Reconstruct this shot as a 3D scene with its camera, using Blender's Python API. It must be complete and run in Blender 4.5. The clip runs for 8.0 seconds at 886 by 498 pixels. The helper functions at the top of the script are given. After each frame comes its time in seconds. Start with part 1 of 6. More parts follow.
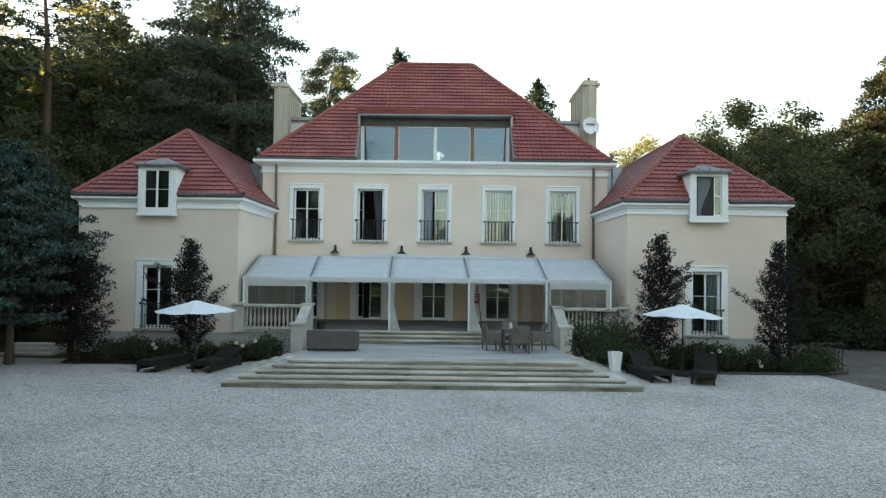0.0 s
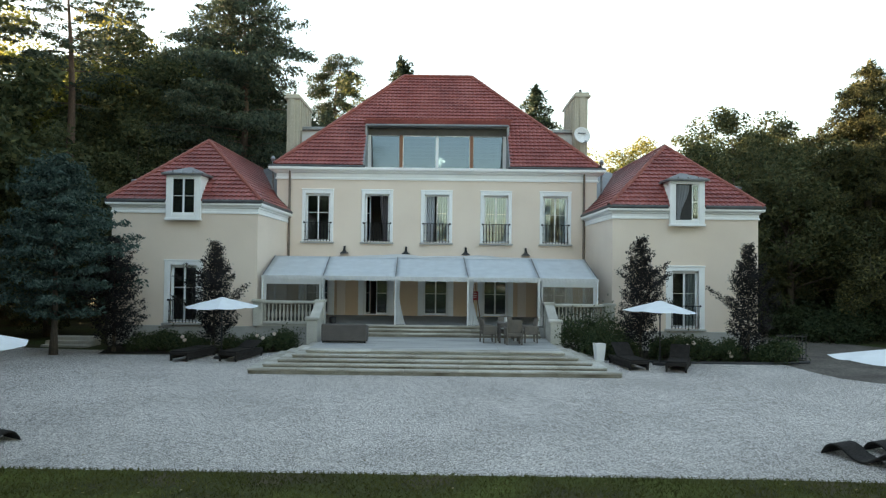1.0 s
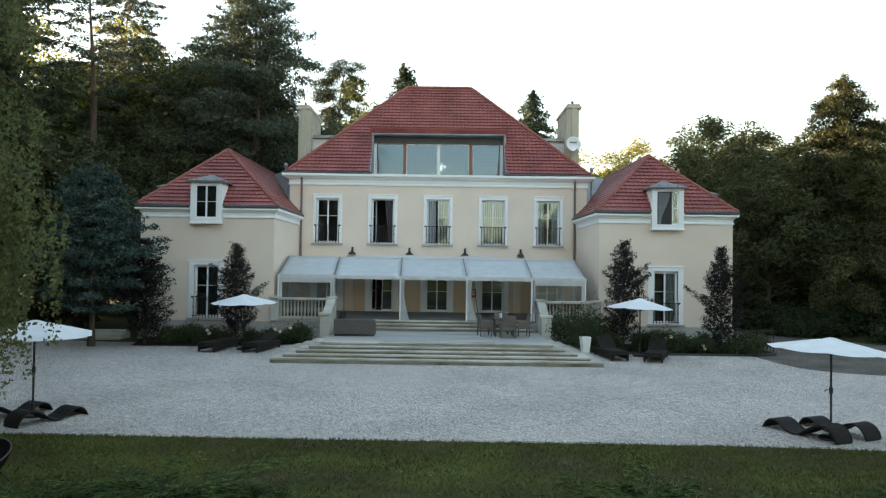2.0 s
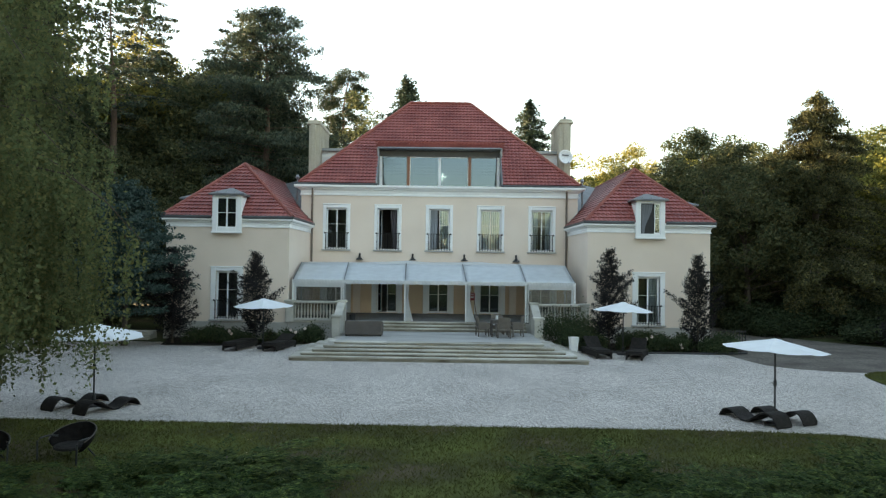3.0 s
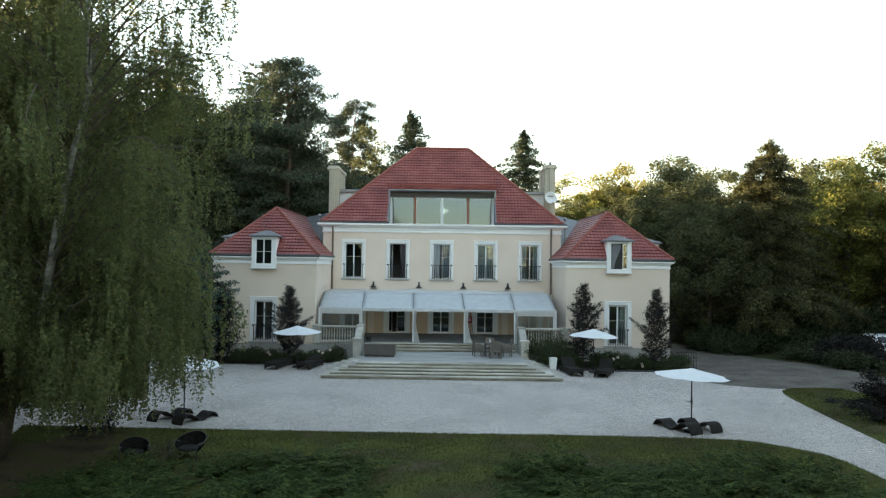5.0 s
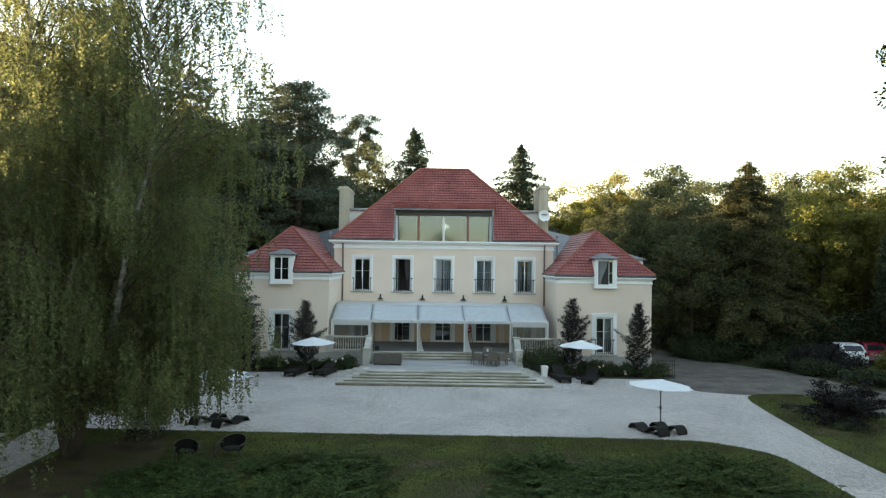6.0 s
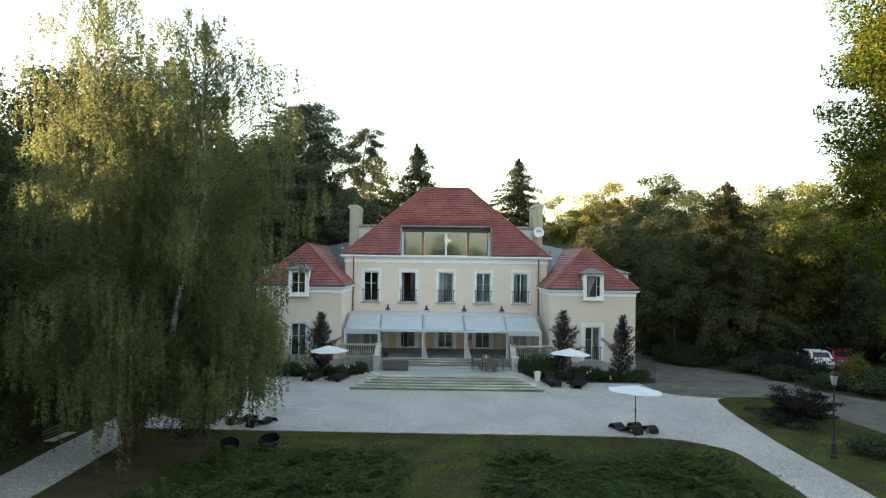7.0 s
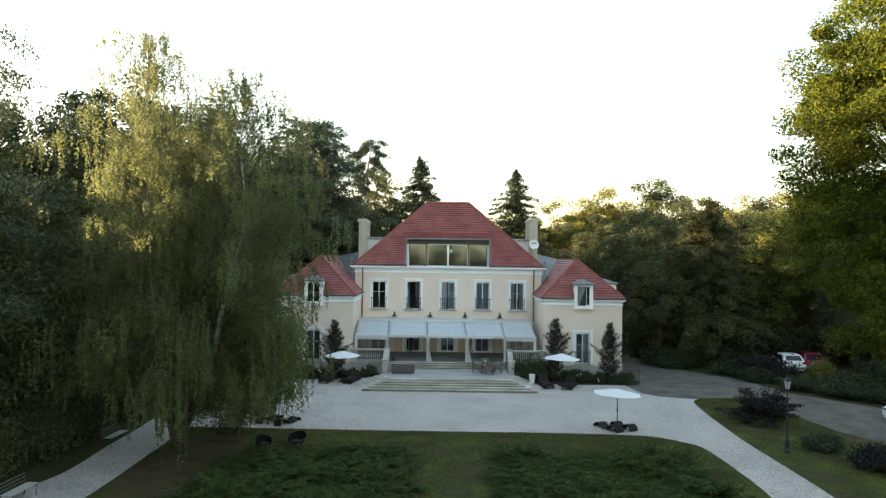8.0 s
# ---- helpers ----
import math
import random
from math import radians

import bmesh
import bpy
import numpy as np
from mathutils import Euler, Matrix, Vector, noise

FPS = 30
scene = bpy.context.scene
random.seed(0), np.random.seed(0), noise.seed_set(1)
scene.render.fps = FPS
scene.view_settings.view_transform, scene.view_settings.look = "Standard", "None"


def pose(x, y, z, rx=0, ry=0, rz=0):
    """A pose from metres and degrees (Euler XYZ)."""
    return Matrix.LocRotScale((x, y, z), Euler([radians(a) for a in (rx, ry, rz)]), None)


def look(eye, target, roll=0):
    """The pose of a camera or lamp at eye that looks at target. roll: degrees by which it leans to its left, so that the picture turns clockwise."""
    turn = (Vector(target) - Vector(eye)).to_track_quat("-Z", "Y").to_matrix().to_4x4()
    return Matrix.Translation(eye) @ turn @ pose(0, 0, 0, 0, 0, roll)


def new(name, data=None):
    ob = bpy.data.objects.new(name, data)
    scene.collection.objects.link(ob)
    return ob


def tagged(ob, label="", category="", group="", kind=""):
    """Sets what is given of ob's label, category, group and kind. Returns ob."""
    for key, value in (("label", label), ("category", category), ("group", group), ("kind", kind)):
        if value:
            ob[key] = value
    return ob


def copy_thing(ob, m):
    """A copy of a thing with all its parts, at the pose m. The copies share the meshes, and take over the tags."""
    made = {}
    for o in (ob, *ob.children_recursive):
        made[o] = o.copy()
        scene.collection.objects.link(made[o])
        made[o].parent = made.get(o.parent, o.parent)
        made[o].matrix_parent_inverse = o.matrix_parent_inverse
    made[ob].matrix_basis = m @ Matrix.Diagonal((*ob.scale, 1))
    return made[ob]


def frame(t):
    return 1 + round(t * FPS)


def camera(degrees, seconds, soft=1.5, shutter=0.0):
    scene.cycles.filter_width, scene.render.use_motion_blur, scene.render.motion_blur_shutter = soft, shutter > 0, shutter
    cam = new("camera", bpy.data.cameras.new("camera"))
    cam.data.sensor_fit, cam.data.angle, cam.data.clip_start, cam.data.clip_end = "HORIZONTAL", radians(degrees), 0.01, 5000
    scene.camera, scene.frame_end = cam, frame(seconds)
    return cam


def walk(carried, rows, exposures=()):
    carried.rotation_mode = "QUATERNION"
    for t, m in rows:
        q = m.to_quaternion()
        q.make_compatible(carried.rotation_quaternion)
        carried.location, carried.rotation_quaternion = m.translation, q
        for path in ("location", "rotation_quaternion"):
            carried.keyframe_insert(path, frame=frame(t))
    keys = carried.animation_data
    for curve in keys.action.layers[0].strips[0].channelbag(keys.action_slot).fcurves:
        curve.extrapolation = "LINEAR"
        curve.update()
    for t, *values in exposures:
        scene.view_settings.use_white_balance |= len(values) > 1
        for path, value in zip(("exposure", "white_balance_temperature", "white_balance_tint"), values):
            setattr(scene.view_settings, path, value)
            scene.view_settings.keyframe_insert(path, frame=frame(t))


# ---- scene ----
cam = camera(62.0, 8.0, soft=1.25)
PATH = [
    (0, (0.425, -32.642, 3.25), (0.429, -30.642, 3.306), 0.7),
    (0.5, (0.327, -33.793, 3.261), (0.335, -31.793, 3.316), 0.7),
    (1, (0.426, -35.196, 3.318), (0.426, -33.197, 3.368), 0.7),
    (1.5, (0.408, -36.529, 3.359), (0.407, -34.53, 3.405), 0.8),
    (3, (0.306, -40.769, 3.782), (0.307, -38.769, 3.821), 0.8),
    (3.5, (0.248, -42.213, 4.078), (0.248, -40.213, 4.119), 0.8),
    (4, (0.232, -43.864, 4.517), (0.232, -41.864, 4.557), 0.8),
    (4.5, (0.209, -45.57, 4.934), (0.208, -43.57, 4.977), 0.8),
    (5, (0.198, -47.49, 5.472), (0.197, -45.49, 5.513), 0.8),
    (6.5, (0.036, -53.715, 7.021), (0.033, -51.716, 7.058), 0.8),
    (7, (-0.069, -56.049, 7.541), (-0.072, -54.05, 7.577), 0.8),
    (7.5, (-0.272, -58.197, 8.087), (-0.271, -56.198, 8.12), 0.8),
    (8, (-0.395, -60.618, 8.68), (-0.394, -58.618, 8.706), 0.8),
]

EXPOSURE, KELVIN, TINT = 2.8, 8500, 13
walk(cam, [(t, look(eye, target, roll)) for t, eye, target, roll in PATH], [(0, EXPOSURE, KELVIN, TINT), (8, EXPOSURE, KELVIN, TINT)])

# ---- world and sun: low evening sun beyond the woods, ahead and to the left ----
SUN_EL, SUN_AZ = radians(9.5), radians(-54)
world = bpy.data.worlds.new("sky")
scene.world = world
world.use_nodes = True
wn = world.node_tree
sky = wn.nodes.new("ShaderNodeTexSky")
sky.sky_type, sky.sun_disc = "NISHITA", False
sky.sun_elevation, sky.sun_rotation = SUN_EL, SUN_AZ
sky.air_density, sky.dust_density, sky.ozone_density = 1.2, 0.3, 3.0
haze = wn.nodes.new("ShaderNodeGamma")
haze.inputs[1].default_value = 0.7
wn.links.new(sky.outputs[0], haze.inputs[0])
wn.links.new(haze.outputs[0], wn.nodes["Background"].inputs[0])
wn.nodes["Background"].inputs[1].default_value = 0.145
sun = new("sun", bpy.data.lights.new("sun", "SUN"))
sun.data.energy, sun.data.angle, sun.data.color = 5.0, radians(0.5), (1.0, 0.84, 0.62)
sun_from = Vector((math.sin(SUN_AZ) * math.cos(SUN_EL), math.cos(SUN_AZ) * math.cos(SUN_EL), math.sin(SUN_EL)))
sun.matrix_world = look(sun_from * 100, (0, 0, 0))


# ---- materials ----
def _tree(name):
    m = bpy.data.materials.new(name)
    m.use_nodes = True
    nt = m.node_tree
    return m, nt, nt.nodes["Principled BSDF"]


def _ramp(nt, cols, lo=0.3, hi=0.7):
    r = nt.nodes.new("ShaderNodeValToRGB")
    els = r.color_ramp.elements
    while len(els) < len(cols):
        els.new(0.5)
    for n, c in enumerate(cols):
        els[n].position = lo + (hi - lo) * n / max(1, len(cols) - 1)
        els[n].color = (*c, 1)
    return r


def surf(name, cols, rough=0.8, scale=1.5, fine=40.0, bump=0.25, metal=0.0, grain=0.18, vary=0.0, stretch=(1, 1, 1), spec=0.5, depth=0.01):
    """Two scales of noise: broad patches through a ramp, fine grain as value and relief."""
    m, nt, b = _tree(name)
    n, l = nt.nodes, nt.links
    tc, mp = n.new("ShaderNodeTexCoord"), n.new("ShaderNodeMapping")
    mp.inputs["Scale"].default_value = stretch
    l.new(tc.outputs["Object"], mp.inputs[0])
    a, f = n.new("ShaderNodeTexNoise"), n.new("ShaderNodeTexNoise")
    a.inputs["Scale"].default_value, a.inputs["Detail"].default_value = scale, 5
    f.inputs["Scale"].default_value, f.inputs["Detail"].default_value = fine, 3
    l.new(mp.outputs[0], a.inputs[0]), l.new(mp.outputs[0], f.inputs[0])
    r = _ramp(nt, cols)
    l.new(a.outputs[0], r.inputs[0])
    hsv = n.new("ShaderNodeHueSaturation")
    mr = n.new("ShaderNodeMapRange")
    mr.inputs["To Min"].default_value, mr.inputs["To Max"].default_value = 1 - grain, 1 + grain
    mr.inputs["From Min"].default_value, mr.inputs["From Max"].default_value = 0.3, 0.7
    l.new(f.outputs[0], mr.inputs[0])
    val = mr.outputs[0]
    if vary:
        oi, mv, mu = n.new("ShaderNodeObjectInfo"), n.new("ShaderNodeMapRange"), n.new("ShaderNodeMath")
        mv.inputs["To Min"].default_value, mv.inputs["To Max"].default_value = 1 - vary, 1 + vary
        l.new(oi.outputs["Random"], mv.inputs[0])
        mu.operation = "MULTIPLY"
        l.new(val, mu.inputs[0]), l.new(mv.outputs[0], mu.inputs[1])
        val = mu.outputs[0]
    l.new(val, hsv.inputs["Value"]), l.new(r.outputs[0], hsv.inputs["Color"])
    l.new(hsv.outputs[0], b.inputs["Base Color"])
    b.inputs["Roughness"].default_value, b.inputs["Metallic"].default_value = rough, metal
    b.inputs["Specular IOR Level"].default_value = spec
    if bump:
        bp = n.new("ShaderNodeBump")
        bp.inputs["Strength"].default_value, bp.inputs["Distance"].default_value = bump, depth
        l.new(f.outputs[0], bp.inputs["Height"]), l.new(bp.outputs[0], b.inputs["Normal"])
    return m


def leafy(name, cols, through_light=0.35, rough=0.7):
    """Leaves: each island its own tint; some light passes through."""
    m, nt, b = _tree(name)
    n, l = nt.nodes, nt.links
    g = n.new("ShaderNodeNewGeometry")
    r = _ramp(nt, cols, 0.0, 1.0)
    l.new(g.outputs["Random Per Island"], r.inputs[0])
    tc, no = n.new("ShaderNodeTexCoord"), n.new("ShaderNodeTexNoise")
    no.inputs["Scale"].default_value = 0.6
    l.new(tc.outputs["Object"], no.inputs[0])
    mr, hsv, oi = n.new("ShaderNodeMapRange"), n.new("ShaderNodeHueSaturation"), n.new("ShaderNodeObjectInfo")
    mr.inputs["From Min"].default_value, mr.inputs["From Max"].default_value = 0.3, 0.7
    mr.inputs["To Min"].default_value, mr.inputs["To Max"].default_value = 0.7, 1.3
    l.new(no.outputs[0], mr.inputs[0]), l.new(mr.outputs[0], hsv.inputs["Value"]), l.new(r.outputs[0], hsv.inputs["Color"])
    mh = n.new("ShaderNodeMapRange")
    mh.inputs["To Min"].default_value, mh.inputs["To Max"].default_value = 0.485, 0.515
    l.new(oi.outputs["Random"], mh.inputs[0]), l.new(mh.outputs[0], hsv.inputs["Hue"])
    l.new(hsv.outputs[0], b.inputs["Base Color"])
    b.inputs["Roughness"].default_value, b.inputs["Specular IOR Level"].default_value = rough, 0.08
    t, mx = n.new("ShaderNodeBsdfTranslucent"), n.new("ShaderNodeMixShader")
    l.new(hsv.outputs[0], t.inputs[0])
    mx.inputs[0].default_value = through_light
    l.new(b.outputs[0], mx.inputs[1]), l.new(t.outputs[0], mx.inputs[2])
    l.new(mx.outputs[0], n["Material Output"].inputs[0])
    return m


def glassy(name, tint=(0.9, 0.95, 0.95), clear=0.75, gloss=0.05, sheen=(1, 1, 1), haze_=0.02):
    """A window pane: clear, with its mirror gloss by Fresnel."""
    m, nt, b = _tree(name)
    n, l = nt.nodes, nt.links
    tr, gl, mx, fr, sc = n.new("ShaderNodeBsdfTransparent"), n.new("ShaderNodeBsdfGlossy"), n.new("ShaderNodeMixShader"), n.new("ShaderNodeFresnel"), n.new("ShaderNodeMapRange")
    tr.inputs[0].default_value = (*[c * clear for c in tint], 1)
    gl.inputs["Roughness"].default_value, gl.inputs["Color"].default_value = haze_, (*sheen, 1)
    fr.inputs[0].default_value = 1.5
    sc.inputs["From Max"].default_value, sc.inputs["To Min"].default_value, sc.inputs["To Max"].default_value = 1.0, gloss, 1.0
    l.new(fr.outputs[0], sc.inputs[0]), l.new(sc.outputs[0], mx.inputs[0])
    l.new(tr.outputs[0], mx.inputs[1]), l.new(gl.outputs[0], mx.inputs[2])
    l.new(mx.outputs[0], n["Material Output"].inputs[0])
    return m


def cloth(name, col, through_light=0.4):
    m, nt, b = _tree(name)
    n, l = nt.nodes, nt.links
    tc, no, r = n.new("ShaderNodeTexCoord"), n.new("ShaderNodeTexNoise"), _ramp(nt, [[c * 0.9 for c in col], col])
    no.inputs["Scale"].default_value, no.inputs["Detail"].default_value = 2.5, 5
    l.new(tc.outputs["Object"], no.inputs[0]), l.new(no.outputs[0], r.inputs[0])
    b.inputs["Roughness"].default_value = 0.75
    t, mx = n.new("ShaderNodeBsdfTranslucent"), n.new("ShaderNodeMixShader")
    l.new(r.outputs[0], b.inputs["Base Color"]), l.new(r.outputs[0], t.inputs[0])
    mx.inputs[0].default_value = through_light
    l.new(b.outputs[0], mx.inputs[1]), l.new(t.outputs[0], mx.inputs[2])
    l.new(mx.outputs[0], n["Material Output"].inputs[0])
    return m


def gravelly(name):
    """Pale crushed stone: single chips by cells, broad scuffs and damp patches."""
    m, nt, b = _tree(name)
    n, l = nt.nodes, nt.links
    tc = n.new("ShaderNodeTexCoord")
    v, a, c = n.new("ShaderNodeTexVoronoi"), n.new("ShaderNodeTexNoise"), n.new("ShaderNodeTexNoise")
    v.inputs["Scale"].default_value = 52
    a.inputs["Scale"].default_value, a.inputs["Detail"].default_value = 0.35, 6
    c.inputs["Scale"].default_value, c.inputs["Detail"].default_value = 5.0, 4
    for o in (v, a, c):
        l.new(tc.outputs["Object"], o.inputs["Vector"])
    r1 = _ramp(nt, [(0.15, 0.133, 0.122), (0.46, 0.42, 0.39), (0.78, 0.72, 0.67)], 0.1, 0.9)
    sep = n.new("ShaderNodeSeparateColor")
    l.new(v.outputs["Color"], sep.inputs[0]), l.new(sep.outputs[0], r1.inputs[0])
    m1, m2, mul, hsv = n.new("ShaderNodeMapRange"), n.new("ShaderNodeMapRange"), n.new("ShaderNodeMath"), n.new("ShaderNodeHueSaturation")
    for q, src, lo in ((m1, a, 0.88), (m2, c, 0.9)):
        q.inputs["From Min"].default_value, q.inputs["From Max"].default_value = 0.3, 0.7
        q.inputs["To Min"].default_value, q.inputs["To Max"].default_value = lo, 2 - lo
        l.new(src.outputs[0], q.inputs[0])
    mul.operation = "MULTIPLY"
    l.new(m1.outputs[0], mul.inputs[0]), l.new(m2.outputs[0], mul.inputs[1])
    l.new(mul.outputs[0], hsv.inputs["Value"]), l.new(r1.outputs[0], hsv.inputs["Color"]), l.new(hsv.outputs[0], b.inputs["Base Color"])
    b.inputs["Roughness"].default_value, b.inputs["Specular IOR Level"].default_value = 0.95, 0.15
    bp = n.new("ShaderNodeBump")
    bp.inputs["Strength"].default_value, bp.inputs["Distance"].default_value = 0.7, 0.02
    l.new(v.outputs["Distance"], bp.inputs["Height"]), l.new(bp.outputs[0], b.inputs["Normal"])
    return m


STUCCO = surf("cream_stucco", [(0.755, 0.616, 0.512), (0.80, 0.66, 0.553), (0.832, 0.694, 0.586)], 0.9, 0.5, 60, 0.15, grain=0.04)
OCHRE = surf("ochre_stucco", [(0.70, 0.50, 0.335), (0.76, 0.555, 0.38)], 0.9, 0.5, 60, 0.15, grain=0.05)
WHITE = surf("white_paint", [(0.82, 0.82, 0.81), (0.88, 0.88, 0.87)], 0.6, 1.2, 30, 0.05, grain=0.04)
PLINTH = surf("grey_plinth", [(0.36, 0.35, 0.33), (0.45, 0.44, 0.41)], 0.9, 1.2, 40, 0.3, grain=0.1)
STONE = surf("pale_stone", [(0.34, 0.33, 0.29), (0.45, 0.43, 0.38), (0.52, 0.50, 0.45)], 0.85, 1.6, 35, 0.3, grain=0.14, vary=0.12)
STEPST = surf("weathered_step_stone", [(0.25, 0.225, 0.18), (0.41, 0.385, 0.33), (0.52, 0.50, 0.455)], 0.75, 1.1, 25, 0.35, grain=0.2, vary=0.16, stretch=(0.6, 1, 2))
PAVER = surf("grey_paver", [(0.22, 0.22, 0.22), (0.35, 0.35, 0.34), (0.43, 0.43, 0.41)], 0.5, 1.3, 25, 0.25, grain=0.14, vary=0.05, stretch=(0.35, 1.4, 1))
DECK = surf("dark_deck_board", [(0.11, 0.105, 0.10), (0.17, 0.165, 0.16)], 0.6, 2, 30, 0.3, grain=0.2, vary=0.15, stretch=(0.4, 3, 1))
TILE = surf("red_roof_tile", [(0.21, 0.055, 0.05), (0.29, 0.079, 0.07), (0.355, 0.108, 0.094)], 0.42, 0.9, 9, 0.2, grain=0.22)
CAP = surf("ridge_tile", [(0.24, 0.05, 0.035), (0.30, 0.075, 0.05)], 0.55, 1.5, 14, 0.2, grain=0.15)
ZINC = surf("grey_zinc", [(0.22, 0.23, 0.24), (0.34, 0.35, 0.36)], 0.4, 1.5, 18, 0.12, metal=0.6, grain=0.12)
GUTTER = surf("dark_gutter", [(0.07, 0.075, 0.08), (0.12, 0.125, 0.13)], 0.5, 2, 20, 0.1, metal=0.4, grain=0.1)
COPPER = surf("brown_downpipe", [(0.16, 0.125, 0.10), (0.22, 0.17, 0.14)], 0.5, 2, 20, 0.1, metal=0.4, grain=0.1)
CHIMNEY = surf("chimney_render", [(0.42, 0.38, 0.30), (0.54, 0.485, 0.39)], 0.9, 1.4, 30, 0.3, grain=0.12, stretch=(1, 1, 0.4))
LIGHTWICKER = surf("beige_wicker", [(0.12, 0.102, 0.088), (0.165, 0.142, 0.12)], 0.75, 4, 90, 0.6, grain=0.3, spec=0.25)
DARKZINC = surf("weathered_zinc", [(0.13, 0.135, 0.14), (0.20, 0.205, 0.21)], 0.5, 1.5, 18, 0.12, metal=0.4, grain=0.12)
IRON = surf("black_iron", [(0.012, 0.012, 0.013), (0.025, 0.025, 0.027)], 0.5, 6, 50, 0.1, grain=0.1)
TIMBER = surf("red_brown_timber", [(0.20, 0.07, 0.035), (0.28, 0.105, 0.05)], 0.5, 3, 40, 0.15, stretch=(1, 1, 0.2))
DARKWOOD = surf("dark_panel", [(0.07, 0.06, 0.055), (0.10, 0.09, 0.08)], 0.6, 3, 40, 0.1)
# Dark grey so the rooms look dim through the glass.
ROOM = surf("darkened_room_plaster", [(0.16, 0.15, 0.14), (0.20, 0.19, 0.18)], 0.9, 0.8, 30, 0.1)
PARQUET = surf("room_floor", [(0.10, 0.06, 0.035), (0.16, 0.10, 0.06)], 0.5, 2, 30, 0.1)
# Blue sheen on both glasses puts the sky's colour into their reflections.
GLASS = glassy("window_glass", clear=0.9, gloss=0.04, sheen=(0.82, 0.94, 1.0))
ATTICGLASS = glassy("sky_tinted_attic_glass", (0.72, 0.95, 1.0), 0.22, 0.16, (0.45, 0.62, 0.8), 0.06)
PLASTIC = glassy("clear_plastic_sheet", (0.9, 0.92, 0.92), 0.7, 0.05, (1, 1, 1), 0.3)
CANVAS = cloth("white_canvas", (0.84, 0.88, 0.90), 0.5)
LINEN = cloth("white_linen", (0.80, 0.80, 0.79), 0.35)
SHEER = cloth("sheer_curtain", (0.62, 0.64, 0.68), 0.45)
# White voile with the blue of mirrored sky mixed into the cloth colour.
VOILE = cloth("sky_tinted_voile", (0.72, 0.81, 0.94), 0.4)
# Darker copy of the voile: the dormer's shade is in its colour.
DIMCLOTH = cloth("shade_dimmed_voile", (0.26, 0.27, 0.29), 0.3)
DARKCLOTH = cloth("dark_curtain", (0.10, 0.085, 0.095), 0.1)
WICKER = surf("grey_brown_wicker", [(0.095, 0.083, 0.076), (0.115, 0.10, 0.092)], 0.75, 3, 90, 0.6, grain=0.3, spec=0.25)
DARKWICKER = surf("black_brown_wicker", [(0.014, 0.012, 0.011), (0.028, 0.024, 0.022)], 0.75, 8, 90, 0.6, grain=0.3, spec=0.2)
# Mossy brown risers, made darker still as shade between the treads.
STEPRISER = surf("shaded_mossy_riser", [(0.12, 0.10, 0.07), (0.21, 0.185, 0.14), (0.29, 0.265, 0.215)], 0.9, 1.3, 25, 0.4, grain=0.25)
BARK = surf("brown_bark", [(0.055, 0.042, 0.032), (0.11, 0.085, 0.065)], 0.9, 3, 25, 0.8, grain=0.3, stretch=(1, 1, 0.3), depth=0.03)
PINEBARK = surf("reddish_bark", [(0.09, 0.055, 0.04), (0.17, 0.105, 0.075)], 0.9, 2, 20, 0.8, grain=0.3, stretch=(1, 1, 0.3), depth=0.03)
BIRCHBARK = surf("birch_bark", [(0.045, 0.04, 0.036), (0.2, 0.19, 0.175), (0.38, 0.365, 0.34)], 0.7, 2.2, 20, 0.4, grain=0.2, stretch=(1, 1, 2.5))
GRASS = surf("lawn_turf", [(0.098, 0.078, 0.052), (0.058, 0.058, 0.026), (0.078, 0.092, 0.027), (0.098, 0.12, 0.032)], 0.9, 0.55, 45, 0.6, grain=0.4, depth=0.03, spec=0.08)
FLOOR = surf("woodland_floor", [(0.035, 0.028, 0.018), (0.05, 0.05, 0.022), (0.045, 0.065, 0.02)], 0.95, 0.3, 12, 0.6, grain=0.35, depth=0.04, spec=0.08)
SOIL = surf("dark_bed_soil", [(0.022, 0.018, 0.014), (0.04, 0.033, 0.026)], 0.95, 3, 30, 0.8, grain=0.35, depth=0.03, spec=0.08)
ASPHALT = surf("worn_grey_paving", [(0.085, 0.073, 0.063), (0.123, 0.108, 0.094), (0.158, 0.14, 0.122)], 0.9, 0.8, 11, 0.4, grain=0.3, spec=0.15)
EARTH = surf("worn_earth", [(0.055, 0.04, 0.026), (0.085, 0.062, 0.038), (0.07, 0.068, 0.024)], 0.95, 0.9, 35, 0.6, grain=0.4, depth=0.03, spec=0.08)
GRAVEL = gravelly("pale_gravel")
L_BIRCH = leafy("birch_leaf", [(0.108, 0.136, 0.064), (0.148, 0.168, 0.076), (0.205, 0.194, 0.082)], 0.5)
L_MAPLE = leafy("maple_leaf", [(0.028, 0.052, 0.013), (0.066, 0.096, 0.016), (0.155, 0.17, 0.022)], 0.45)
L_LINDEN = leafy("linden_leaf", [(0.036, 0.04, 0.022), (0.07, 0.072, 0.034), (0.15, 0.138, 0.055)], 0.25)
L_DARK = leafy("woodland_leaf", [(0.041, 0.057, 0.031), (0.073, 0.087, 0.043), (0.124, 0.123, 0.054)], 0.28)
# Yellowing leaves, brightened in colour for low sun on the crowns.
L_YELLOW = leafy("sunlit_yellow_leaf", [(0.115, 0.126, 0.042), (0.178, 0.174, 0.053), (0.24, 0.216, 0.058)], 0.45)
L_LARCH = leafy("larch_needles", [(0.044, 0.067, 0.051), (0.073, 0.094, 0.065), (0.11, 0.124, 0.078)], 0.2)
L_SPRUCE = leafy("spruce_needles", [(0.028, 0.044, 0.029), (0.05, 0.068, 0.042), (0.075, 0.092, 0.053)], 0.12)
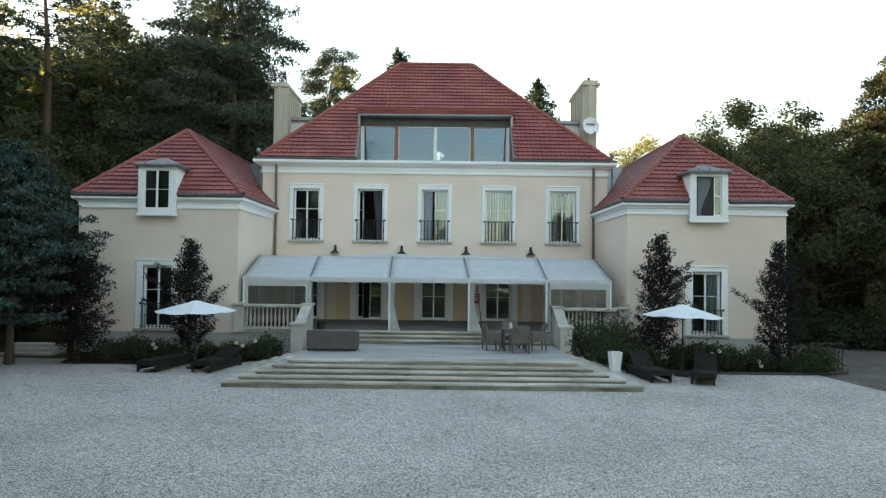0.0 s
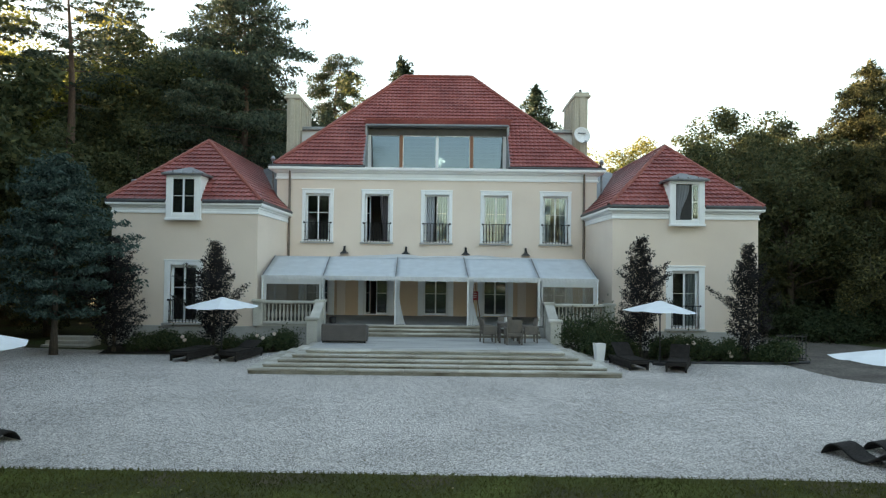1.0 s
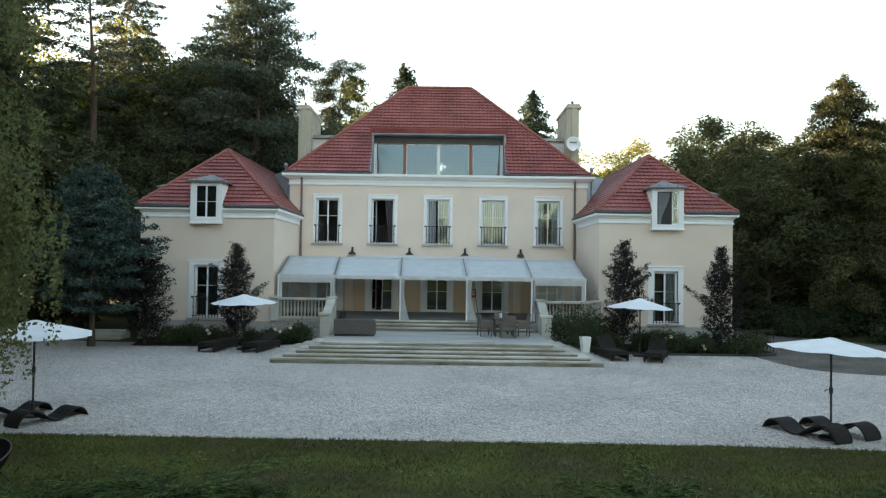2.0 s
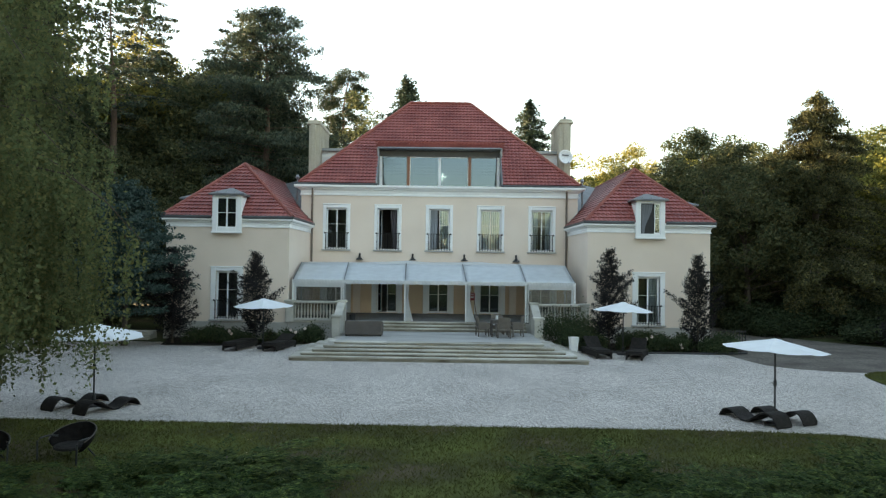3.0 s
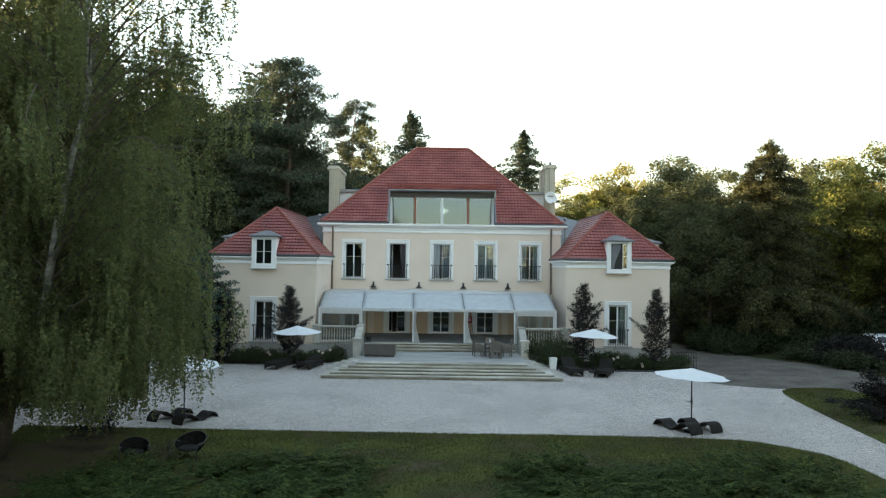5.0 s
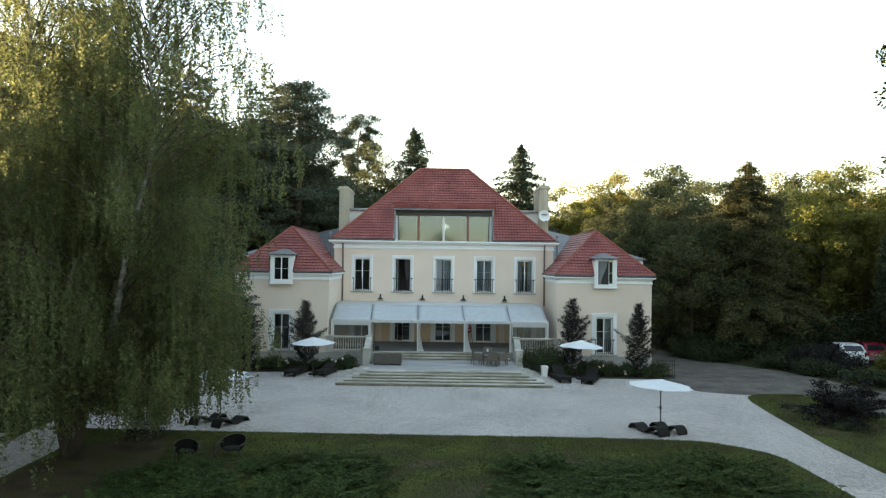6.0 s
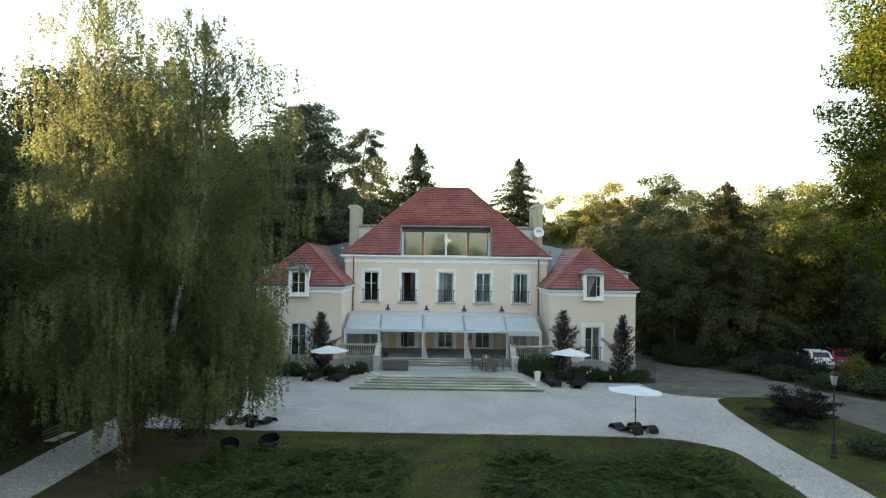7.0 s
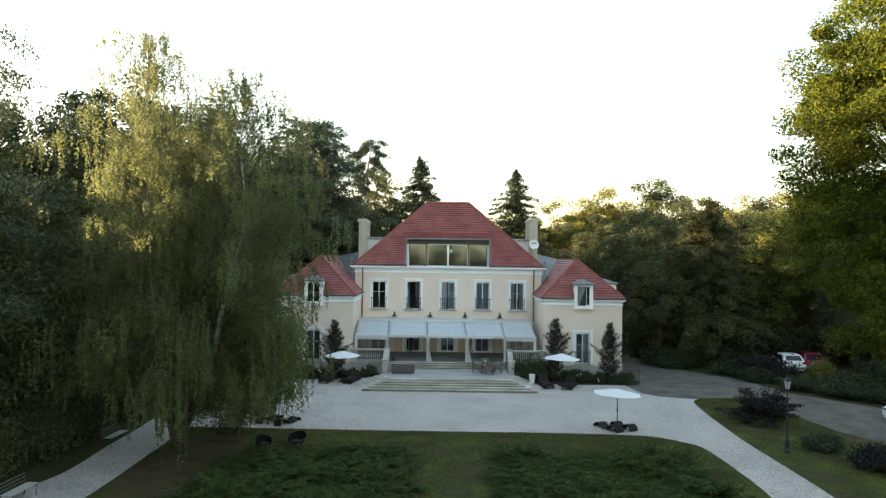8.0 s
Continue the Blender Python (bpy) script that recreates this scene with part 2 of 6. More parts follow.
L_BLUE = leafy("blue_spruce_needles", [(0.03, 0.056, 0.048), (0.055, 0.09, 0.08), (0.1, 0.146, 0.13)], 0.15)
L_PURPLE = leafy("purple_leaf", [(0.018, 0.017, 0.018), (0.029, 0.024, 0.025), (0.041, 0.042, 0.036)], 0.2)
L_SHRUB = leafy("shrub_leaf", [(0.03, 0.048, 0.027), (0.051, 0.073, 0.036), (0.092, 0.11, 0.051)], 0.25)
L_JUNIPER = leafy("juniper_needles", [(0.015, 0.033, 0.016), (0.048, 0.08, 0.028), (0.118, 0.158, 0.046)], 0.2)
L_GRASS = leafy("grass_blade", [(0.078, 0.074, 0.027), (0.082, 0.094, 0.027), (0.105, 0.115, 0.034)], 0.3)
L_LITTER = leafy("fallen_leaf", [(0.10, 0.07, 0.03), (0.2, 0.15, 0.06), (0.34, 0.29, 0.18)], 0.2)
L_HEDGE = leafy("hedge_leaf", [(0.024, 0.039, 0.022), (0.041, 0.06, 0.031), (0.067, 0.081, 0.041)], 0.15)
PETAL = cloth("pale_petal", (0.75, 0.62, 0.55), 0.3)
RED = surf("red_card", [(0.32, 0.02, 0.025), (0.4, 0.03, 0.035)], 0.5, 3, 30, 0.05)
WHITECAR = surf("white_car_paint", [(0.72, 0.73, 0.74), (0.76, 0.77, 0.78)], 0.18, 2, 30, 0.0, grain=0.02)
REDCAR = surf("red_car_paint", [(0.19, 0.008, 0.02), (0.22, 0.01, 0.024)], 0.25, 2, 30, 0.0, grain=0.02)
SHELLWEAVE = surf("matt_black_weave", [(0.008, 0.007, 0.007), (0.016, 0.014, 0.013)], 0.95, 8, 90, 0.6, grain=0.3, spec=0.05)
RUBBER = surf("tyre_rubber", [(0.015, 0.015, 0.015), (0.025, 0.025, 0.025)], 0.8, 5, 50, 0.2)
CHROME = surf("bright_metal", [(0.5, 0.5, 0.5), (0.6, 0.6, 0.6)], 0.25, 4, 40, 0.0, metal=1.0, grain=0.03)
TAIL = surf("tail_lamp_red", [(0.25, 0.01, 0.01), (0.3, 0.012, 0.012)], 0.2, 3, 30, 0.0)
CARGLASS = surf("dark_car_glass", [(0.012, 0.014, 0.016), (0.016, 0.018, 0.02)], 0.05, 3, 30, 0.0)
DISH = surf("dish_enamel", [(0.72, 0.72, 0.72), (0.78, 0.78, 0.78)], 0.5, 3, 30, 0.0)
GREYMARK = surf("grey_print", [(0.12, 0.12, 0.13), (0.15, 0.15, 0.16)], 0.6, 3, 30, 0.0)
m_, nt_, b_ = _tree("lit_bulb")
b_.inputs["Emission Color"].default_value, b_.inputs["Emission Strength"].default_value = (1, 0.95, 0.88, 1), 3.0
BULB = m_


# ---- mesh tools ----
class Mesh:
    """Gathers vertices and faces for one mesh."""

    def __init__(self):
        self.v, self.f = [], []

    def add(self, verts, faces):
        n = len(self.v)
        self.v += [tuple(p) for p in verts]
        self.f += [tuple(i + n for i in q) for q in faces]
        return self

    def box(self, x0, y0, z0, x1, y1, z1, bevel=0.0, m=None):
        if bevel:
            b = min(bevel, (x1 - x0) * 0.45, (y1 - y0) * 0.45, (z1 - z0) * 0.45)
            bm = bmesh.new()
            bmesh.ops.create_cube(bm, size=1)
            for p in bm.verts:
                p.co = ((x0 + x1) / 2 + p.co.x * (x1 - x0), (y0 + y1) / 2 + p.co.y * (y1 - y0), (z0 + z1) / 2 + p.co.z * (z1 - z0))
            bmesh.ops.bevel(bm, geom=bm.edges[:], offset=b, segments=1, affect="EDGES")
            bm.verts.index_update()
            vs, fs = [p.co.copy() for p in bm.verts], [[p.index for p in q.verts] for q in bm.faces]
            bm.free()
        else:
            vs = [Vector((x, y, z)) for x in (x0, x1) for y in (y0, y1) for z in (z0, z1)]
            fs = [(0, 1, 3, 2), (4, 6, 7, 5), (0, 4, 5, 1), (2, 3, 7, 6), (0, 2, 6, 4), (1, 5, 7, 3)]
        if m is not None:
            vs = [m @ p for p in vs]
        return self.add(vs, fs)

    def tube(self, pts, radii, n=8, caps=True):
        pts = [Vector(p) for p in pts]
        rings, up = [], Vector((0, 0, 1))
        for k, p in enumerate(pts):
            d = (pts[min(k + 1, len(pts) - 1)] - pts[max(k - 1, 0)]).normalized()
            s = d.cross(up if abs(d.z) < 0.95 else Vector((0, 1, 0))).normalized()
            u = s.cross(d)
            r = radii[k] if hasattr(radii, "__len__") else radii
            rings += [p + (s * math.cos(2 * math.pi * q / n) + u * math.sin(2 * math.pi * q / n)) * r for q in range(n)]
        fs = [(k * n + q, k * n + (q + 1) % n, (k + 1) * n + (q + 1) % n, (k + 1) * n + q) for k in range(len(pts) - 1) for q in range(n)]
        if caps:
            fs += [tuple(range(n))[::-1], tuple((len(pts) - 1) * n + q for q in range(n))]
        return self.add(rings, fs)

    def lathe(self, prof, x=0, y=0, z=0, n=12):
        """prof: (radius, height) from bottom to top."""
        vs = [(x + r * math.cos(2 * math.pi * q / n), y + r * math.sin(2 * math.pi * q / n), z + h) for r, h in prof for q in range(n)]
        k = len(prof)
        fs = [(a * n + q, a * n + (q + 1) % n, (a + 1) * n + (q + 1) % n, (a + 1) * n + q) for a in range(k - 1) for q in range(n)]
        fs += [tuple(range(n))[::-1], tuple((k - 1) * n + q for q in range(n))]
        return self.add(vs, fs)

    def sheet(self, grid, thick=0.0):
        """grid: rows of points; one skin, or two skins thick apart in z."""
        h, w = len(grid), len(grid[0])
        q = [(a * w + b, a * w + b + 1, (a + 1) * w + b + 1, (a + 1) * w + b) for a in range(h - 1) for b in range(w - 1)]
        flat = [Vector(p) for row in grid for p in row]
        if not thick:
            return self.add(flat, q)
        n = h * w
        rim = [b for b in range(w)] + [a * w + w - 1 for a in range(1, h)] + [(h - 1) * w + b for b in range(w - 2, -1, -1)] + [a * w for a in range(h - 2, 0, -1)]
        side = [(rim[k], rim[k - 1], rim[k - 1] + n, rim[k] + n) for k in range(len(rim))]
        return self.add(flat + [p - Vector((0, 0, thick)) for p in flat], q + [tuple(i + n for i in f[::-1]) for f in q] + side)

    def data(self, name, mat, smooth=False):
        me = bpy.data.meshes.new(name)
        me.from_pydata(self.v, [], self.f)
        me.materials.append(mat)
        if smooth:
            me.polygons.foreach_set("use_smooth", [True] * len(me.polygons))
        me.update()
        return me


def part(name, mesh, mat, parent, label="", smooth=False, kind=""):
    """One mesh object under a thing or a part."""
    ob = new(name, mesh.data(name, mat, smooth) if isinstance(mesh, Mesh) else mesh)
    ob.parent = parent
    return tagged(ob, label, kind=kind)


def thing(name, label, category, m=None, group="", kind=""):
    ob = tagged(new(name), label, category, group, kind)
    ob.empty_display_size = 0.3
    if m is not None:
        ob.matrix_basis = m
    return ob


def solo(name, mesh, mat, label, category, m=None, group="", kind="", smooth=False):
    """A thing that is one mesh."""
    ob = tagged(new(name, mesh.data(name, mat, smooth) if isinstance(mesh, Mesh) else mesh), label, category, group, kind)
    if m is not None:
        ob.matrix_basis = m
    return ob


def quads(name, verts, mat, per=4):
    """A mesh of loose polygons, per vertices each, from an array."""
    verts = np.asarray(verts, np.float32).reshape(-1, 3)
    n = len(verts)
    me = bpy.data.meshes.new(name)
    me.vertices.add(n), me.loops.add(n), me.polygons.add(n // per)
    me.vertices.foreach_set("co", verts.ravel())
    me.loops.foreach_set("vertex_index", np.arange(n, dtype=np.int32))
    me.polygons.foreach_set("loop_start", np.arange(0, n, per, dtype=np.int32))
    me.materials.append(mat)
    me.update(calc_edges=True)
    me.validate()
    return me


def gz(y):
    """The yard falls gently away from the house."""
    s = min(1.0, max(0.0, (-9 - y) / 14.0))
    return 0.08 - 0.36 * s


# ---- ground ----
def ring_sheet(outline, lift, name, mat, label, category, step=1.0):
    """A flat-lying sheet with the given outline, laid on the ground with that lift."""
    bm = bmesh.new()
    vs = [bm.verts.new((x, y, 0)) for x, y in outline]
    bm.faces.new(vs)
    xs, ys = [p[0] for p in outline], [p[1] for p in outline]
    y = math.ceil(min(ys) / step) * step
    while y < max(ys):
        bmesh.ops.bisect_plane(bm, geom=bm.verts[:] + bm.edges[:] + bm.faces[:], plane_co=(0, y, 0), plane_no=(0, 1, 0))
        y += step
    bmesh.ops.triangulate(bm, faces=bm.faces[:])
    for p in bm.verts:
        p.co.z = gz(p.co.y) + lift
    for q in bm.faces:
        if q.normal.z < 0:
            q.normal_flip()
    me = bpy.data.meshes.new(name)
    bm.to_mesh(me), bm.free()
    me.materials.append(mat)
    return tagged(new(name, me), label, category, "", "structure")


def smooth_line(pts, n=6):
    """A rounded line through the points."""
    out, p = [], [pts[0], *pts, pts[-1]]
    for k in range(1, len(p) - 2):
        for q in range(n):
            t = q / n
            out.append(tuple(0.5 * (2 * p[k][a] + (p[k + 1][a] - p[k - 1][a]) * t + (2 * p[k - 1][a] - 5 * p[k][a] + 4 * p[k + 1][a] - p[k + 2][a]) * t * t
                                    + (3 * p[k][a] - p[k - 1][a] - 3 * p[k + 1][a] + p[k + 2][a]) * t ** 3) for a in (0, 1)))
    return out + [tuple(pts[-1])]


g = Mesh()
gx = [-2500, -300, -60, 0, 60, 300, 2500]
gy = [-2500, -300, -60, -24, -23, -21, -19, -17, -15, -13, -11, -9, -7, 40, 300, 2500]
g.sheet([[(x, y, gz(y) - 0.03) for x in gx] for y in gy])
tagged(new("ground", g.data("ground", FLOOR)), "dark leaf-strewn woodland ground around the yard", "ground", "", "structure")

FRONT = smooth_line([(-14.1, -22.2), (-8, -22.35), (0, -22.45), (6, -22.5), (9.3, -22.7), (10.5, -22.95), (11.5, -23.8), (12.25, -25.0), (12.4, -28), (12.3, -32.3), (11.5, -42), (10, -110)])
RIGHT = smooth_line([(13.5, -110), (14.2, -42), (14.75, -32.5), (14.85, -28.5), (14.87, -25), (14.95, -21.7), (15.1, -17.7), (15.42, -14.5), (16.3, -13.5)])
ASPH = smooth_line([(16.3, -13.5), (15.4, -13.5), (14.5, -13.2), (13.65, -12.85), (12.95, -12.1), (12.65, -11.1), (12.5, -10.1), (12.3, -9.1)])
LEFT = smooth_line([(-19, -9), (-16.6, -12), (-15.9, -17), (-15.95, -20), (-15.9, -26), (-15.75, -30), (-16.2, -33), (-17.2, -42), (-18, -110)])
LEFT2 = smooth_line([(-15, -110), (-13.7, -42), (-13.35, -33), (-13.4, -28), (-13.5, -24.5), (-14.1, -22.2)])
ring_sheet(FRONT + RIGHT + ASPH[1:] + [(10.6, -7.5), (-13, -7.5), (-19, -6.5)] + LEFT + LEFT2[:-1], 0.0, "gravel_yard", GRAVEL, "pale crushed gravel yard with curving garden paths", "gravel")
ring_sheet(FRONT + [(-15, -110)] + LEFT2[1:-1], 0.02, "lawn", GRASS, "short dull green lawn with worn patches", "lawn")
ISL = smooth_line([(16.3, -13.5), (18.4, -13.3), (19.6, -16.5), (20.4, -19.5), (21.2, -22.3), (24, -25.5), (30, -29), (40, -34)])
ring_sheet(RIGHT[:-1] + ISL + [(40, -110)], 0.02, "lawn_island", GRASS, "green lawn between garden path and drive", "lawn")
ring_sheet(ASPH[::-1] + ISL[1:] + [(44, -29)] + smooth_line([(36, -22.5), (30, -18.3), (26.75, -15.6), (24.2, -12.7), (22.9, -11.0), (21.5, -6), (20, -3.8), (18.7, -1.2), (16.6, 7), (14.5, 14), (13, 22)]) + [(10.6, 22)], -0.012, "drive", ASPHALT, "worn grey paved drive beside the house", "drive")
ring_sheet([(23.5, -6.5), (40, -6.5), (40, 6), (23.5, 6)], -0.006, "parking_ground", FLOOR, "dark grassy parking ground under the trees", "ground")
# worn earth round the birch
rw = random.Random(5)
ring_sheet([(-11.2 + 2.1 * math.cos(a) * k, -29.5 + 6.8 * math.sin(a) * k) for a, k in [(q * math.pi / 24, rw.uniform(0.86, 1.06)) for q in range(48)]], 0.026, "bare_earth", EARTH, "worn brown earth and dead leaves under the birch", "earth")


# ---- the house ----
CX = 0.1                       # middle of the main block
MX0, MX1 = -7.55, 7.75         # main block
WL, WR = (-12.83, -7.0), (7.2, 13.03)   # the two wings
WY, DEPTH = -5.72, 8.8         # wing front, back of the house
FLOOR1 = 1.0                   # terrace and ground floor

house = thing("manor_house", "cream two-storey manor house with red tiled hipped roofs", "house")


def holed(mesh, u0, u1, z0, z1, holes, put, thick=0.35):
    """A wall with openings that go through it. put(u, depth, z) gives the place."""
    us = sorted({u0, u1, *[h[0] for h in holes], *[h[1] for h in holes]})
    zs = sorted({z0, z1, *[h[2] for h in holes], *[h[3] for h in holes]})
    for a, b in zip(us, us[1:]):
        for c, d in zip(zs, zs[1:]):
            if any(h[0] <= a and b <= h[1] and h[2] <= c and d <= h[3] for h in holes):
                continue
            for k in (0, thick):
                mesh.add([put(a, k, c), put(b, k, c), put(b, k, d), put(a, k, d)], [(0, 1, 2, 3)])
    for a, b, c, d in [*holes, (u0, u1, z0, z1)]:
        ring = [(a, c), (b, c), (b, d), (a, d)]
        for (p, q), (r, s) in zip(ring, ring[1:] + ring[:1]):
            mesh.add([put(p, 0, q), put(r, 0, s), put(r, thick, s), put(p, thick, q)], [(0, 1, 2, 3)])


UPPER = [CX + 2.84 * k for k in range(-2, 3)]
up_holes = [(x - 0.58, x + 0.58, 4.5, 6.78) for x in UPPER]
door_holes = [(x - 0.58, x + 0.58, FLOOR1 + 0.02, 3.1) for x in UPPER]
wall = Mesh()
holed(wall, MX0, MX1, 3.4, 7.9, up_holes, lambda u, k, z: (u, k, z))
part("main_wall", wall, STUCCO, house)
for x0, x1 in ((MX0, MX0 + 0.35), (MX1 - 0.35, MX1)):
    part("side_wall", Mesh().box(x0, 0.352, 0, x1, DEPTH - 0.352, 7.9), STUCCO, house)
part("back_wall", Mesh().box(MX0, DEPTH - 0.35, 0, MX1, DEPTH, 7.9), STUCCO, house)
low = Mesh()
holed(low, MX0, MX1, 0, 3.4, door_holes, lambda u, k, z: (u, k, z))
part("terrace_wall", low, OCHRE, house, "ochre stucco wall under the canopy")
for x in (-4.4, 4.2):
    part("pilaster", Mesh().box(x - 0.2, -0.08, FLOOR1, x + 0.2, -0.003, 3.3, 0.015), STUCCO, house, "cream stucco pilaster")
for n, (a, b) in enumerate((WL, WR)):
    c = (a + b) / 2
    w = Mesh()
    holed(w, a, b, 0.88, 5.7, [(c - 0.53, c + 0.53, 1.0, 3.28)], lambda u, k, z: (u, WY + k, z))
    inner, outer = (b, a) if n == 0 else (a, b)
    for x, to in ((inner, 0.0), (outer, DEPTH)):
        s = 0.35 if x == a else -0.35
        w.box(min(x, x + s), WY + 0.352, 0.88, max(x, x + s), to, 5.7)
    w.box(a, DEPTH - 0.35, 0.88, b, DEPTH, 5.7)
    part("wing_wall", w, STUCCO, house)
    p = Mesh()
    p.box(a - 0.05, WY - 0.05, -0.2, b + 0.05, WY + 0.3, 0.88, 0.02)
    p.box(outer - 0.05, WY + 0.3, -0.2, outer + 0.05, DEPTH, 0.88)
    p.box(inner - 0.05, WY + 0.3, -0.2, inner + 0.05, -0.01, 0.88)
    part("plinth", p, PLINTH, house, "grey rendered plinth")


def cornice(prof, path):
    """A moulding: (out, z) profile swept along a plan line of (x, y, outward x, outward y) corners."""
    m = Mesh()
    m.sheet([[(x + ox * o, y + oy * o, z) for o, z in prof] for x, y, ox, oy in path])
    return m


MAINPROF = [(0, 7.46), (0.07, 7.46), (0.07, 7.54), (0.03, 7.56), (0.03, 7.74), (0.10, 7.78), (0.16, 7.80), (0.16, 7.84), (0.30, 7.86), (0.36, 7.92), (0.36, 8.03), (-0.2, 8.05)]
part("cornice", cornice(MAINPROF, [(MX0, DEPTH, -1, 1), (MX0, 0, -1, -1), (MX1, 0, 1, -1), (MX1, DEPTH, 1, 1)]), WHITE, house, "white moulded eaves cornice")
WPROF = [(0, 5.36), (0.05, 5.36), (0.05, 5.42), (0.02, 5.44), (0.02, 5.56), (0.07, 5.60), (0.07, 5.63), (0.17, 5.66), (0.21, 5.70), (0.21, 5.80), (-0.2, 5.82)]
for n, (a, b) in enumerate((WL, WR)):
    path = [(a, DEPTH, -1, 1), (a, WY, -1, -1), (b, WY, 1, -1), (b, 0, 1, 0)] if n == 0 else [(a, 0, -1, 0), (a, WY, -1, -1), (b, WY, 1, -1), (b, DEPTH, 1, 1)]
    c = (a + b) / 2
    for half in (path[:2] + [(c - 0.6, WY, 0, -1)], [(c + 0.6, WY, 0, -1)] + path[2:]):
        part("cornice", cornice(WPROF, half), WHITE, house, "white moulded eaves cornice")


# rooms behind the glass: floors, partitions, walls darkened in colour to look dim
for z0, z1 in ((0.8, FLOOR1), (4.2, 4.45)):
    part("inner_floor", Mesh().box(MX0 + 0.36, 0.36, z0, MX1 - 0.36, DEPTH - 0.36, z1), PARQUET, house)
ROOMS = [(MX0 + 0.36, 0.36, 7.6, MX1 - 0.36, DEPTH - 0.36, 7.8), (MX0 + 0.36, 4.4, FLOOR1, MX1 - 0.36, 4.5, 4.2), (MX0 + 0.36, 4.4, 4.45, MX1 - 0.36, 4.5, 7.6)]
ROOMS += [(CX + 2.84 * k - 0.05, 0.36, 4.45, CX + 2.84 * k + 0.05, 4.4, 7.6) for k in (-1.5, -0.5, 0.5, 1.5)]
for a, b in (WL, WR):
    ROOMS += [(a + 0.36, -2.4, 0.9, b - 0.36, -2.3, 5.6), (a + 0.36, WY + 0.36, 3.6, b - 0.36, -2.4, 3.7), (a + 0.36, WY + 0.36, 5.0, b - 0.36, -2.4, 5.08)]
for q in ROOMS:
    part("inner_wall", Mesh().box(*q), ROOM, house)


# roofs
def tiled(mesh, x0, x1, y0, z0, run, rise, cut0, cut1, skip=None, put=None, course=0.255, wave=0.21):
    """One roof slope of wavy tile courses. u runs along the eave, s up the slope (0 to 1).
    cut0(s), cut1(s) bound it; skip(u, s) leaves an opening; put(u, out, z) gives the place."""
    length = math.hypot(run, rise)
    rows = max(2, round(length / course))
    cols = round((x1 - x0) / wave) * 6
    us = np.linspace(x0, x1, cols + 1)
    ny, nz = -rise / length, run / length
    ripple = 0.034 * np.abs(np.sin(np.pi * (us - x0) / wave)) ** 0.8
    for r_ in range(rows):
        s0, s1 = r_ / rows, (r_ + 1) / rows
        top, bot = [], []
        for k, u in enumerate(us):
            for s, lift, line in ((s0, 0.06, bot), (s1, 0.004, top)):
                uu = min(max(u, cut0(s)), cut1(s))
                h = ripple[k] + lift
                line.append(put(uu, s * run + ny * h, z0 + s * rise + nz * h))
        lip = [put(min(max(u, cut0(s0)), cut1(s0)), s0 * run, z0 + s0 * rise - 0.01) for u in us]
        n = len(mesh.v)
        w = len(us)
        mesh.v += [tuple(p) for p in lip + bot + top]
        for k in range(w - 1):
            sm = (s0 + s1) / 2
            if us[k + 1] <= cut0(s0) or us[k] >= cut1(s0) or (skip and skip((us[k] + us[k + 1]) / 2, sm)):
                continue
            mesh.f += [(n + k, n + k + 1, n + w + k + 1, n + w + k), (n + w + k, n + w + k + 1, n + 2 * w + k + 1, n + 2 * w + k)]


def caps(pts_a, pts_b, r=0.11, step=0.36):
    """Half-round ridge tiles from a to b, each lapping the next."""
    m = Mesh()
    a, b = Vector(pts_a), Vector(pts_b)
    d = b - a
    n = max(2, round(d.length / step))
    for k in range(n):
        p, q = a + d * (k / n), a + d * ((k + 1.12) / n)
        m.tube([p, q], [r * 1.12, r * 0.92], 8, False)
    return m


RY0, RZ0, RIDGE_Y, RIDGE_Z, RX0, RX1 = -0.28, 8.13, 4.29, 13.55, -1.78, 1.88
E0, E1 = -7.62, 7.80
run, rise = RIDGE_Y - RY0, RIDGE_Z - RZ0
DX0, DX1, DTOP = -3.42, 3.57, 0.475    # the dormer's gap in the front slope
roof = Mesh()
lin = lambda a, b: (lambda s: a + (b - a) * s)
tiled(roof, E0, E1, RY0, RZ0, run, rise, lin(E0, RX0), lin(E1, RX1), lambda u, s: DX0 < u < DX1 and s < DTOP, lambda u, o, z: (u, RY0 + o, z))
BACK = 2 * RIDGE_Y - RY0
for ex, rx, sg in ((E0, RX0, 1), (E1, RX1, -1)):
    tiled(roof, RY0, BACK, 0, RZ0, abs(rx - ex), rise, lin(RY0, RIDGE_Y), lin(BACK, RIDGE_Y), None, lambda u, o, z, ex=ex, sg=sg: (ex + sg * o, u, z))
tiled(roof, E0, E1, BACK, RZ0, run, rise, lin(E0, RX0), lin(E1, RX1), None, lambda u, o, z: (u, BACK - o, z), wave=0.42)
roof_ob = part("roof", roof, TILE, house, "red profiled tiles on a steep hipped roof")
for a, b in (((E0, RY0), (RX0, RIDGE_Y)), ((E1, RY0), (RX1, RIDGE_Y)), ((E0, BACK), (RX0, RIDGE_Y)), ((E1, BACK), (RX1, RIDGE_Y))):
    part("hip_tiles", caps((*a, RZ0 + 0.02), (*b, RIDGE_Z + 0.02)), CAP, roof_ob)
part("ridge_tiles", caps((RX0, RIDGE_Y, RIDGE_Z + 0.03), (RX1, RIDGE_Y, RIDGE_Z + 0.03)), CAP, roof_ob)
part("gutter", Mesh().tube([(MX0 - 0.3, DEPTH, 8.07), (MX0 - 0.3, -0.33, 8.07), (DX0 + 0.1, -0.33, 8.07)], 0.065, 8), GUTTER, roof_ob, "dark metal eaves gutter")
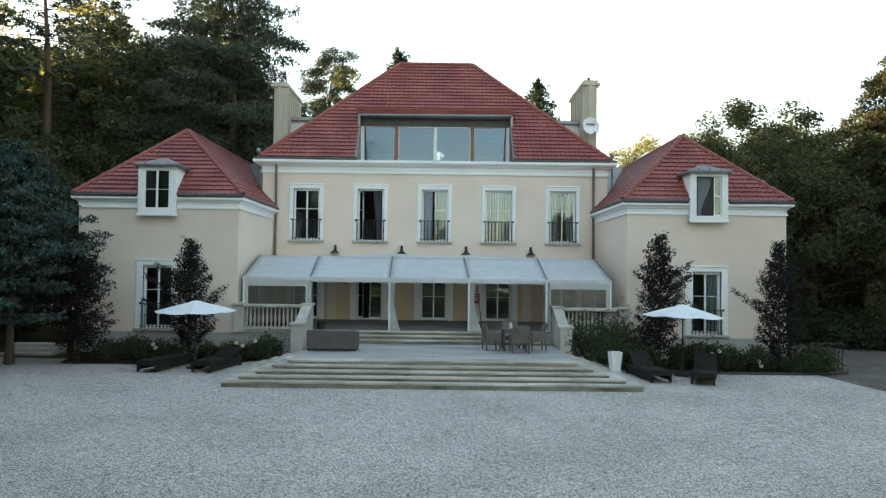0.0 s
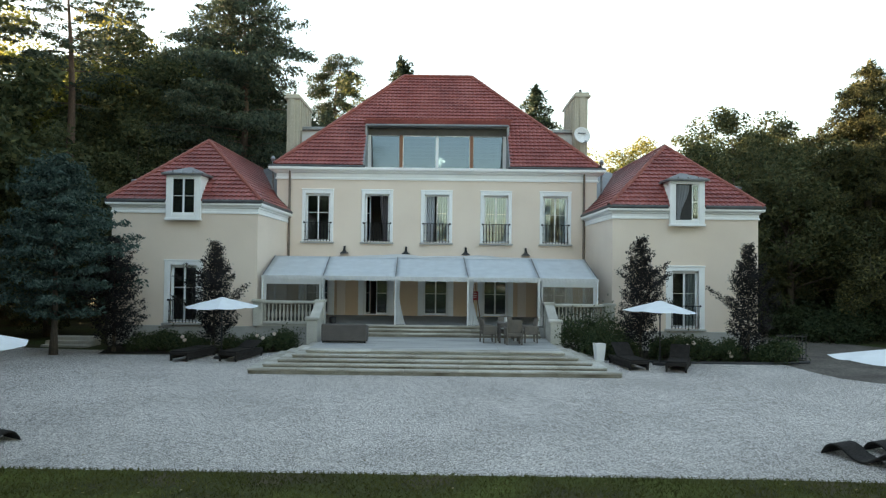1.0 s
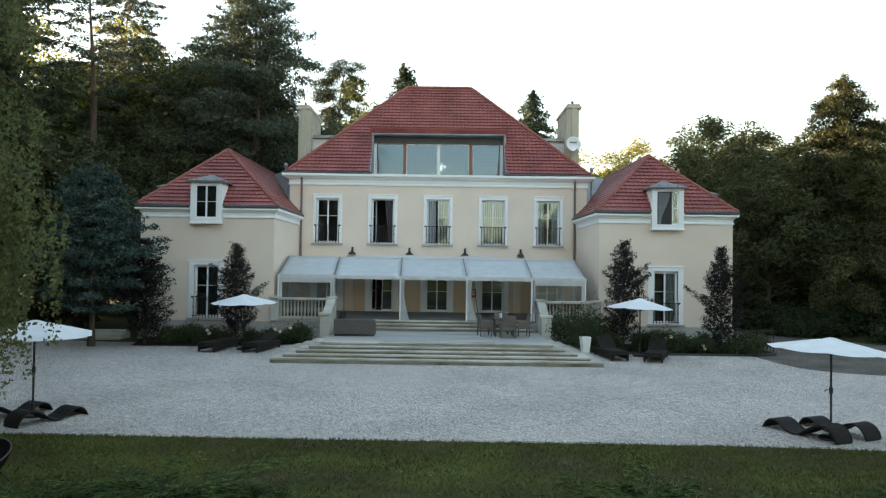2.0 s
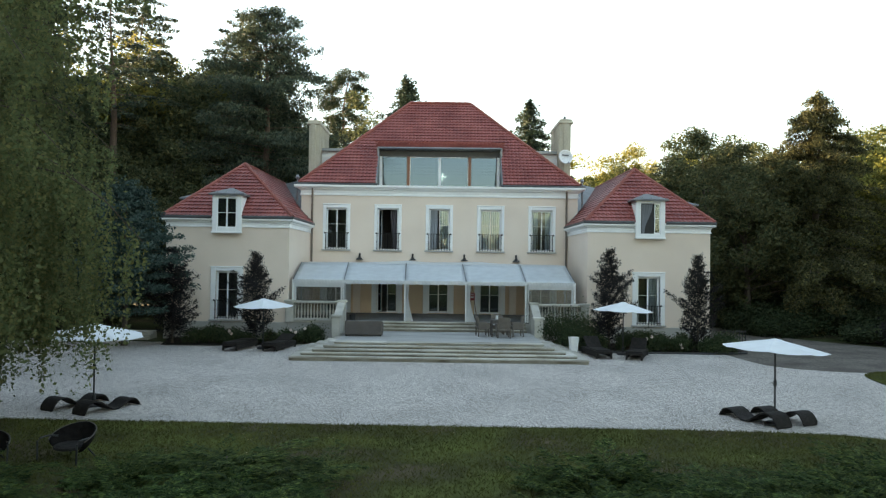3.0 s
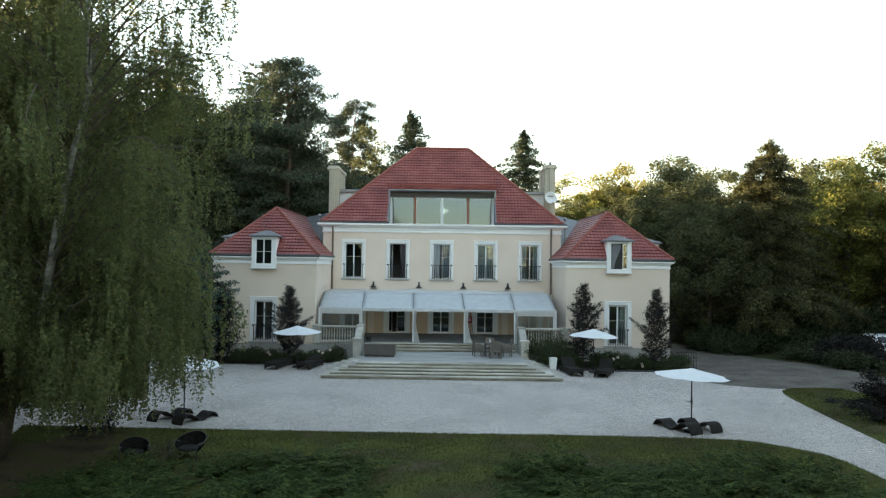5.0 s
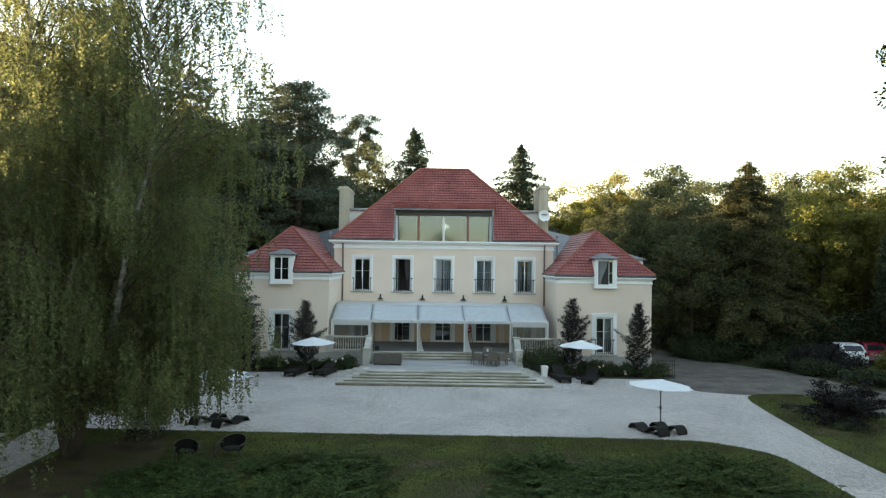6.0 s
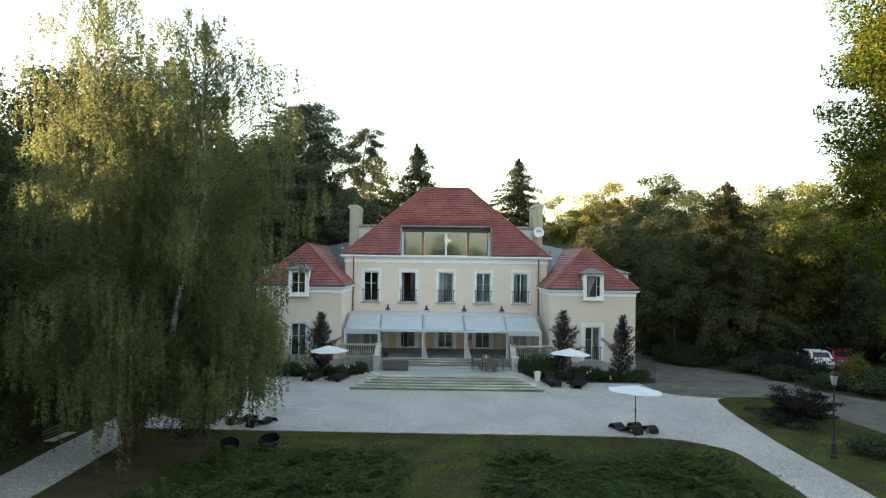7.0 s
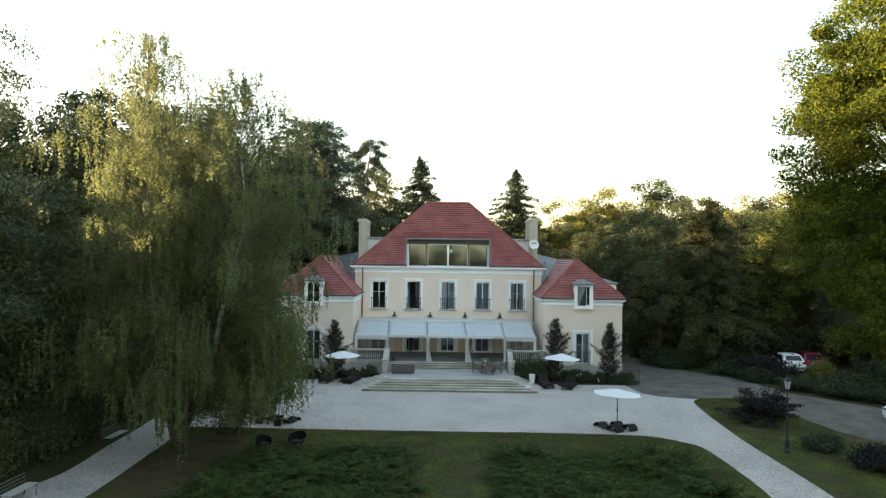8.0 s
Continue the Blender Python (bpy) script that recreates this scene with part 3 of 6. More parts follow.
part("gutter", Mesh().tube([(DX1 - 0.1, -0.33, 8.07), (MX1 + 0.3, -0.33, 8.07), (MX1 + 0.3, DEPTH, 8.07)], 0.065, 8), GUTTER, roof_ob, "dark metal eaves gutter")

for n, (a, b) in enumerate((WL, WR)):
    c, e0, e1 = (a + b) / 2, a - 0.17, b + 0.17
    y0, z0, half = WY - 0.17, 5.86, (e1 - e0) / 2
    ay, az, yb = y0 + half - 0.1, 8.72, 6.6
    w = Mesh()
    tiled(w, e0, e1, y0, z0, ay - y0, az - z0, lin(e0, c), lin(e1, c), lambda u, s: abs(u - c) < 0.6 and s < 0.34, lambda u, o, z: (u, y0 + o, z))
    for ex, sg in ((e0, 1), (e1, -1)):
        inner = (sg < 0) == (n == 0)
        far = lin(-0.35, yb) if inner else lin(DEPTH + 0.2, yb - 0.5)
        tiled(w, y0, DEPTH + 0.2, 0, z0, half, az - z0, lin(y0, ay), far, None, lambda u, o, z, ex=ex, sg=sg: (ex + sg * o, u, z))
    ob = part("wing_roof", w, TILE, house, "red profiled tiles on a hipped wing roof")
    part("hip_tiles", caps((e0, y0, z0 + 0.02), (c, ay, az + 0.02), 0.1), CAP, ob)
    part("hip_tiles", caps((e1, y0, z0 + 0.02), (c, ay, az + 0.02), 0.1), CAP, ob)
    part("ridge_tiles", caps((c, ay, az + 0.03), (c, yb, az + 0.03), 0.1), CAP, ob)
    ie, oe = (e1, e0) if n == 0 else (e0, e1)
    for ex, ey, sx in ((ie, -0.1, 1 if n == 0 else -1), (oe, DEPTH, -1 if n == 0 else 1)):
        part("gutter", Mesh().tube([(ex, ey, 5.84), (ex, y0 - 0.04, 5.84), (c + sx * 0.75, y0 - 0.04, 5.84)], 0.075, 8), GUTTER, ob, "dark metal eaves gutter")
    # grey metal valley between wing roof and main block
    mx = MX0 if n == 0 else MX1
    v = Mesh()
    q = [(ie, -0.4, 5.93), (c, yb, 8.76), (mx, yb, 9.3), (mx, -0.02, 6.66)]
    v.add(q + [(x, y, z - 0.06) for x, y, z in q], [(0, 1, 2, 3), (4, 7, 6, 5), (0, 4, 5, 1), (0, 3, 7, 4)])
    part("valley_sheet", v, DARKZINC, ob, "grey metal valley flashing")
    vx = mx + (-0.35 if n == 0 else 0.35)
    vent = Mesh().tube([(vx, 0.6, 7.0), (vx, 0.6, 8.42)], 0.05, 10)
    vent.lathe([(0.05, 0), (0.10, 0.05), (0.12, 0.12), (0.09, 0.2), (0.03, 0.26)], vx, 0.6, 8.40, 10)
    part("vent_pipe", vent, ZINC, house, "metal flue pipe with ball cowl")

# strip dormer, its glazing set back behind a narrow metal-floored balcony
GY, GTOP = 1.5, 9.89
dorm = part("dormer", Mesh().box(DX0 + 0.03, 1.04, 10.26, DX1 - 0.03, 1.16, 10.38, 0.012).box(DX0 + 0.04, 1.16, 10.24, DX1 - 0.04, GY + 0.1, 10.27), ZINC, house, "long dormer with a metal eaves fascia")
t_ = Mesh()
tiled(t_, DX0 - 0.12, DX1 + 0.12, 1.02, 10.385, 0.92, 0.36, lin(DX0 - 0.12, DX0 - 0.12), lin(DX1 + 0.12, DX1 + 0.12), None, lambda u, o, z: (u, 1.02 + o, z))
part("dormer_roof", t_, TILE, dorm, "red tiles on the dormer", kind="stuff")
part("flashing", Mesh().box(DX0 - 0.3, 1.86, 10.72, DX1 + 0.3, 1.92, 10.82, 0.01), CAP, dorm, "dark flashing strip above the dormer")
part("eaves_gutter", Mesh().tube([(DX0 + 0.02, 0.99, 10.3), (DX1 - 0.02, 0.99, 10.33)], 0.055, 8), ZINC, dorm, "grey metal half-round gutter")
part("lintel", Mesh().box(DX0 + 0.07, GY - 0.06, GTOP, DX1 - 0.07, GY + 0.12, 10.24), DARKWOOD, dorm, "dark boarded lintel")
part("balcony_floor", Mesh().box(DX0 + 0.04, -0.02, 7.99, DX1 - 0.04, GY + 0.02, 8.045), ZINC, dorm, "flat metal floor before the attic window")
for x0, x1 in ((DX0 - 0.06, DX0 + 0.04), (DX1 - 0.04, DX1 + 0.06)):
    ck = Mesh()
    pr = [(-0.2, 8.0), (-0.2, 8.30), (1.08, 9.80), (1.08, 10.36), (1.86, 10.66), (1.86, 8.0)]
    n_ = len(pr)
    ck.add([(x, y, z) for x in (x0, x1) for y, z in pr], [tuple(range(n_)), tuple(range(2 * n_ - 1, n_ - 1, -1))] + [(k, k + n_, (k + 1) % n_ + n_, (k + 1) % n_) for k in range(n_)])
    part("cheek", ck, ZINC, dorm, "grey metal dormer cheek")
GX = [(-3.22, -1.795), (-1.645, 0.035), (0.105, 1.715), (1.865, 3.36)]
for k, (a, b) in enumerate(GX):
    f_ = Mesh()
    for q in ((a, 8.05, a + 0.04, GTOP - 0.01), (b - 0.04, 8.05, b, GTOP - 0.01), (a, GTOP - 0.05, b, GTOP - 0.01), (a, 8.05, b, 8.09)):
        f_.box(q[0], GY - 0.02, q[1], q[2], GY + 0.06, q[3])
    part("sash", f_, WHITE if k in (1, 2) else ZINC, dorm)
    part("pane", Mesh().box(a + 0.03, GY + 0.015, 8.08, b - 0.03, GY + 0.025, GTOP - 0.04), ATTICGLASS, dorm, "tinted attic window pane with sky blue in its sheen")
for x in (-3.3, 3.44):
    part("end_post", Mesh().box(x - 0.08, GY - 0.02, 8.05, x + 0.08, GY + 0.08, GTOP), WHITE, dorm, "white end post")
    lean = 0.1 if x < 0 else -0.1
    part("stay", Mesh().tube([(x + lean, GY - 0.05, GTOP - 0.05), (x + lean * 1.7, GY - 0.1, 8.08)], 0.022, 6), IRON, dorm, "dark slanting stay")
for x in (-1.72, 1.79):
    part("mullion", Mesh().box(x - 0.075, GY - 0.07, 8.05, x + 0.075, GY + 0.1, GTOP, 0.01), TIMBER, dorm, "red-brown timber post")
part("mullion", Mesh().box(0.035, GY - 0.05, 8.05, 0.105, GY + 0.08, GTOP, 0.01), WHITE, dorm, "white window post")
part("attic_wall", Mesh().box(-5.6, 7.5, 8.04, 5.8, 7.6, 9.55), ROOM, dorm, "attic back wall with its dimness put into dark plaster")
at = Mesh().box(-4.2, 1.53, 7.95, 4.4, 7.5, 8.04)
part("attic_floor", at, PARQUET, dorm, "wooden attic floor")
ch = Mesh()
for k in range(10):
    a = 2 * math.pi * k / 10
    ch.lathe([(0.015, 0), (0.05, 0.05), (0.05, 0.11), (0.012, 0.18)], 0.2 + 0.24 * math.cos(a), 6.8 + 0.24 * math.sin(a), 9.28 + 0.05 * (k % 3), 6)
ch.lathe([(0.02, 0), (0.10, 0.1), (0.06, 0.3), (0.02, 0.5)], 0.2, 6.8, 9.1, 8)
solo("chandelier", ch, BULB, "lit crystal chandelier hanging in the attic room", "chandelier")
rod = Mesh().tube([(0.2, 6.8, 9.5), (0.2, 6.8, 10.4)], 0.012, 6)
part("chandelier_rod", rod, ZINC, house)

# chimneys, side dormers, dish
for x0, x1, sg, up in ((-7.5, -6.95, -1, 0.1), (7.05, 7.62, 1, 0.36)):
    ct = 11.6 + up
    ch = Mesh().box(x0, 1.7, 7.5, x1, 5.2, ct, 0.01).box(x0 - 0.13, 1.6, ct, x1 + 0.13, 5.3, ct + 0.12, 0.015).box(x0 - 0.06, 1.66, ct + 0.12, x1 + 0.06, 5.24, ct + 0.25, 0.01)
    c_ob = part("chimney", ch, CHIMNEY, house, "tall rendered chimney stack with ribbed sides")
    xi, xo = (x1 - 0.005, x1 + 0.1) if sg < 0 else (x0 - 0.1, x0 + 0.005)
    for k in range(7):
        y = 1.72 + k * 0.5
        part("rib", Mesh().box(xi, y, 8.0, xo, y + 0.2, ct, 0.01), CHIMNEY, c_ob)
    part("rib", Mesh().box(x0 + 0.16, 1.62, 8.0, x1 - 0.16, 1.7, ct, 0.01), CHIMNEY, c_ob)
    part("cowl", Mesh().box(x0 + 0.1, 1.9, ct + 0.25, x1 - 0.1, 5.0, ct + 0.3).tube([((x0 + x1) / 2, 2.2, ct + 0.3), ((x0 + x1) / 2, 2.2, ct + 0.5)], 0.07, 8).tube([((x0 + x1) / 2, 3.2, ct + 0.3), ((x0 + x1) / 2, 3.2, ct + 0.45)], 0.09, 8), GUTTER, c_ob, "dark metal chimney cowls")
    a, b = (x1, -4.0) if sg < 0 else (4.2, x0)
    sd = part("side_dormer", Mesh().box(a, 2.6, 8.1, b, 5.6, 10.28), WHITE, house, "low side dormer with pale walls")
    part("dormer_roof", Mesh().box(a - (0 if sg < 0 else 0.1), 2.4, 10.28, b + (0.1 if sg < 0 else 0), 5.8, 10.45, 0.02), ZINC, sd, "flat grey metal dormer roof")
dish = thing("satellite_dish", "white satellite dish fixed to a chimney", "dish", pose(7.25, 1.35, 9.95, 78, 0, 12))
part("reflector", Mesh().lathe([(0.02, 0), (0.2, 0.02), (0.35, 0.07), (0.42, 0.12), (0.425, 0.10), (0.35, 0.05), (0.2, 0.0), (0.02, -0.02)], 0, 0, 0, 24), DISH, dish, smooth=True)
part("print_mark", Mesh().box(-0.2, 0.08, 0.045, 0.2, 0.15, 0.055), GREYMARK, dish, "grey printed mark")
part("arm", Mesh().tube([(0, -0.4, 0.06), (0, -0.46, 0.42)], 0.015, 6).box(-0.04, -0.51, 0.40, 0.04, -0.42, 0.48), ZINC, dish)
part("bracket", Mesh().tube([(0, 0, -0.02), (0, 0, -0.34)], 0.03, 6), ZINC, dish)


# windows
def railing(win, cx, y, z, w, h, n):
    """A French balcony grille: top and bottom rail, each bar."""
    part("rail", Mesh().box(cx - w / 2, y - 0.02, z + h - 0.025, cx + w / 2, y + 0.015, z + h, 0.005), IRON, win, "black iron top rail")
    part("rail", Mesh().box(cx - w / 2, y - 0.015, z + 0.08, cx + w / 2, y + 0.01, z + 0.1), IRON, win, "black iron bottom rail")
    for s in (-1, 1):
        part("knob", Mesh().lathe([(0.01, 0), (0.05, 0.03), (0.05, 0.06), (0.01, 0.09)], cx + s * w / 2, y, z + h - 0.06, 8), IRON, win)
    bar = Mesh().lathe([(0.016, 0), (0.016, h * 0.45), (0.028, h * 0.5), (0.016, h * 0.55), (0.016, h - 0.02)], 0, 0, 0, 6).data("bar", IRON)
    for k in range(n):
        b = part("bar", bar, IRON, win)
        b.location = (cx - w / 2 + 0.05 + (w - 0.1) * k / (n - 1), y, z + 0.01)


def leaf(win, x0, x1, y, z0, z1, mid, turn=0.0, hinge=0):
    """One window leaf: stiles, rails, glazing bar and its two panes. turn: degrees it stands open, inwards."""
    m = Mesh()
    w = x1 - x0
    for q in ((0, 0, 0.034, z1 - z0), (w - 0.034, 0, w, z1 - z0), (0.034, 0, w - 0.034, 0.06), (0.034, z1 - z0 - 0.035, w - 0.034, z1 - z0), (0.034, mid - 0.011, w - 0.034, mid + 0.011)):
        m.box(q[0], -0.03, q[1], q[2], 0.03, q[3])
    ob = part("sash", m, WHITE, win, "white painted window leaf")
    p1 = part("pane", Mesh().box(0.03, -0.005, 0.055, w - 0.03, 0.005, mid - 0.01), GLASS, win)
    p2 = part("pane", Mesh().box(0.03, -0.005, mid + 0.01, w - 0.03, 0.005, z1 - z0 - 0.03), GLASS, win)
    if hinge == 0:
        m4 = pose(x0, y, z0, 0, 0, turn)
    else:
        m4 = pose(x1, y, z0, 0, 0, -turn) @ pose(-w, 0, 0)
    for o in (ob, p1, p2):
        o.matrix_basis = m4


def window(cx, y, z0, z1, w, trim, open_left=0, open_right=0, bars=8, rail_h=0.93, mid=0.62, sill=True, head=0.22):
    f_ = Mesh()
    a, b = cx - w / 2, cx + w / 2
    f_.box(a - trim, y - 0.05, z0 - 0.02, a, y + 0.1, z1 + head, 0.012)
    f_.box(b, y - 0.05, z0 - 0.02, b + trim, y + 0.1, z1 + head, 0.012)
    f_.box(a, y - 0.05, z1, b, y + 0.1, z1 + head, 0.012)
    f_.box(a - trim - 0.02, y - 0.075, z1 + head - 0.05, b + trim + 0.02, y + 0.05, z1 + head + 0.01, 0.01)
    win = part("window", f_, WHITE, house, "white framed French window")
    part("frame", Mesh().box(a, y + 0.1, z0, a + 0.05, y + 0.2, z1).box(b - 0.05, y + 0.1, z0, b, y + 0.2, z1).box(a, y + 0.1, z1 - 0.06, b, y + 0.2, z1).box(a, y + 0.1, z0, b, y + 0.2, z0 + 0.04), WHITE, win)
    h = z1 - z0 - 0.1
    leaf(win, a + 0.05, cx, y + 0.16, z0 + 0.04, z1 - 0.06, h * mid, open_left, 0)
    leaf(win, cx, b - 0.05, y + 0.16, z0 + 0.04, z1 - 0.06, h * mid, open_right, 1)
    if sill:
        part("sill", Mesh().box(a - trim - 0.05, y - 0.14, z0 - 0.1, b + trim + 0.05, y + 0.1, z0 - 0.02, 0.015), PLINTH, win, "grey stone sill")
    if bars:
        railing(win, cx, y - 0.06, z0 - 0.02, w + 0.12, rail_h, bars)
    return win


for k, x in enumerate(UPPER):
    window(x, 0, 4.5, 6.78, 1.16, 0.17, open_left=(0, 75, 60, 0, 0)[k], open_right=(0, 85, 0, 0, 0)[k], bars=9)
    window(x, 0, FLOOR1 + 0.02, 3.1, 1.16, 0.27, open_left=70 if k == 1 else 0, bars=0, mid=0.5, sill=False)
for a, b in (WL, WR):
    c = (a + b) / 2
    window(c, WY, 1.0, 3.28, 1.06, 0.24, bars=9, mid=0.62)


def drape(x0, x1, y, z0, z1, folds, name, mat, label, pull=0.0, amp=0.03):
    """A hanging curtain with folds; pull gathers its lower end to one side."""
    rows = []
    for a in range(13):
        t = a / 12
        gather = pull * math.sin(t * math.pi / 2) ** 2
        row = []
        for k in range(folds * 6 + 1):
            u = k / (folds * 6)
            x = x0 + (x1 - x0) * (u * (1 - abs(gather)) + (gather if gather > 0 else 0))
            row.append((x, y + amp * math.sin(u * folds * 2 * math.pi + t), z1 + (z0 - z1) * t))
        rows.append(row)
    return solo(name, Mesh().sheet(rows), mat, label, "curtain", smooth=True)


drape(UPPER[1] + 0.1, UPPER[1] + 0.55, 0.30, 4.5, 6.75, 4, "curtain", DARKCLOTH, "dark curtain hanging in an open window", 0.4)
drape(UPPER[2] - 0.5, UPPER[2] - 0.1, 0.225, 4.5, 6.75, 4, "curtain", SHEER, "grey gathered curtain behind a window")
drape(UPPER[2] + 0.05, UPPER[2] + 0.55, 0.225, 4.5, 6.75, 4, "curtain", VOILE, "white drawn curtain, tinted with the sky's blue, behind a window")
drape(UPPER[3] - 0.55, UPPER[3] - 0.02, 0.225, 4.5, 6.75, 5, "curtain", VOILE, "sheer drawn curtain behind a window")
drape(UPPER[3] + 0.02, UPPER[3] + 0.55, 0.225, 4.5, 6.75, 5, "curtain", VOILE, "white drawn curtain, tinted with the sky's blue, behind a window")
drape(UPPER[4] + 0.2, UPPER[4] + 0.55, 0.225, 4.5, 6.75, 3, "curtain", VOILE, "sheer curtain behind a window")
drape(UPPER[4] - 0.55, UPPER[4] - 0.2, 0.225, 4.5, 6.75, 3, "curtain", VOILE, "sheer curtain behind a window")
drape(10.11 + 0.02, 10.11 + 0.5, WY + 0.225, 1.0, 3.25, 4, "curtain", LINEN, "pale curtain behind a French window")
drape(-9.92 + 0.1, -9.92 + 0.5, WY + 0.225, 1.0, 3.25, 4, "curtain", DARKCLOTH, "dim curtain behind a French window")


def wing_dormer(m, open_leaf=0):
    """A small dormer: white front, cheeks, hipped metal roof, a two-leaf window. Local: faces -y, base middle at the origin."""
    w, wo, zt, wb = 0.69, 0.455, 1.77, 0.22
    f_ = Mesh()
    f_.box(-w, 0, 0, -wo, 0.16, zt, 0.01).box(wo, 0, 0, w, 0.16, zt, 0.01).box(-wo, 0, 0, wo, 0.16, wb, 0.01).box(-wo, 0, zt - 0.12, wo, 0.16, zt, 0.01)
    f_.box(-w - 0.03, -0.04, -0.03, w + 0.03, 0.14, 0.06, 0.01)
    d = part("wing_dormer", f_, WHITE, house, "small white dormer with a grey metal roof")
    for x0, x1 in ((-w + 0.02, -w + 0.1), (w - 0.1, w - 0.02)):
        c_ = Mesh()
        pr = [(0.16, 0.75), (0.16, zt), (2.2, zt), (0.9, 0.75)]
        c_.add([(x, y, z) for x in (x0, x1) for y, z in pr], [(0, 1, 2, 3), (7, 6, 5, 4), (0, 4, 5, 1), (1, 5, 6, 2), (2, 6, 7, 3), (3, 7, 4, 0)])
        part("cheek", c_, WHITE, d)
    r_ = Mesh()
    e = w + 0.14
    r_.add([(-e, -0.16, zt), (e, -0.16, zt), (e, 2.3, zt), (-e, 2.3, zt), (-e, -0.16, zt + 0.07), (e, -0.16, zt + 0.07), (e, 2.3, zt + 0.07), (-e, 2.3, zt + 0.07), (-0.08, 0.75, zt + 0.4), (0.08, 0.75, zt + 0.4), (0.08, 2.3, zt + 0.4), (-0.08, 2.3, zt + 0.4)],
           [(0, 3, 2, 1), (0, 1, 5, 4), (1, 2, 6, 5), (3, 0, 4, 7), (4, 5, 9, 8), (5, 6, 10, 9), (7, 4, 8, 11), (8, 9, 10, 11), (2, 3, 7, 11, 10, 6)])
    part("dormer_roof", r_, DARKZINC, d, "grey standing-seam metal roof")
    for x in (-0.4, 0.0, 0.4):
        part("seam", Mesh().box(x - 0.012, -0.14, zt + 0.06, x + 0.012, 0.3, zt + 0.16), ZINC, d)
    if open_leaf:
        leaf(d, wo - 0.26, wo, 0.05, wb, zt - 0.12, 0.72, 12, 1)
    else:
        for x0, x1 in ((-wo, 0), (0, wo)):
            leaf(d, x0, x1, 0.05, wb, zt - 0.12, 0.72)
    # Thin black panel in place of the unlit room's darkness.
    part("black_backing", Mesh().box(-wo - 0.02, 0.135, wb - 0.04, wo + 0.02, 0.15, zt - 0.1), IRON, d, "black panel standing in for the dark room behind")
    d.matrix_basis = m
    return d


for n, (a, b) in enumerate((WL, WR)):
    c = (a + b) / 2
    wing_dormer(pose(c, WY - 0.26, 5.10), 62 if n else 0)
    wing_dormer(pose(a - 0.1 if n == 0 else b + 0.1, -2.6, 5.10, 0, 0, -90 if n == 0 else 90))
drape(10.11 - 0.38, 10.11 + 0.12, WY - 0.145, 5.35, 6.72, 4, "curtain", DIMCLOTH, "sheer curtain gathered in a dormer window", -0.75, 0.006)

for x in (-6.92, 7.12):
    pipe = Mesh().tube([(x, -0.12, 7.9), (x, -0.12, 7.4), (x, -0.1, 7.3), (x, -0.1, 3.6)], 0.055, 8)
    for z in (4.3, 5.6, 6.9):
        pipe.tube([(x, -0.1, z), (x, -0.1, z + 0.05)], 0.07, 8)
    part("downpipe", pipe, COPPER, house, "brown metal downpipe")


# ---- terrace, steps and balustrades ----
SX, HALF = 0.22, 4.2           # middle and half width of the lower landing
PLAT, PFRONT = 0.60, -11.27    # landing height and front edge
STEPS, RISER, GOING, SIDE = 4, 0.11, 0.32, 0.39

terrace = tagged(new("terrace", Mesh().box(-6.95, -5.74, -0.2, 7.15, -0.01, 0.955).data("terrace", PLINTH)), "raised terrace with a dark boarded floor", "terrace", "", "structure")
podium = Mesh().box(SX - HALF + 0.02, PFRONT + 0.04, -0.2, SX + HALF - 0.02, -5.745, PLAT - 0.05)
podium_ob = tagged(new("landing", podium.data("landing", STONE)), "broad stone landing below the terrace", "landing", "", "structure")
for z in (0.9,):
    part("string_course", Mesh().box(-6.97, -5.79, z, -4.62, -5.742, z + 0.07, 0.01), STONE, terrace)
    part("string_course", Mesh().box(4.9, -5.79, z, 7.17, -5.742, z + 0.07, 0.01), STONE, terrace)

steps = tagged(new("garden_steps"), "wide weathered stone steps rising from the gravel", "steps", "", "structure")
rng = random.Random(4)


def step_ring(k, parent):
    """One low tread running round the front and both sides of the landing, laid of long slabs."""
    top = PLAT - RISER * k
    y0, y1 = PFRONT - GOING * k, PFRONT - GOING * (k - 1) + 0.06
    x0, x1 = SX - HALF - SIDE * k, SX + HALF + SIDE * k
    n = 7
    cuts = [x0] + [x0 + (x1 - x0) * (q + rng.uniform(-0.18, 0.18)) / n for q in range(1, n)] + [x1]
    for a, b in zip(cuts, cuts[1:]):
        dz = rng.uniform(-0.004, 0.004)
        part("slab", Mesh().box(a + 0.003, y0, top - 0.06 + dz, b - 0.003, y1, top + dz, 0.012), STEPST, parent)
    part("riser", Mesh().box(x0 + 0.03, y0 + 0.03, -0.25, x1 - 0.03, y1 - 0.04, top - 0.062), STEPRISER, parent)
    for s in (-1, 1):
        xo, xi = (x0, x0 + SIDE + 0.06) if s < 0 else (x1 - SIDE - 0.06, x1)
        ys = [y1 + (-7.75 - y1) * q / 3 for q in range(4)]
        for a, b in zip(ys, ys[1:]):
            part("slab", Mesh().box(xo, a + 0.003, top - 0.06, xi, b - 0.003, top + rng.uniform(-0.003, 0.003), 0.012), STEPST, parent)
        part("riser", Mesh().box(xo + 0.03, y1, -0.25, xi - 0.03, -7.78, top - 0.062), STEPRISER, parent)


for k in range(1, STEPS + 1):
    step_ring(k, steps)
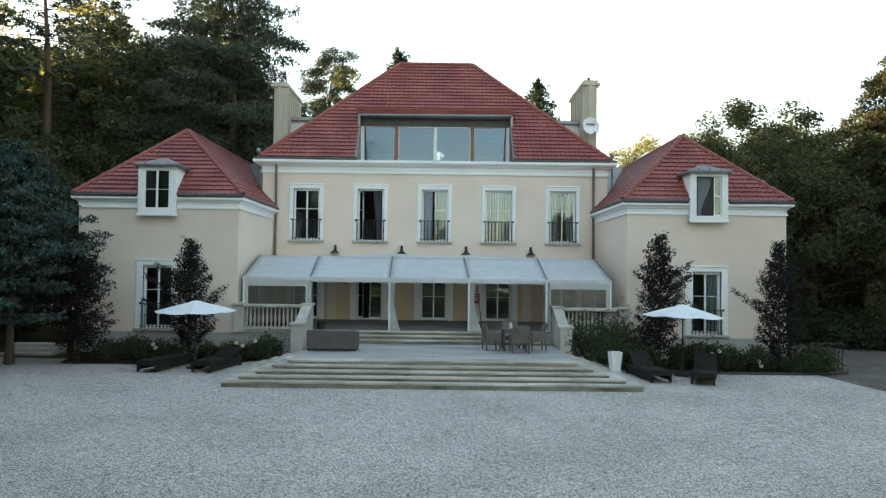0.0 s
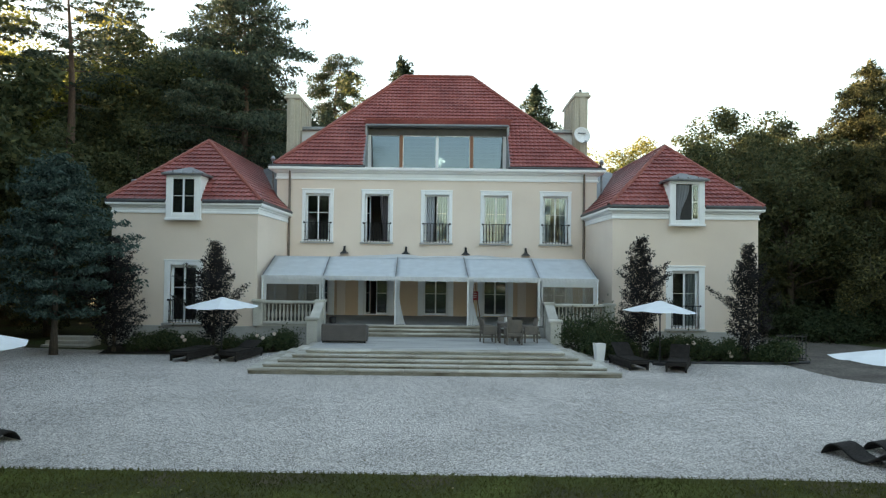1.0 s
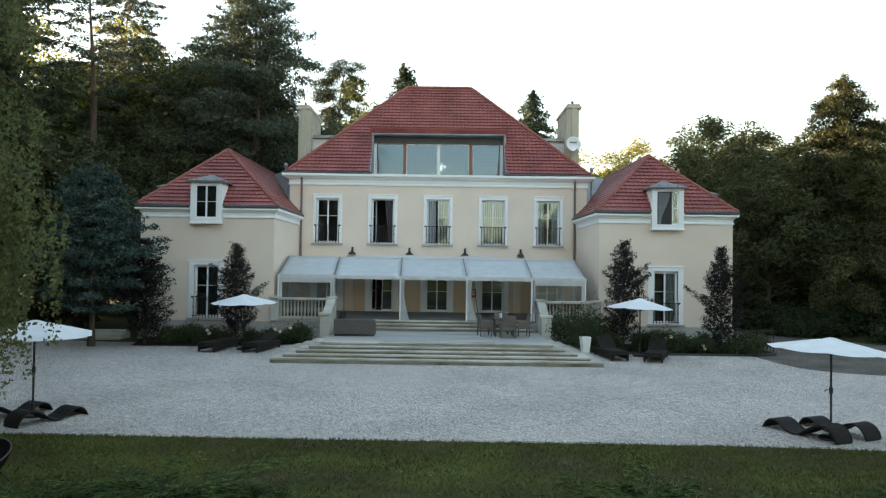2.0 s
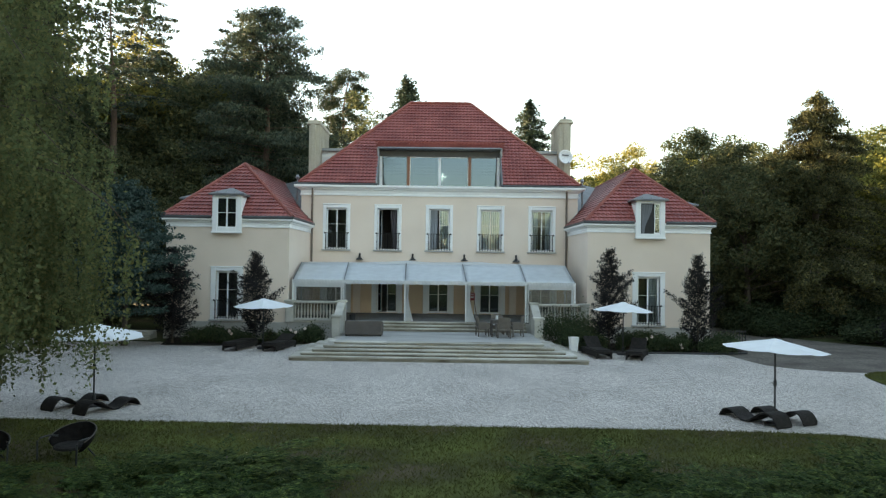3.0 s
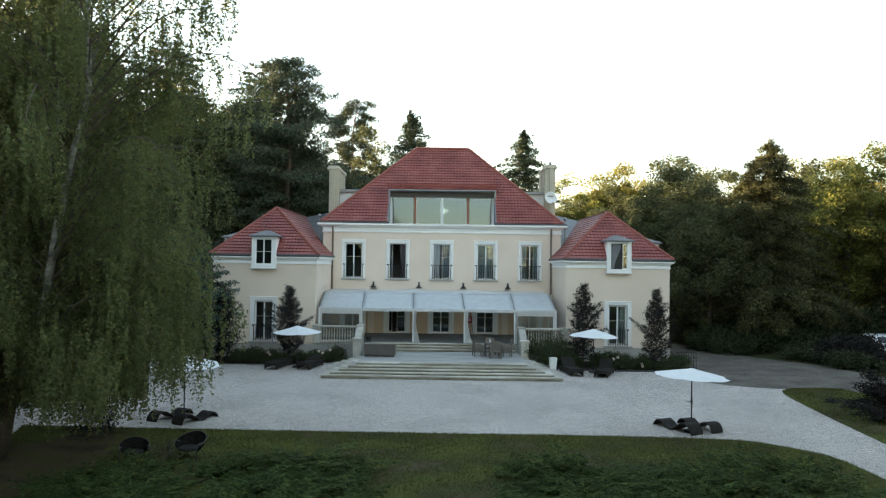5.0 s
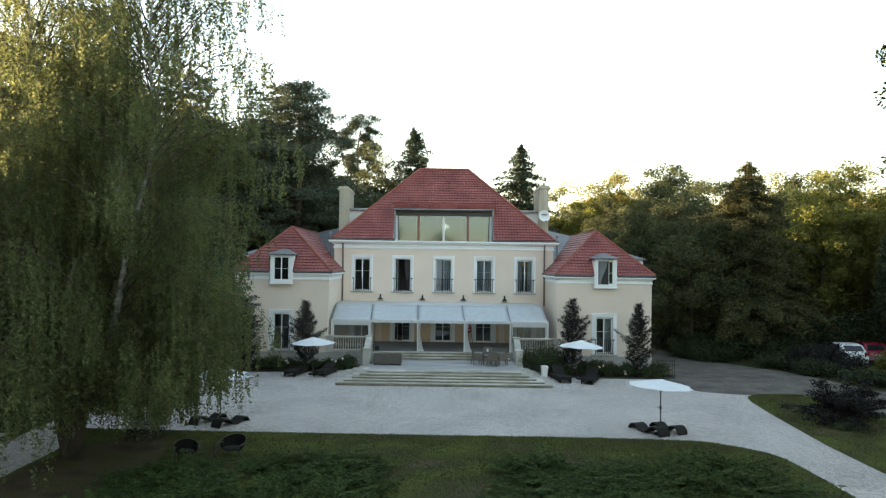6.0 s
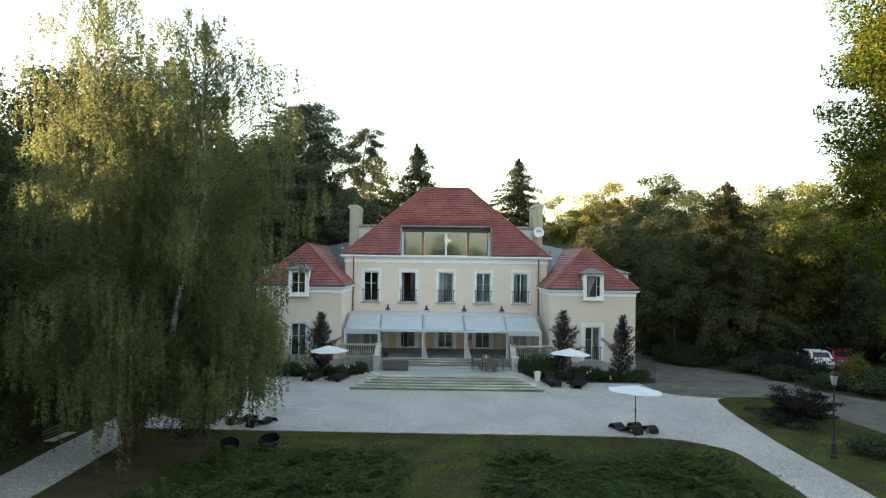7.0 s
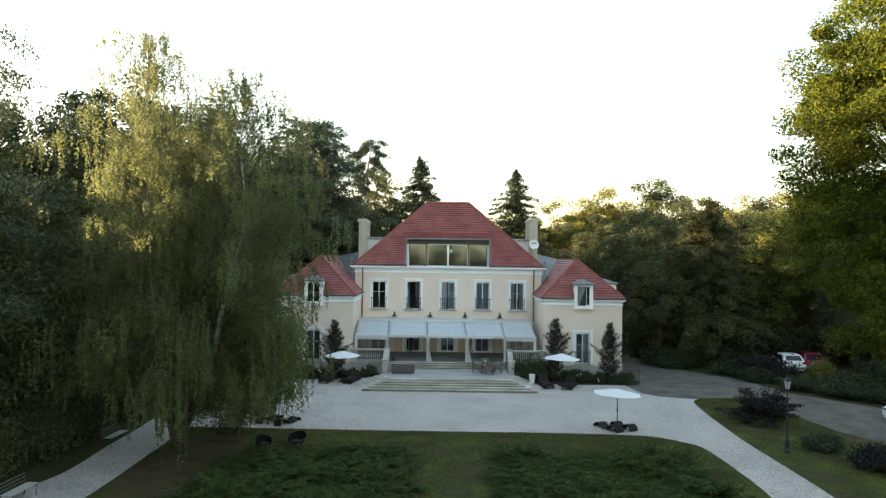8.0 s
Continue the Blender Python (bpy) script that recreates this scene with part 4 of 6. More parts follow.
# pavers on the landing, edge slabs first
rng = random.Random(7)
nx, ny = 4, 8
for i in range(nx):
    for j in range(ny):
        x0, y0 = SX - HALF + 2 * HALF * i / nx, PFRONT + (-6.5 - PFRONT) * j / ny
        dz = rng.uniform(-0.003, 0.003)
        part("paver", Mesh().box(x0 + 0.002, y0 + 0.002 - (0.03 if j == 0 else 0), PLAT - 0.05, x0 + 2 * HALF / nx - 0.002, y0 + (-6.5 - PFRONT) / ny - 0.002, PLAT + dz * 0.5, 0.004), STEPST if j == 0 else PAVER, podium_ob)
# upper flight
for k in range(3):
    top = 1.0 - 0.133 * k
    y0, y1 = -5.86 - 0.3 * k, -5.5 - 0.3 * k if k == 0 else -5.80 - 0.3 * (k - 1)
    for q in range(6):
        a, b = SX - 4.05 + 8.1 * q / 6, SX - 4.05 + 8.1 * (q + 1) / 6
        part("slab", Mesh().box(a + 0.003, y0, top - 0.055, b - 0.003, y1, top + rng.uniform(-0.003, 0.003), 0.01), STEPST, steps)
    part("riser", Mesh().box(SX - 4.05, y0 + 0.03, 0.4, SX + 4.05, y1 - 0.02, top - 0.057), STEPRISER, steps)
nb = 36
for q in range(nb):
    y0 = -5.49 + 5.47 * q / nb
    part("deck_board", Mesh().box(-6.9, y0, 0.956, 7.1, y0 + 5.47 / nb - 0.008, 1.0, 0.006), DECK, terrace)

BAL = [(0.055, 0), (0.055, 0.03), (0.03, 0.06), (0.042, 0.12), (0.062, 0.22), (0.058, 0.30), (0.036, 0.44), (0.026, 0.56), (0.034, 0.62), (0.05, 0.64), (0.05, 0.68)]
bal_mesh = Mesh().lathe([(r * 0.82, h) for r, h in BAL], 0, 0, 0, 10).data("baluster", STONE, True)


def balustrade(x0, x1, pier_x, s):
    """Terrace parapet: rails and turned balusters, end pier, sloping stair cheek and lower pier."""
    b = thing("balustrade", "pale stone balustrade with turned balusters and a sloping stair cheek", "balustrade", group="terrace balustrades")
    part("top_rail", Mesh().box(x0, -5.86, 1.80, x1, -5.58, 1.92, 0.025), STONE, b)
    part("bottom_rail", Mesh().box(x0, -5.83, 0.97, x1, -5.61, 1.10, 0.02), STONE, b)
    n = 14
    for k in range(n):
        o = part("baluster", bal_mesh, STONE, b)
        o.location = (x0 + (x1 - x0) * (k + 0.5) / n, -5.72, 1.11)
    ex = x0 - 0.18 if s < 0 else x1 + 0.18
    part("end_pier", Mesh().box(ex - 0.19, -5.9, 0.9, ex + 0.19, -5.54, 1.86, 0.015).box(ex - 0.24, -5.95, 1.86, ex + 0.24, -5.5, 1.96, 0.02), STONE, b)
    p = pier_x
    part("upper_pier", Mesh().box(p - 0.17, -5.92, 0.6, p + 0.17, -5.5, 1.88, 0.015).box(p - 0.23, -5.98, 1.88, p + 0.23, -5.44, 1.98, 0.02), STONE, b)
    ck = Mesh()
    pr = [(-7.32, 0.3), (-5.93, 0.3), (-5.93, 1.80), (-7.32, 1.22)]
    ck.add([(x, y, z) for x in (p - 0.13, p + 0.13) for y, z in pr], [(0, 1, 2, 3), (7, 6, 5, 4), (0, 4, 5, 1), (1, 5, 6, 2), (2, 6, 7, 3), (3, 7, 4, 0)])
    part("stair_cheek", ck, STONE, b)
    cp = Mesh()
    pr = [(-7.32, 1.222), (-5.95, 1.802), (-5.95, 1.89), (-7.32, 1.31)]
    cp.add([(x, y, z) for x in (p - 0.18, p + 0.18) for y, z in pr], [(0, 1, 2, 3), (7, 6, 5, 4), (0, 4, 5, 1), (1, 5, 6, 2), (2, 6, 7, 3), (3, 7, 4, 0)])
    part("coping", cp, STONE, b)
    part("lower_pier", Mesh().box(p - 0.2, -7.74, 0.05, p + 0.2, -7.3, 1.3, 0.015).box(p - 0.26, -7.8, 1.3, p + 0.26, -7.24, 1.41, 0.02), STONE, b)
    # side wall below the cheek
    part("base_wall", Mesh().box(p - 0.16, -7.3, -0.2, p + 0.16, -5.75, 0.55), PLINTH, b)
    return b


balustrade(-6.72, -4.62, -4.42, -1)
balustrade(4.86, 6.9, 4.66, 1)

# ---- canvas canopy over the terrace ----
canopy = thing("terrace_canopy", "white canvas canopy on slim white posts over the terrace", "canopy")
PX = [-6.8, -4.37, -1.46, 1.45, 4.3, 6.64]
BX = [-6.92, -4.52, -1.55, 1.34, 4.29, 6.62]
FY, FZ, BY, BZ = -5.58, 2.93, -2.87, 3.73   # front edge, rear beam
for k in range(5):
    grid = []
    for a in range(9):
        t = a / 8
        row = []
        for q in range(11):
            u = q / 10
            xf, xb = PX[k] + (PX[k + 1] - PX[k]) * u, BX[k] + (BX[k + 1] - BX[k]) * u
            sag = 0.05 * math.sin(math.pi * u) * math.sin(math.pi * t)
            row.append((xf + (xb - xf) * t, FY + (BY - FY) * t, FZ + (BZ - FZ) * t - sag))
        grid.append(row)
    part("canvas_panel", Mesh().sheet(grid, 0.01), CANVAS, canopy, smooth=True)
    va = []
    for a in range(4):
        va.append([(PX[k] + (PX[k + 1] - PX[k]) * q / 24, FY - 0.02 - 0.012 * math.sin(q * 1.9 + a), FZ - 0.055 * a - (0.02 * abs(math.sin(q * 0.65)) if a == 3 else 0)) for q in range(25)])
    part("valance", Mesh().sheet(va), LINEN, canopy)
for k in range(6):
    part("rafter", Mesh().tube([(PX[k], FY, FZ + 0.02), (BX[k], BY, BZ + 0.02)], 0.02, 6), ZINC, canopy, "grey aluminium rafter")
    part("rafter", Mesh().tube([(BX[k], BY, BZ + 0.0), (BX[k], -0.05, BZ + 0.0)], 0.02, 6), ZINC, canopy, "grey aluminium rafter")
    if k in (0, 1, 4, 5):
        part("post", Mesh().box(PX[k] - 0.035, FY - 0.02, 1.0, PX[k] + 0.035, FY + 0.05, FZ - 0.02, 0.008), WHITE, canopy)
    else:
        part("post", Mesh().box(PX[k] - 0.035, FY - 0.02, 1.0, PX[k] + 0.035, FY + 0.05, FZ - 0.02, 0.008), WHITE, canopy)
part("front_beam", Mesh().box(PX[0] - 0.06, FY + 0.0, FZ - 0.10, PX[5] + 0.06, FY + 0.09, FZ - 0.01, 0.01), WHITE, canopy)
part("rear_beam", Mesh().box(BX[0], BY - 0.04, BZ - 0.07, BX[5], BY + 0.05, BZ - 0.005, 0.01), WHITE, canopy)
part("wall_batten", Mesh().box(BX[0], -0.16, BZ - 0.02, BX[5], -0.055, BZ + 0.05, 0.01), WHITE, canopy)
# slack canvas between the rear beam and the wall, rucked up above the beam
fl = []
for a in range(9):
    t = a / 8
    row = []
    for q in range(61):
        u = q / 60
        x = BX[0] + (BX[5] - BX[0]) * u
        ruck = 0.12 * math.sin(math.pi * min(1.0, t * 1.15)) * min(1.0, 5 * max(0.0, u - 0.16), 3 * max(0.0, 0.97 - u)) * (0.8 + 0.25 * math.sin(u * 21.0) + 0.12 * math.sin(u * 47.0 + 3 * t))
        row.append((x, BY + (-0.12 - BY) * t, BZ + 0.012 + 0.04 * t + ruck))
    fl.append(row)
part("slack_canvas", Mesh().sheet(fl, 0.01), LINEN, canopy, "slack white canvas between canopy and wall", smooth=True)
for a, b in ((0, 1), (4, 5)):
    part("blind_head", Mesh().box(PX[a] + 0.05, FY - 0.0, 2.58, PX[b] - 0.05, FY + 0.04, FZ - 0.1, 0.01), LINEN, canopy, "white canvas blind head")
    part("blind_edge", Mesh().box(PX[a] + 0.06, FY, 1.0, PX[a] + 0.16, FY + 0.03, 2.58), LINEN, canopy)
    part("blind_edge", Mesh().box(PX[b] - 0.16, FY, 1.0, PX[b] - 0.06, FY + 0.03, 2.58), LINEN, canopy)
    part("blind_window", Mesh().box(PX[a] + 0.16, FY + 0.01, 1.0, PX[b] - 0.16, FY + 0.018, 2.58), PLASTIC, canopy, "clear plastic blind window")
for k in (0, 5):
    part("rear_post", Mesh().box(BX[k] - 0.04, BY - 0.04, 1.0, BX[k] + 0.04, BY + 0.04, BZ - 0.07, 0.008), WHITE, canopy)


def tied_curtain(x, side, w=0.34, low=1.0):
    """A white outdoor curtain gathered at a post, spreading at its foot."""
    rows = []
    for a in range(15):
        t = a / 14
        width = w * (0.36 - 0.1 * math.exp(-((t - 0.4) / 0.25) ** 2) + 0.4 * t ** 3)
        rows.append([(x + side * (0.03 + width * q / 24), FY - 0.1 + 0.045 * math.sin(q * 1.5 + 2 * t), FZ - 0.1 + (low + 0.02 - FZ + 0.1) * t) for q in range(25)])
    return solo("outdoor_curtain", Mesh().sheet(rows), LINEN, "white curtain gathered at a canopy post", "curtain", group="canopy curtains", smooth=True)


tied_curtain(PX[2], 1, 0.5)
tied_curtain(PX[3], 1, 0.58)
tied_curtain(PX[1], 1, 0.2, 1.4)
tied_curtain(PX[4], 1, 0.2, 1.4)


# wall lanterns above the canopy
def wall_lantern(x):
    l_ = thing("wall_lantern", "dark metal wall lantern with a flared hood", "lamp", pose(x, -0.14, 3.93), group="wall lanterns")
    part("hood", Mesh().lathe([(0.02, 0.05), (0.19, 0.0), (0.21, -0.03), (0.17, 0.02), (0.08, 0.09), (0.05, 0.18), (0.035, 0.27)], 0, 0, 0.02, 12), IRON, l_)
    part("arm", Mesh().tube([(0, 0.13, 0.24), (0, 0.08, 0.34), (0, 0.0, 0.34), (0, 0, 0.26)], 0.02, 6), IRON, l_)
    part("back_plate", Mesh().box(-0.05, 0.1, 0.12, 0.05, 0.137, 0.36, 0.008), IRON, l_)
    return l_


for x in (-4.27, -1.34, 1.51, 4.37):
    wall_lantern(x)


# ---- terrace furniture ----
def wicker_sofa(m):
    s = thing("wicker_sofa", "grey-brown wicker sofa with its back to the yard", "sofa", m)
    part("back", Mesh().box(-0.80, -0.42, 0.05, 0.80, -0.30, 0.66, 0.03), WICKER, s)
    part("arm", Mesh().box(-0.80, -0.30, 0.05, -0.68, 0.42, 0.58, 0.03), WICKER, s)
    part("arm", Mesh().box(0.68, -0.30, 0.05, 0.80, 0.42, 0.58, 0.03), WICKER, s)
    part("seat", Mesh().box(-0.68, -0.30, 0.08, 0.68, 0.40, 0.34, 0.02), WICKER, s)
    part("cushion", Mesh().box(-0.66, -0.28, 0.345, 0.66, 0.38, 0.46, 0.04), PLINTH, s, "grey seat cushion")
    for x in (-0.74, 0.74):
        for y in (-0.36, 0.36):
            part("leg", Mesh().box(x - 0.03, y - 0.03, 0, x + 0.03, y + 0.03, 0.06), IRON, s)
    return s


def wicker_chair(m):
    c = thing("wicker_armchair", "grey-brown wicker armchair by the terrace table", "chair", m, "chairs round the table")
    rows = [[(0.25 * u * (1 + 0.06 * v), -0.22 - 0.10 * v + 0.05 * u * u, 0.42 + 0.48 * v - 0.03 * u * u * v) for u in np.linspace(-1, 1, 7)] for v in np.linspace(0, 1, 5)]
    back = [[(x, y + 0.05, z) for x, y, z in row] for row in rows]
    part("backrest", Mesh().sheet(rows).sheet(back[::-1]).sheet([rows[-1], back[-1]]).sheet([[r_[0] for r_ in rows], [r_[0] for r_ in back]]).sheet([[r_[-1] for r_ in back], [r_[-1] for r_ in rows]]), LIGHTWICKER, c)
    part("seat", Mesh().box(-0.26, -0.24, 0.30, 0.26, 0.27, 0.42, 0.02), LIGHTWICKER, c)
    part("cushion", Mesh().box(-0.22, -0.19, 0.421, 0.22, 0.25, 0.46, 0.02), PLINTH, c, "grey seat cushion")
    for x in (-1, 1):
        part("arm", Mesh().box(x * 0.28 - 0.03, -0.24, 0.30, x * 0.28 + 0.03, 0.27, 0.62, 0.02), LIGHTWICKER, c)
        for y in (-0.21, 0.23):
            part("leg", Mesh().tube([(x * 0.26, y, 0.32), (x * 0.27, y * 1.04, 0)], [0.035, 0.024], 8), LIGHTWICKER, c)
    return c


wicker_sofa(pose(-3.06, -8.55, PLAT))
TX, TY = 2.88, -8.05
table = thing("terrace_table", "small square wicker table with a pale top", "table", pose(TX, TY, PLAT))
part("tabletop", Mesh().box(-0.42, -0.42, 0.68, 0.42, 0.42, 0.73, 0.012), WICKER, table)
for x in (-0.36, 0.36):
    for y in (-0.36, 0.36):
        part("leg", Mesh().box(x - 0.035, y - 0.035, 0, x + 0.035, y + 0.035, 0.68, 0.008), WICKER, table)
solo("table_lantern", Mesh().lathe([(0.05, 0), (0.06, 0.02), (0.05, 0.16), (0.055, 0.18)], 0, 0, 0, 10), LINEN, "small pale candle glass on the terrace table", "candle", pose(TX - 0.12, TY + 0.05, PLAT + 0.73))
ch0 = wicker_chair(pose(TX - 0.78, TY - 0.1, PLAT, 0, 0, -80))
for x, y, r in ((TX + 0.1, TY - 0.75, 5), (TX + 0.78, TY + 0.02, 95), (TX - 0.05, TY + 0.72, 182)):
    copy_thing(ch0, pose(x, y, PLAT, 0, 0, r))
easel = thing("easel_sign", "wooden easel holding a small red menu board", "easel", pose(1.85, -1.6, FLOOR1))
part("board", Mesh().box(-0.2, -0.06, 0.85, 0.2, -0.03, 1.25, 0.008), RED, easel, "red menu board")
for z in (1.15, 1.05, 0.97):
    part("text_bar", Mesh().box(-0.13, -0.066, z, 0.13, -0.0605, z + 0.03), LINEN, easel)
for a, b in (((-0.05, 0, 1.6), (-0.3, -0.05, 0)), ((0.05, 0, 1.6), (0.3, -0.05, 0)), ((0, 0.02, 1.6), (0, 0.45, 0))):
    part("leg", Mesh().tube([a, b], 0.02, 6), TIMBER, easel)
solo("black_pot", Mesh().lathe([(0.09, 0), (0.13, 0.02), (0.15, 0.24), (0.16, 0.26), (0.13, 0.26), (0.12, 0.1)], 0, 0, 0, 12), IRON, "small black pot on the terrace floor", "pot", pose(-4.0, -5.25, FLOOR1))
solo("white_planter", Mesh().add([(x * w, y * w, z) for w, z in ((0.15, 0), (0.215, 0.66), (0.18, 0.66), (0.16, 0.45)) for x, y in ((-1, -1), (1, -1), (1, 1), (-1, 1))],
     [(3, 2, 1, 0)] + [(r * 4 + k, r * 4 + (k + 1) % 4, r * 4 + 4 + (k + 1) % 4, r * 4 + 4 + k) for r in range(3) for k in range(4)] + [(12, 13, 14, 15)]), WHITE, "tall tapered white square planter on gravel", "planter", pose(5.93, -9.35, gz(-9.35), 0, 0, 8) @ Matrix.Diagonal((0.84, 0.84, 1, 1)))


# ---- yard furniture ----
def parasol(x, y, radius, rim, apex, spin, tilt=(0, 0)):
    z0 = gz(y)
    p = thing("parasol", "open white octagonal parasol on a dark pole", "parasol", pose(x, y, z0), "parasols")
    part("pole", Mesh().tube([(0, 0, 0.05), (0, 0, apex - 0.03)], 0.024, 10), IRON, p)
    part("base", Mesh().lathe([(0.26, 0), (0.26, 0.05), (0.2, 0.08), (0.05, 0.09), (0.045, 0.3), (0.03, 0.3)], 0, 0, 0, 16), IRON, p, "dark round base")
    part("crank", Mesh().lathe([(0.026, 0), (0.042, 0.02), (0.042, 0.14), (0.026, 0.17)], 0, 0, 0.98, 10).tube([(-0.03, -0.02, 1.06), (-0.1, -0.03, 1.08), (-0.15, -0.03, 1.07), (-0.16, -0.06, 1.05)], 0.011, 6), IRON, p)
    m = pose(0, 0, apex, tilt[0], tilt[1], spin)
    ring = [[m @ Vector((0.01, 0, 0))] * 33]
    rows = []
    for a in range(1, 7):
        t = a / 6
        row = []
        for q in range(33):
            an = 2 * math.pi * q / 32
            k = (q % 4) / 4
            chord = math.cos(math.pi / 8) / math.cos((an % (math.pi / 4)) - math.pi / 8)
            dip = -0.035 * math.sin(math.pi * k) * t
            row.append(m @ Vector((radius * t * chord * math.cos(an), radius * t * chord * math.sin(an), -(apex - rim) * (t ** 1.12) + dip)))
        rows.append(row)
    cano = part("canopy", Mesh().sheet(ring + rows, 0.006), CANVAS_WHITE, p, "white stretched canopy")
    part("vent", Mesh().lathe([(0.2, -0.045), (0.19, -0.03), (0.1, 0.0), (0.02, 0.015)], 0, 0, apex, 16), CANVAS_WHITE, cano)
    part("finial", Mesh().lathe([(0.015, 0), (0.022, 0.015), (0.008, 0.035)], 0, 0, apex + 0.01, 8), IRON, cano)
    for q in range(8):
        an = 2 * math.pi * q / 8
        rim_p = m @ Vector((radius * 0.98 * math.cos(an), radius * 0.98 * math.sin(an), -(apex - rim) - 0.02))
        mid_p = m @ Vector((radius * 0.5 * math.cos(an), radius * 0.5 * math.sin(an), -(apex - rim) * 0.46 - 0.02))
        rib = part("rib", Mesh().tube([(0, 0, apex - 0.04), mid_p, rim_p], 0.008, 5), IRON, p)
        part("strut", Mesh().tube([(0, 0, rim - 0.12), mid_p], 0.007, 5), IRON, rib)
    return p


CANVAS_WHITE = cloth("parasol_canvas", (0.88, 0.91, 0.93), 0.2)
parasol(-7.25, -9.45, 1.25, 1.80, 2.11, 10, (1, -1))
parasol(7.93, -9.75, 1.30, 1.84, 2.19, 4, (-1, 2))
parasol(8.91, -21.73, 1.29, 1.95, 2.2, 14, (0, 2.8))
parasol(-9.12, -20.65, 1.31, 1.92, 2.22, 3, (1, 1.5))


def sunbed(m, raised):
    """A flat woven sunbed with a hinged backrest. Local: head towards +y."""
    s = thing("sunbed", "dark woven sunbed with raised backrest on gravel" if raised else "low dark woven sunbed on gravel", "sunbed", m, "sunbeds by the house")
    part("frame", Mesh().box(-0.34, -0.95, 0.2, 0.34, 0.95, 0.30, 0.015), DARKWICKER, s)
    part("mattress", Mesh().box(-0.32, -0.93, 0.302, 0.32, 0.25, 0.35, 0.02), DARKWICKER, s)
    b = part("backrest", Mesh().box(-0.32, 0, 0, 0.32, 0.7, 0.05, 0.02), DARKWICKER, s)
    b.matrix_basis = pose(0, 0.25, 0.31, raised, 0, 0)
    for x in (-0.3, 0.3):
        for y in (-0.88, 0.88):
            part("leg", Mesh().box(x - 0.035, y - 0.035, 0, x + 0.035, y + 0.035, 0.2, 0.006), DARKWICKER, s)
    for x in (-0.3, 0.3):
        part("side_panel", Mesh().box(x - 0.02, -0.84, 0.06, x + 0.02, 0.84, 0.2), DARKWICKER, s)
    return s


for x, y, r, up in ((-8.2, -9.5, -12, 0), (-6.55, -9.45, -14, 18), (6.72, -10.25, 8, 36), (8.3, -10.6, -22, 36)):
    sunbed(pose(x, y, gz(y), 0, 0, r), up)


def wave_lounger(m):
    """A lounger bent from one woven sheet in a wave: a high knee arch, a seat dip, a low head arch. Local: head towards +y."""
    s = thing("wave_lounger", "dark woven wave-shaped garden lounger", "lounger", m, "wave loungers")
    key = [(-0.97, 0.03), (-0.93, 0.16), (-0.80, 0.32), (-0.62, 0.38), (-0.42, 0.34), (-0.2, 0.2), (0.0, 0.08), (0.18, 0.05), (0.38, 0.12), (0.58, 0.24), (0.76, 0.28), (0.9, 0.22), (1.0, 0.08), (1.02, 0.03)]
    prof = smooth_line(key, 3)
    rows = [[(x, y, z) for y, z in prof] for x in np.linspace(-0.29, 0.29, 5)]
    part("woven_shell", Mesh().sheet(rows, 0.04), DARKWICKER, s, smooth=False)
    for x in (-0.295, 0.295):
        part("edge_rail", Mesh().tube([(x, y, max(0.022, z - 0.02)) for y, z in prof], 0.024, 6), DARKWICKER, s)
    return s


w0 = wave_lounger(pose(8.55, -21.39, gz(-21.4), 0, 0, 26.6) @ Matrix.Scale(0.92, 4))
for x, y, r in ((9.42, -21.11, 25), (-8.58, -21.06, -28), (-9.62, -20.66, -28)):
    copy_thing(w0, pose(x, y, gz(y), 0, 0, r) @ Matrix.Scale(0.92, 4))


def tub_chair(m):
    """A deep round shell on bent tube arms, with a flat pad. Local: faces -y."""
    c = thing("tub_chair", "round dark shell chair with bent tube arms on the lawn", "chair", m, "tub chairs")
    an = np.linspace(-2.0, 2.0, 25)
    rows, inner = [], []
    for u in np.linspace(0, 1, 8):
        row, row2 = [], []
        for a in an:
            top = 0.72 - 0.30 * (abs(a) / 2.0) ** 1.6
            z = 0.16 + (top - 0.16) * u
            r = 0.24 + 0.26 * math.sin(u * 1.5) ** 0.9
            row.append((r * math.sin(a), r * 0.9 * math.cos(a), z))
            row2.append(((r - 0.035) * math.sin(a), (r - 0.035) * 0.9 * math.cos(a), z + 0.005))
        rows.append(row)
        inner.append(row2)
    part("shell", Mesh().sheet(rows).sheet(inner[::-1]).sheet([rows[-1], inner[-1]]), SHELLWEAVE, c, smooth=True)
    # Rim coloured paler than the shell to carry its highlight.
    part("rim", Mesh().tube([Vector(p) for p in rows[-1]], 0.014, 6), WICKER, c, "woven rim with its highlight put into a paler colour")
    part("seat", Mesh().lathe([(0.30, 0.24), (0.34, 0.26), (0.34, 0.31), (0.28, 0.34)], 0, -0.05, 0, 20), DARKWICKER, c, "dark flat seat pad")
    for s in (-1, 1):
        arm = [(s * 0.42, 0.05, 0.46), (s * 0.5, -0.12, 0.50), (s * 0.5, -0.38, 0.50), (s * 0.5, -0.45, 0.44), (s * 0.49, -0.45, 0.0)]
        part("arm", Mesh().tube(arm, 0.02, 8), IRON, c, "bent black tube arm")
        part("leg", Mesh().tube([(s * 0.24, 0.2, 0.2), (s * 0.32, 0.34, 0)], 0.02, 6), IRON, c)
    return c


tub_chair(pose(-7.12, -25.8, gz(-25.8) + 0.02, 0, 0, -14) @ Matrix.Scale(0.92, 4))
tub_chair(pose(-8.6, -26.2, gz(-26.2) + 0.02, 0, 0, 24) @ Matrix.Scale(0.8, 4))


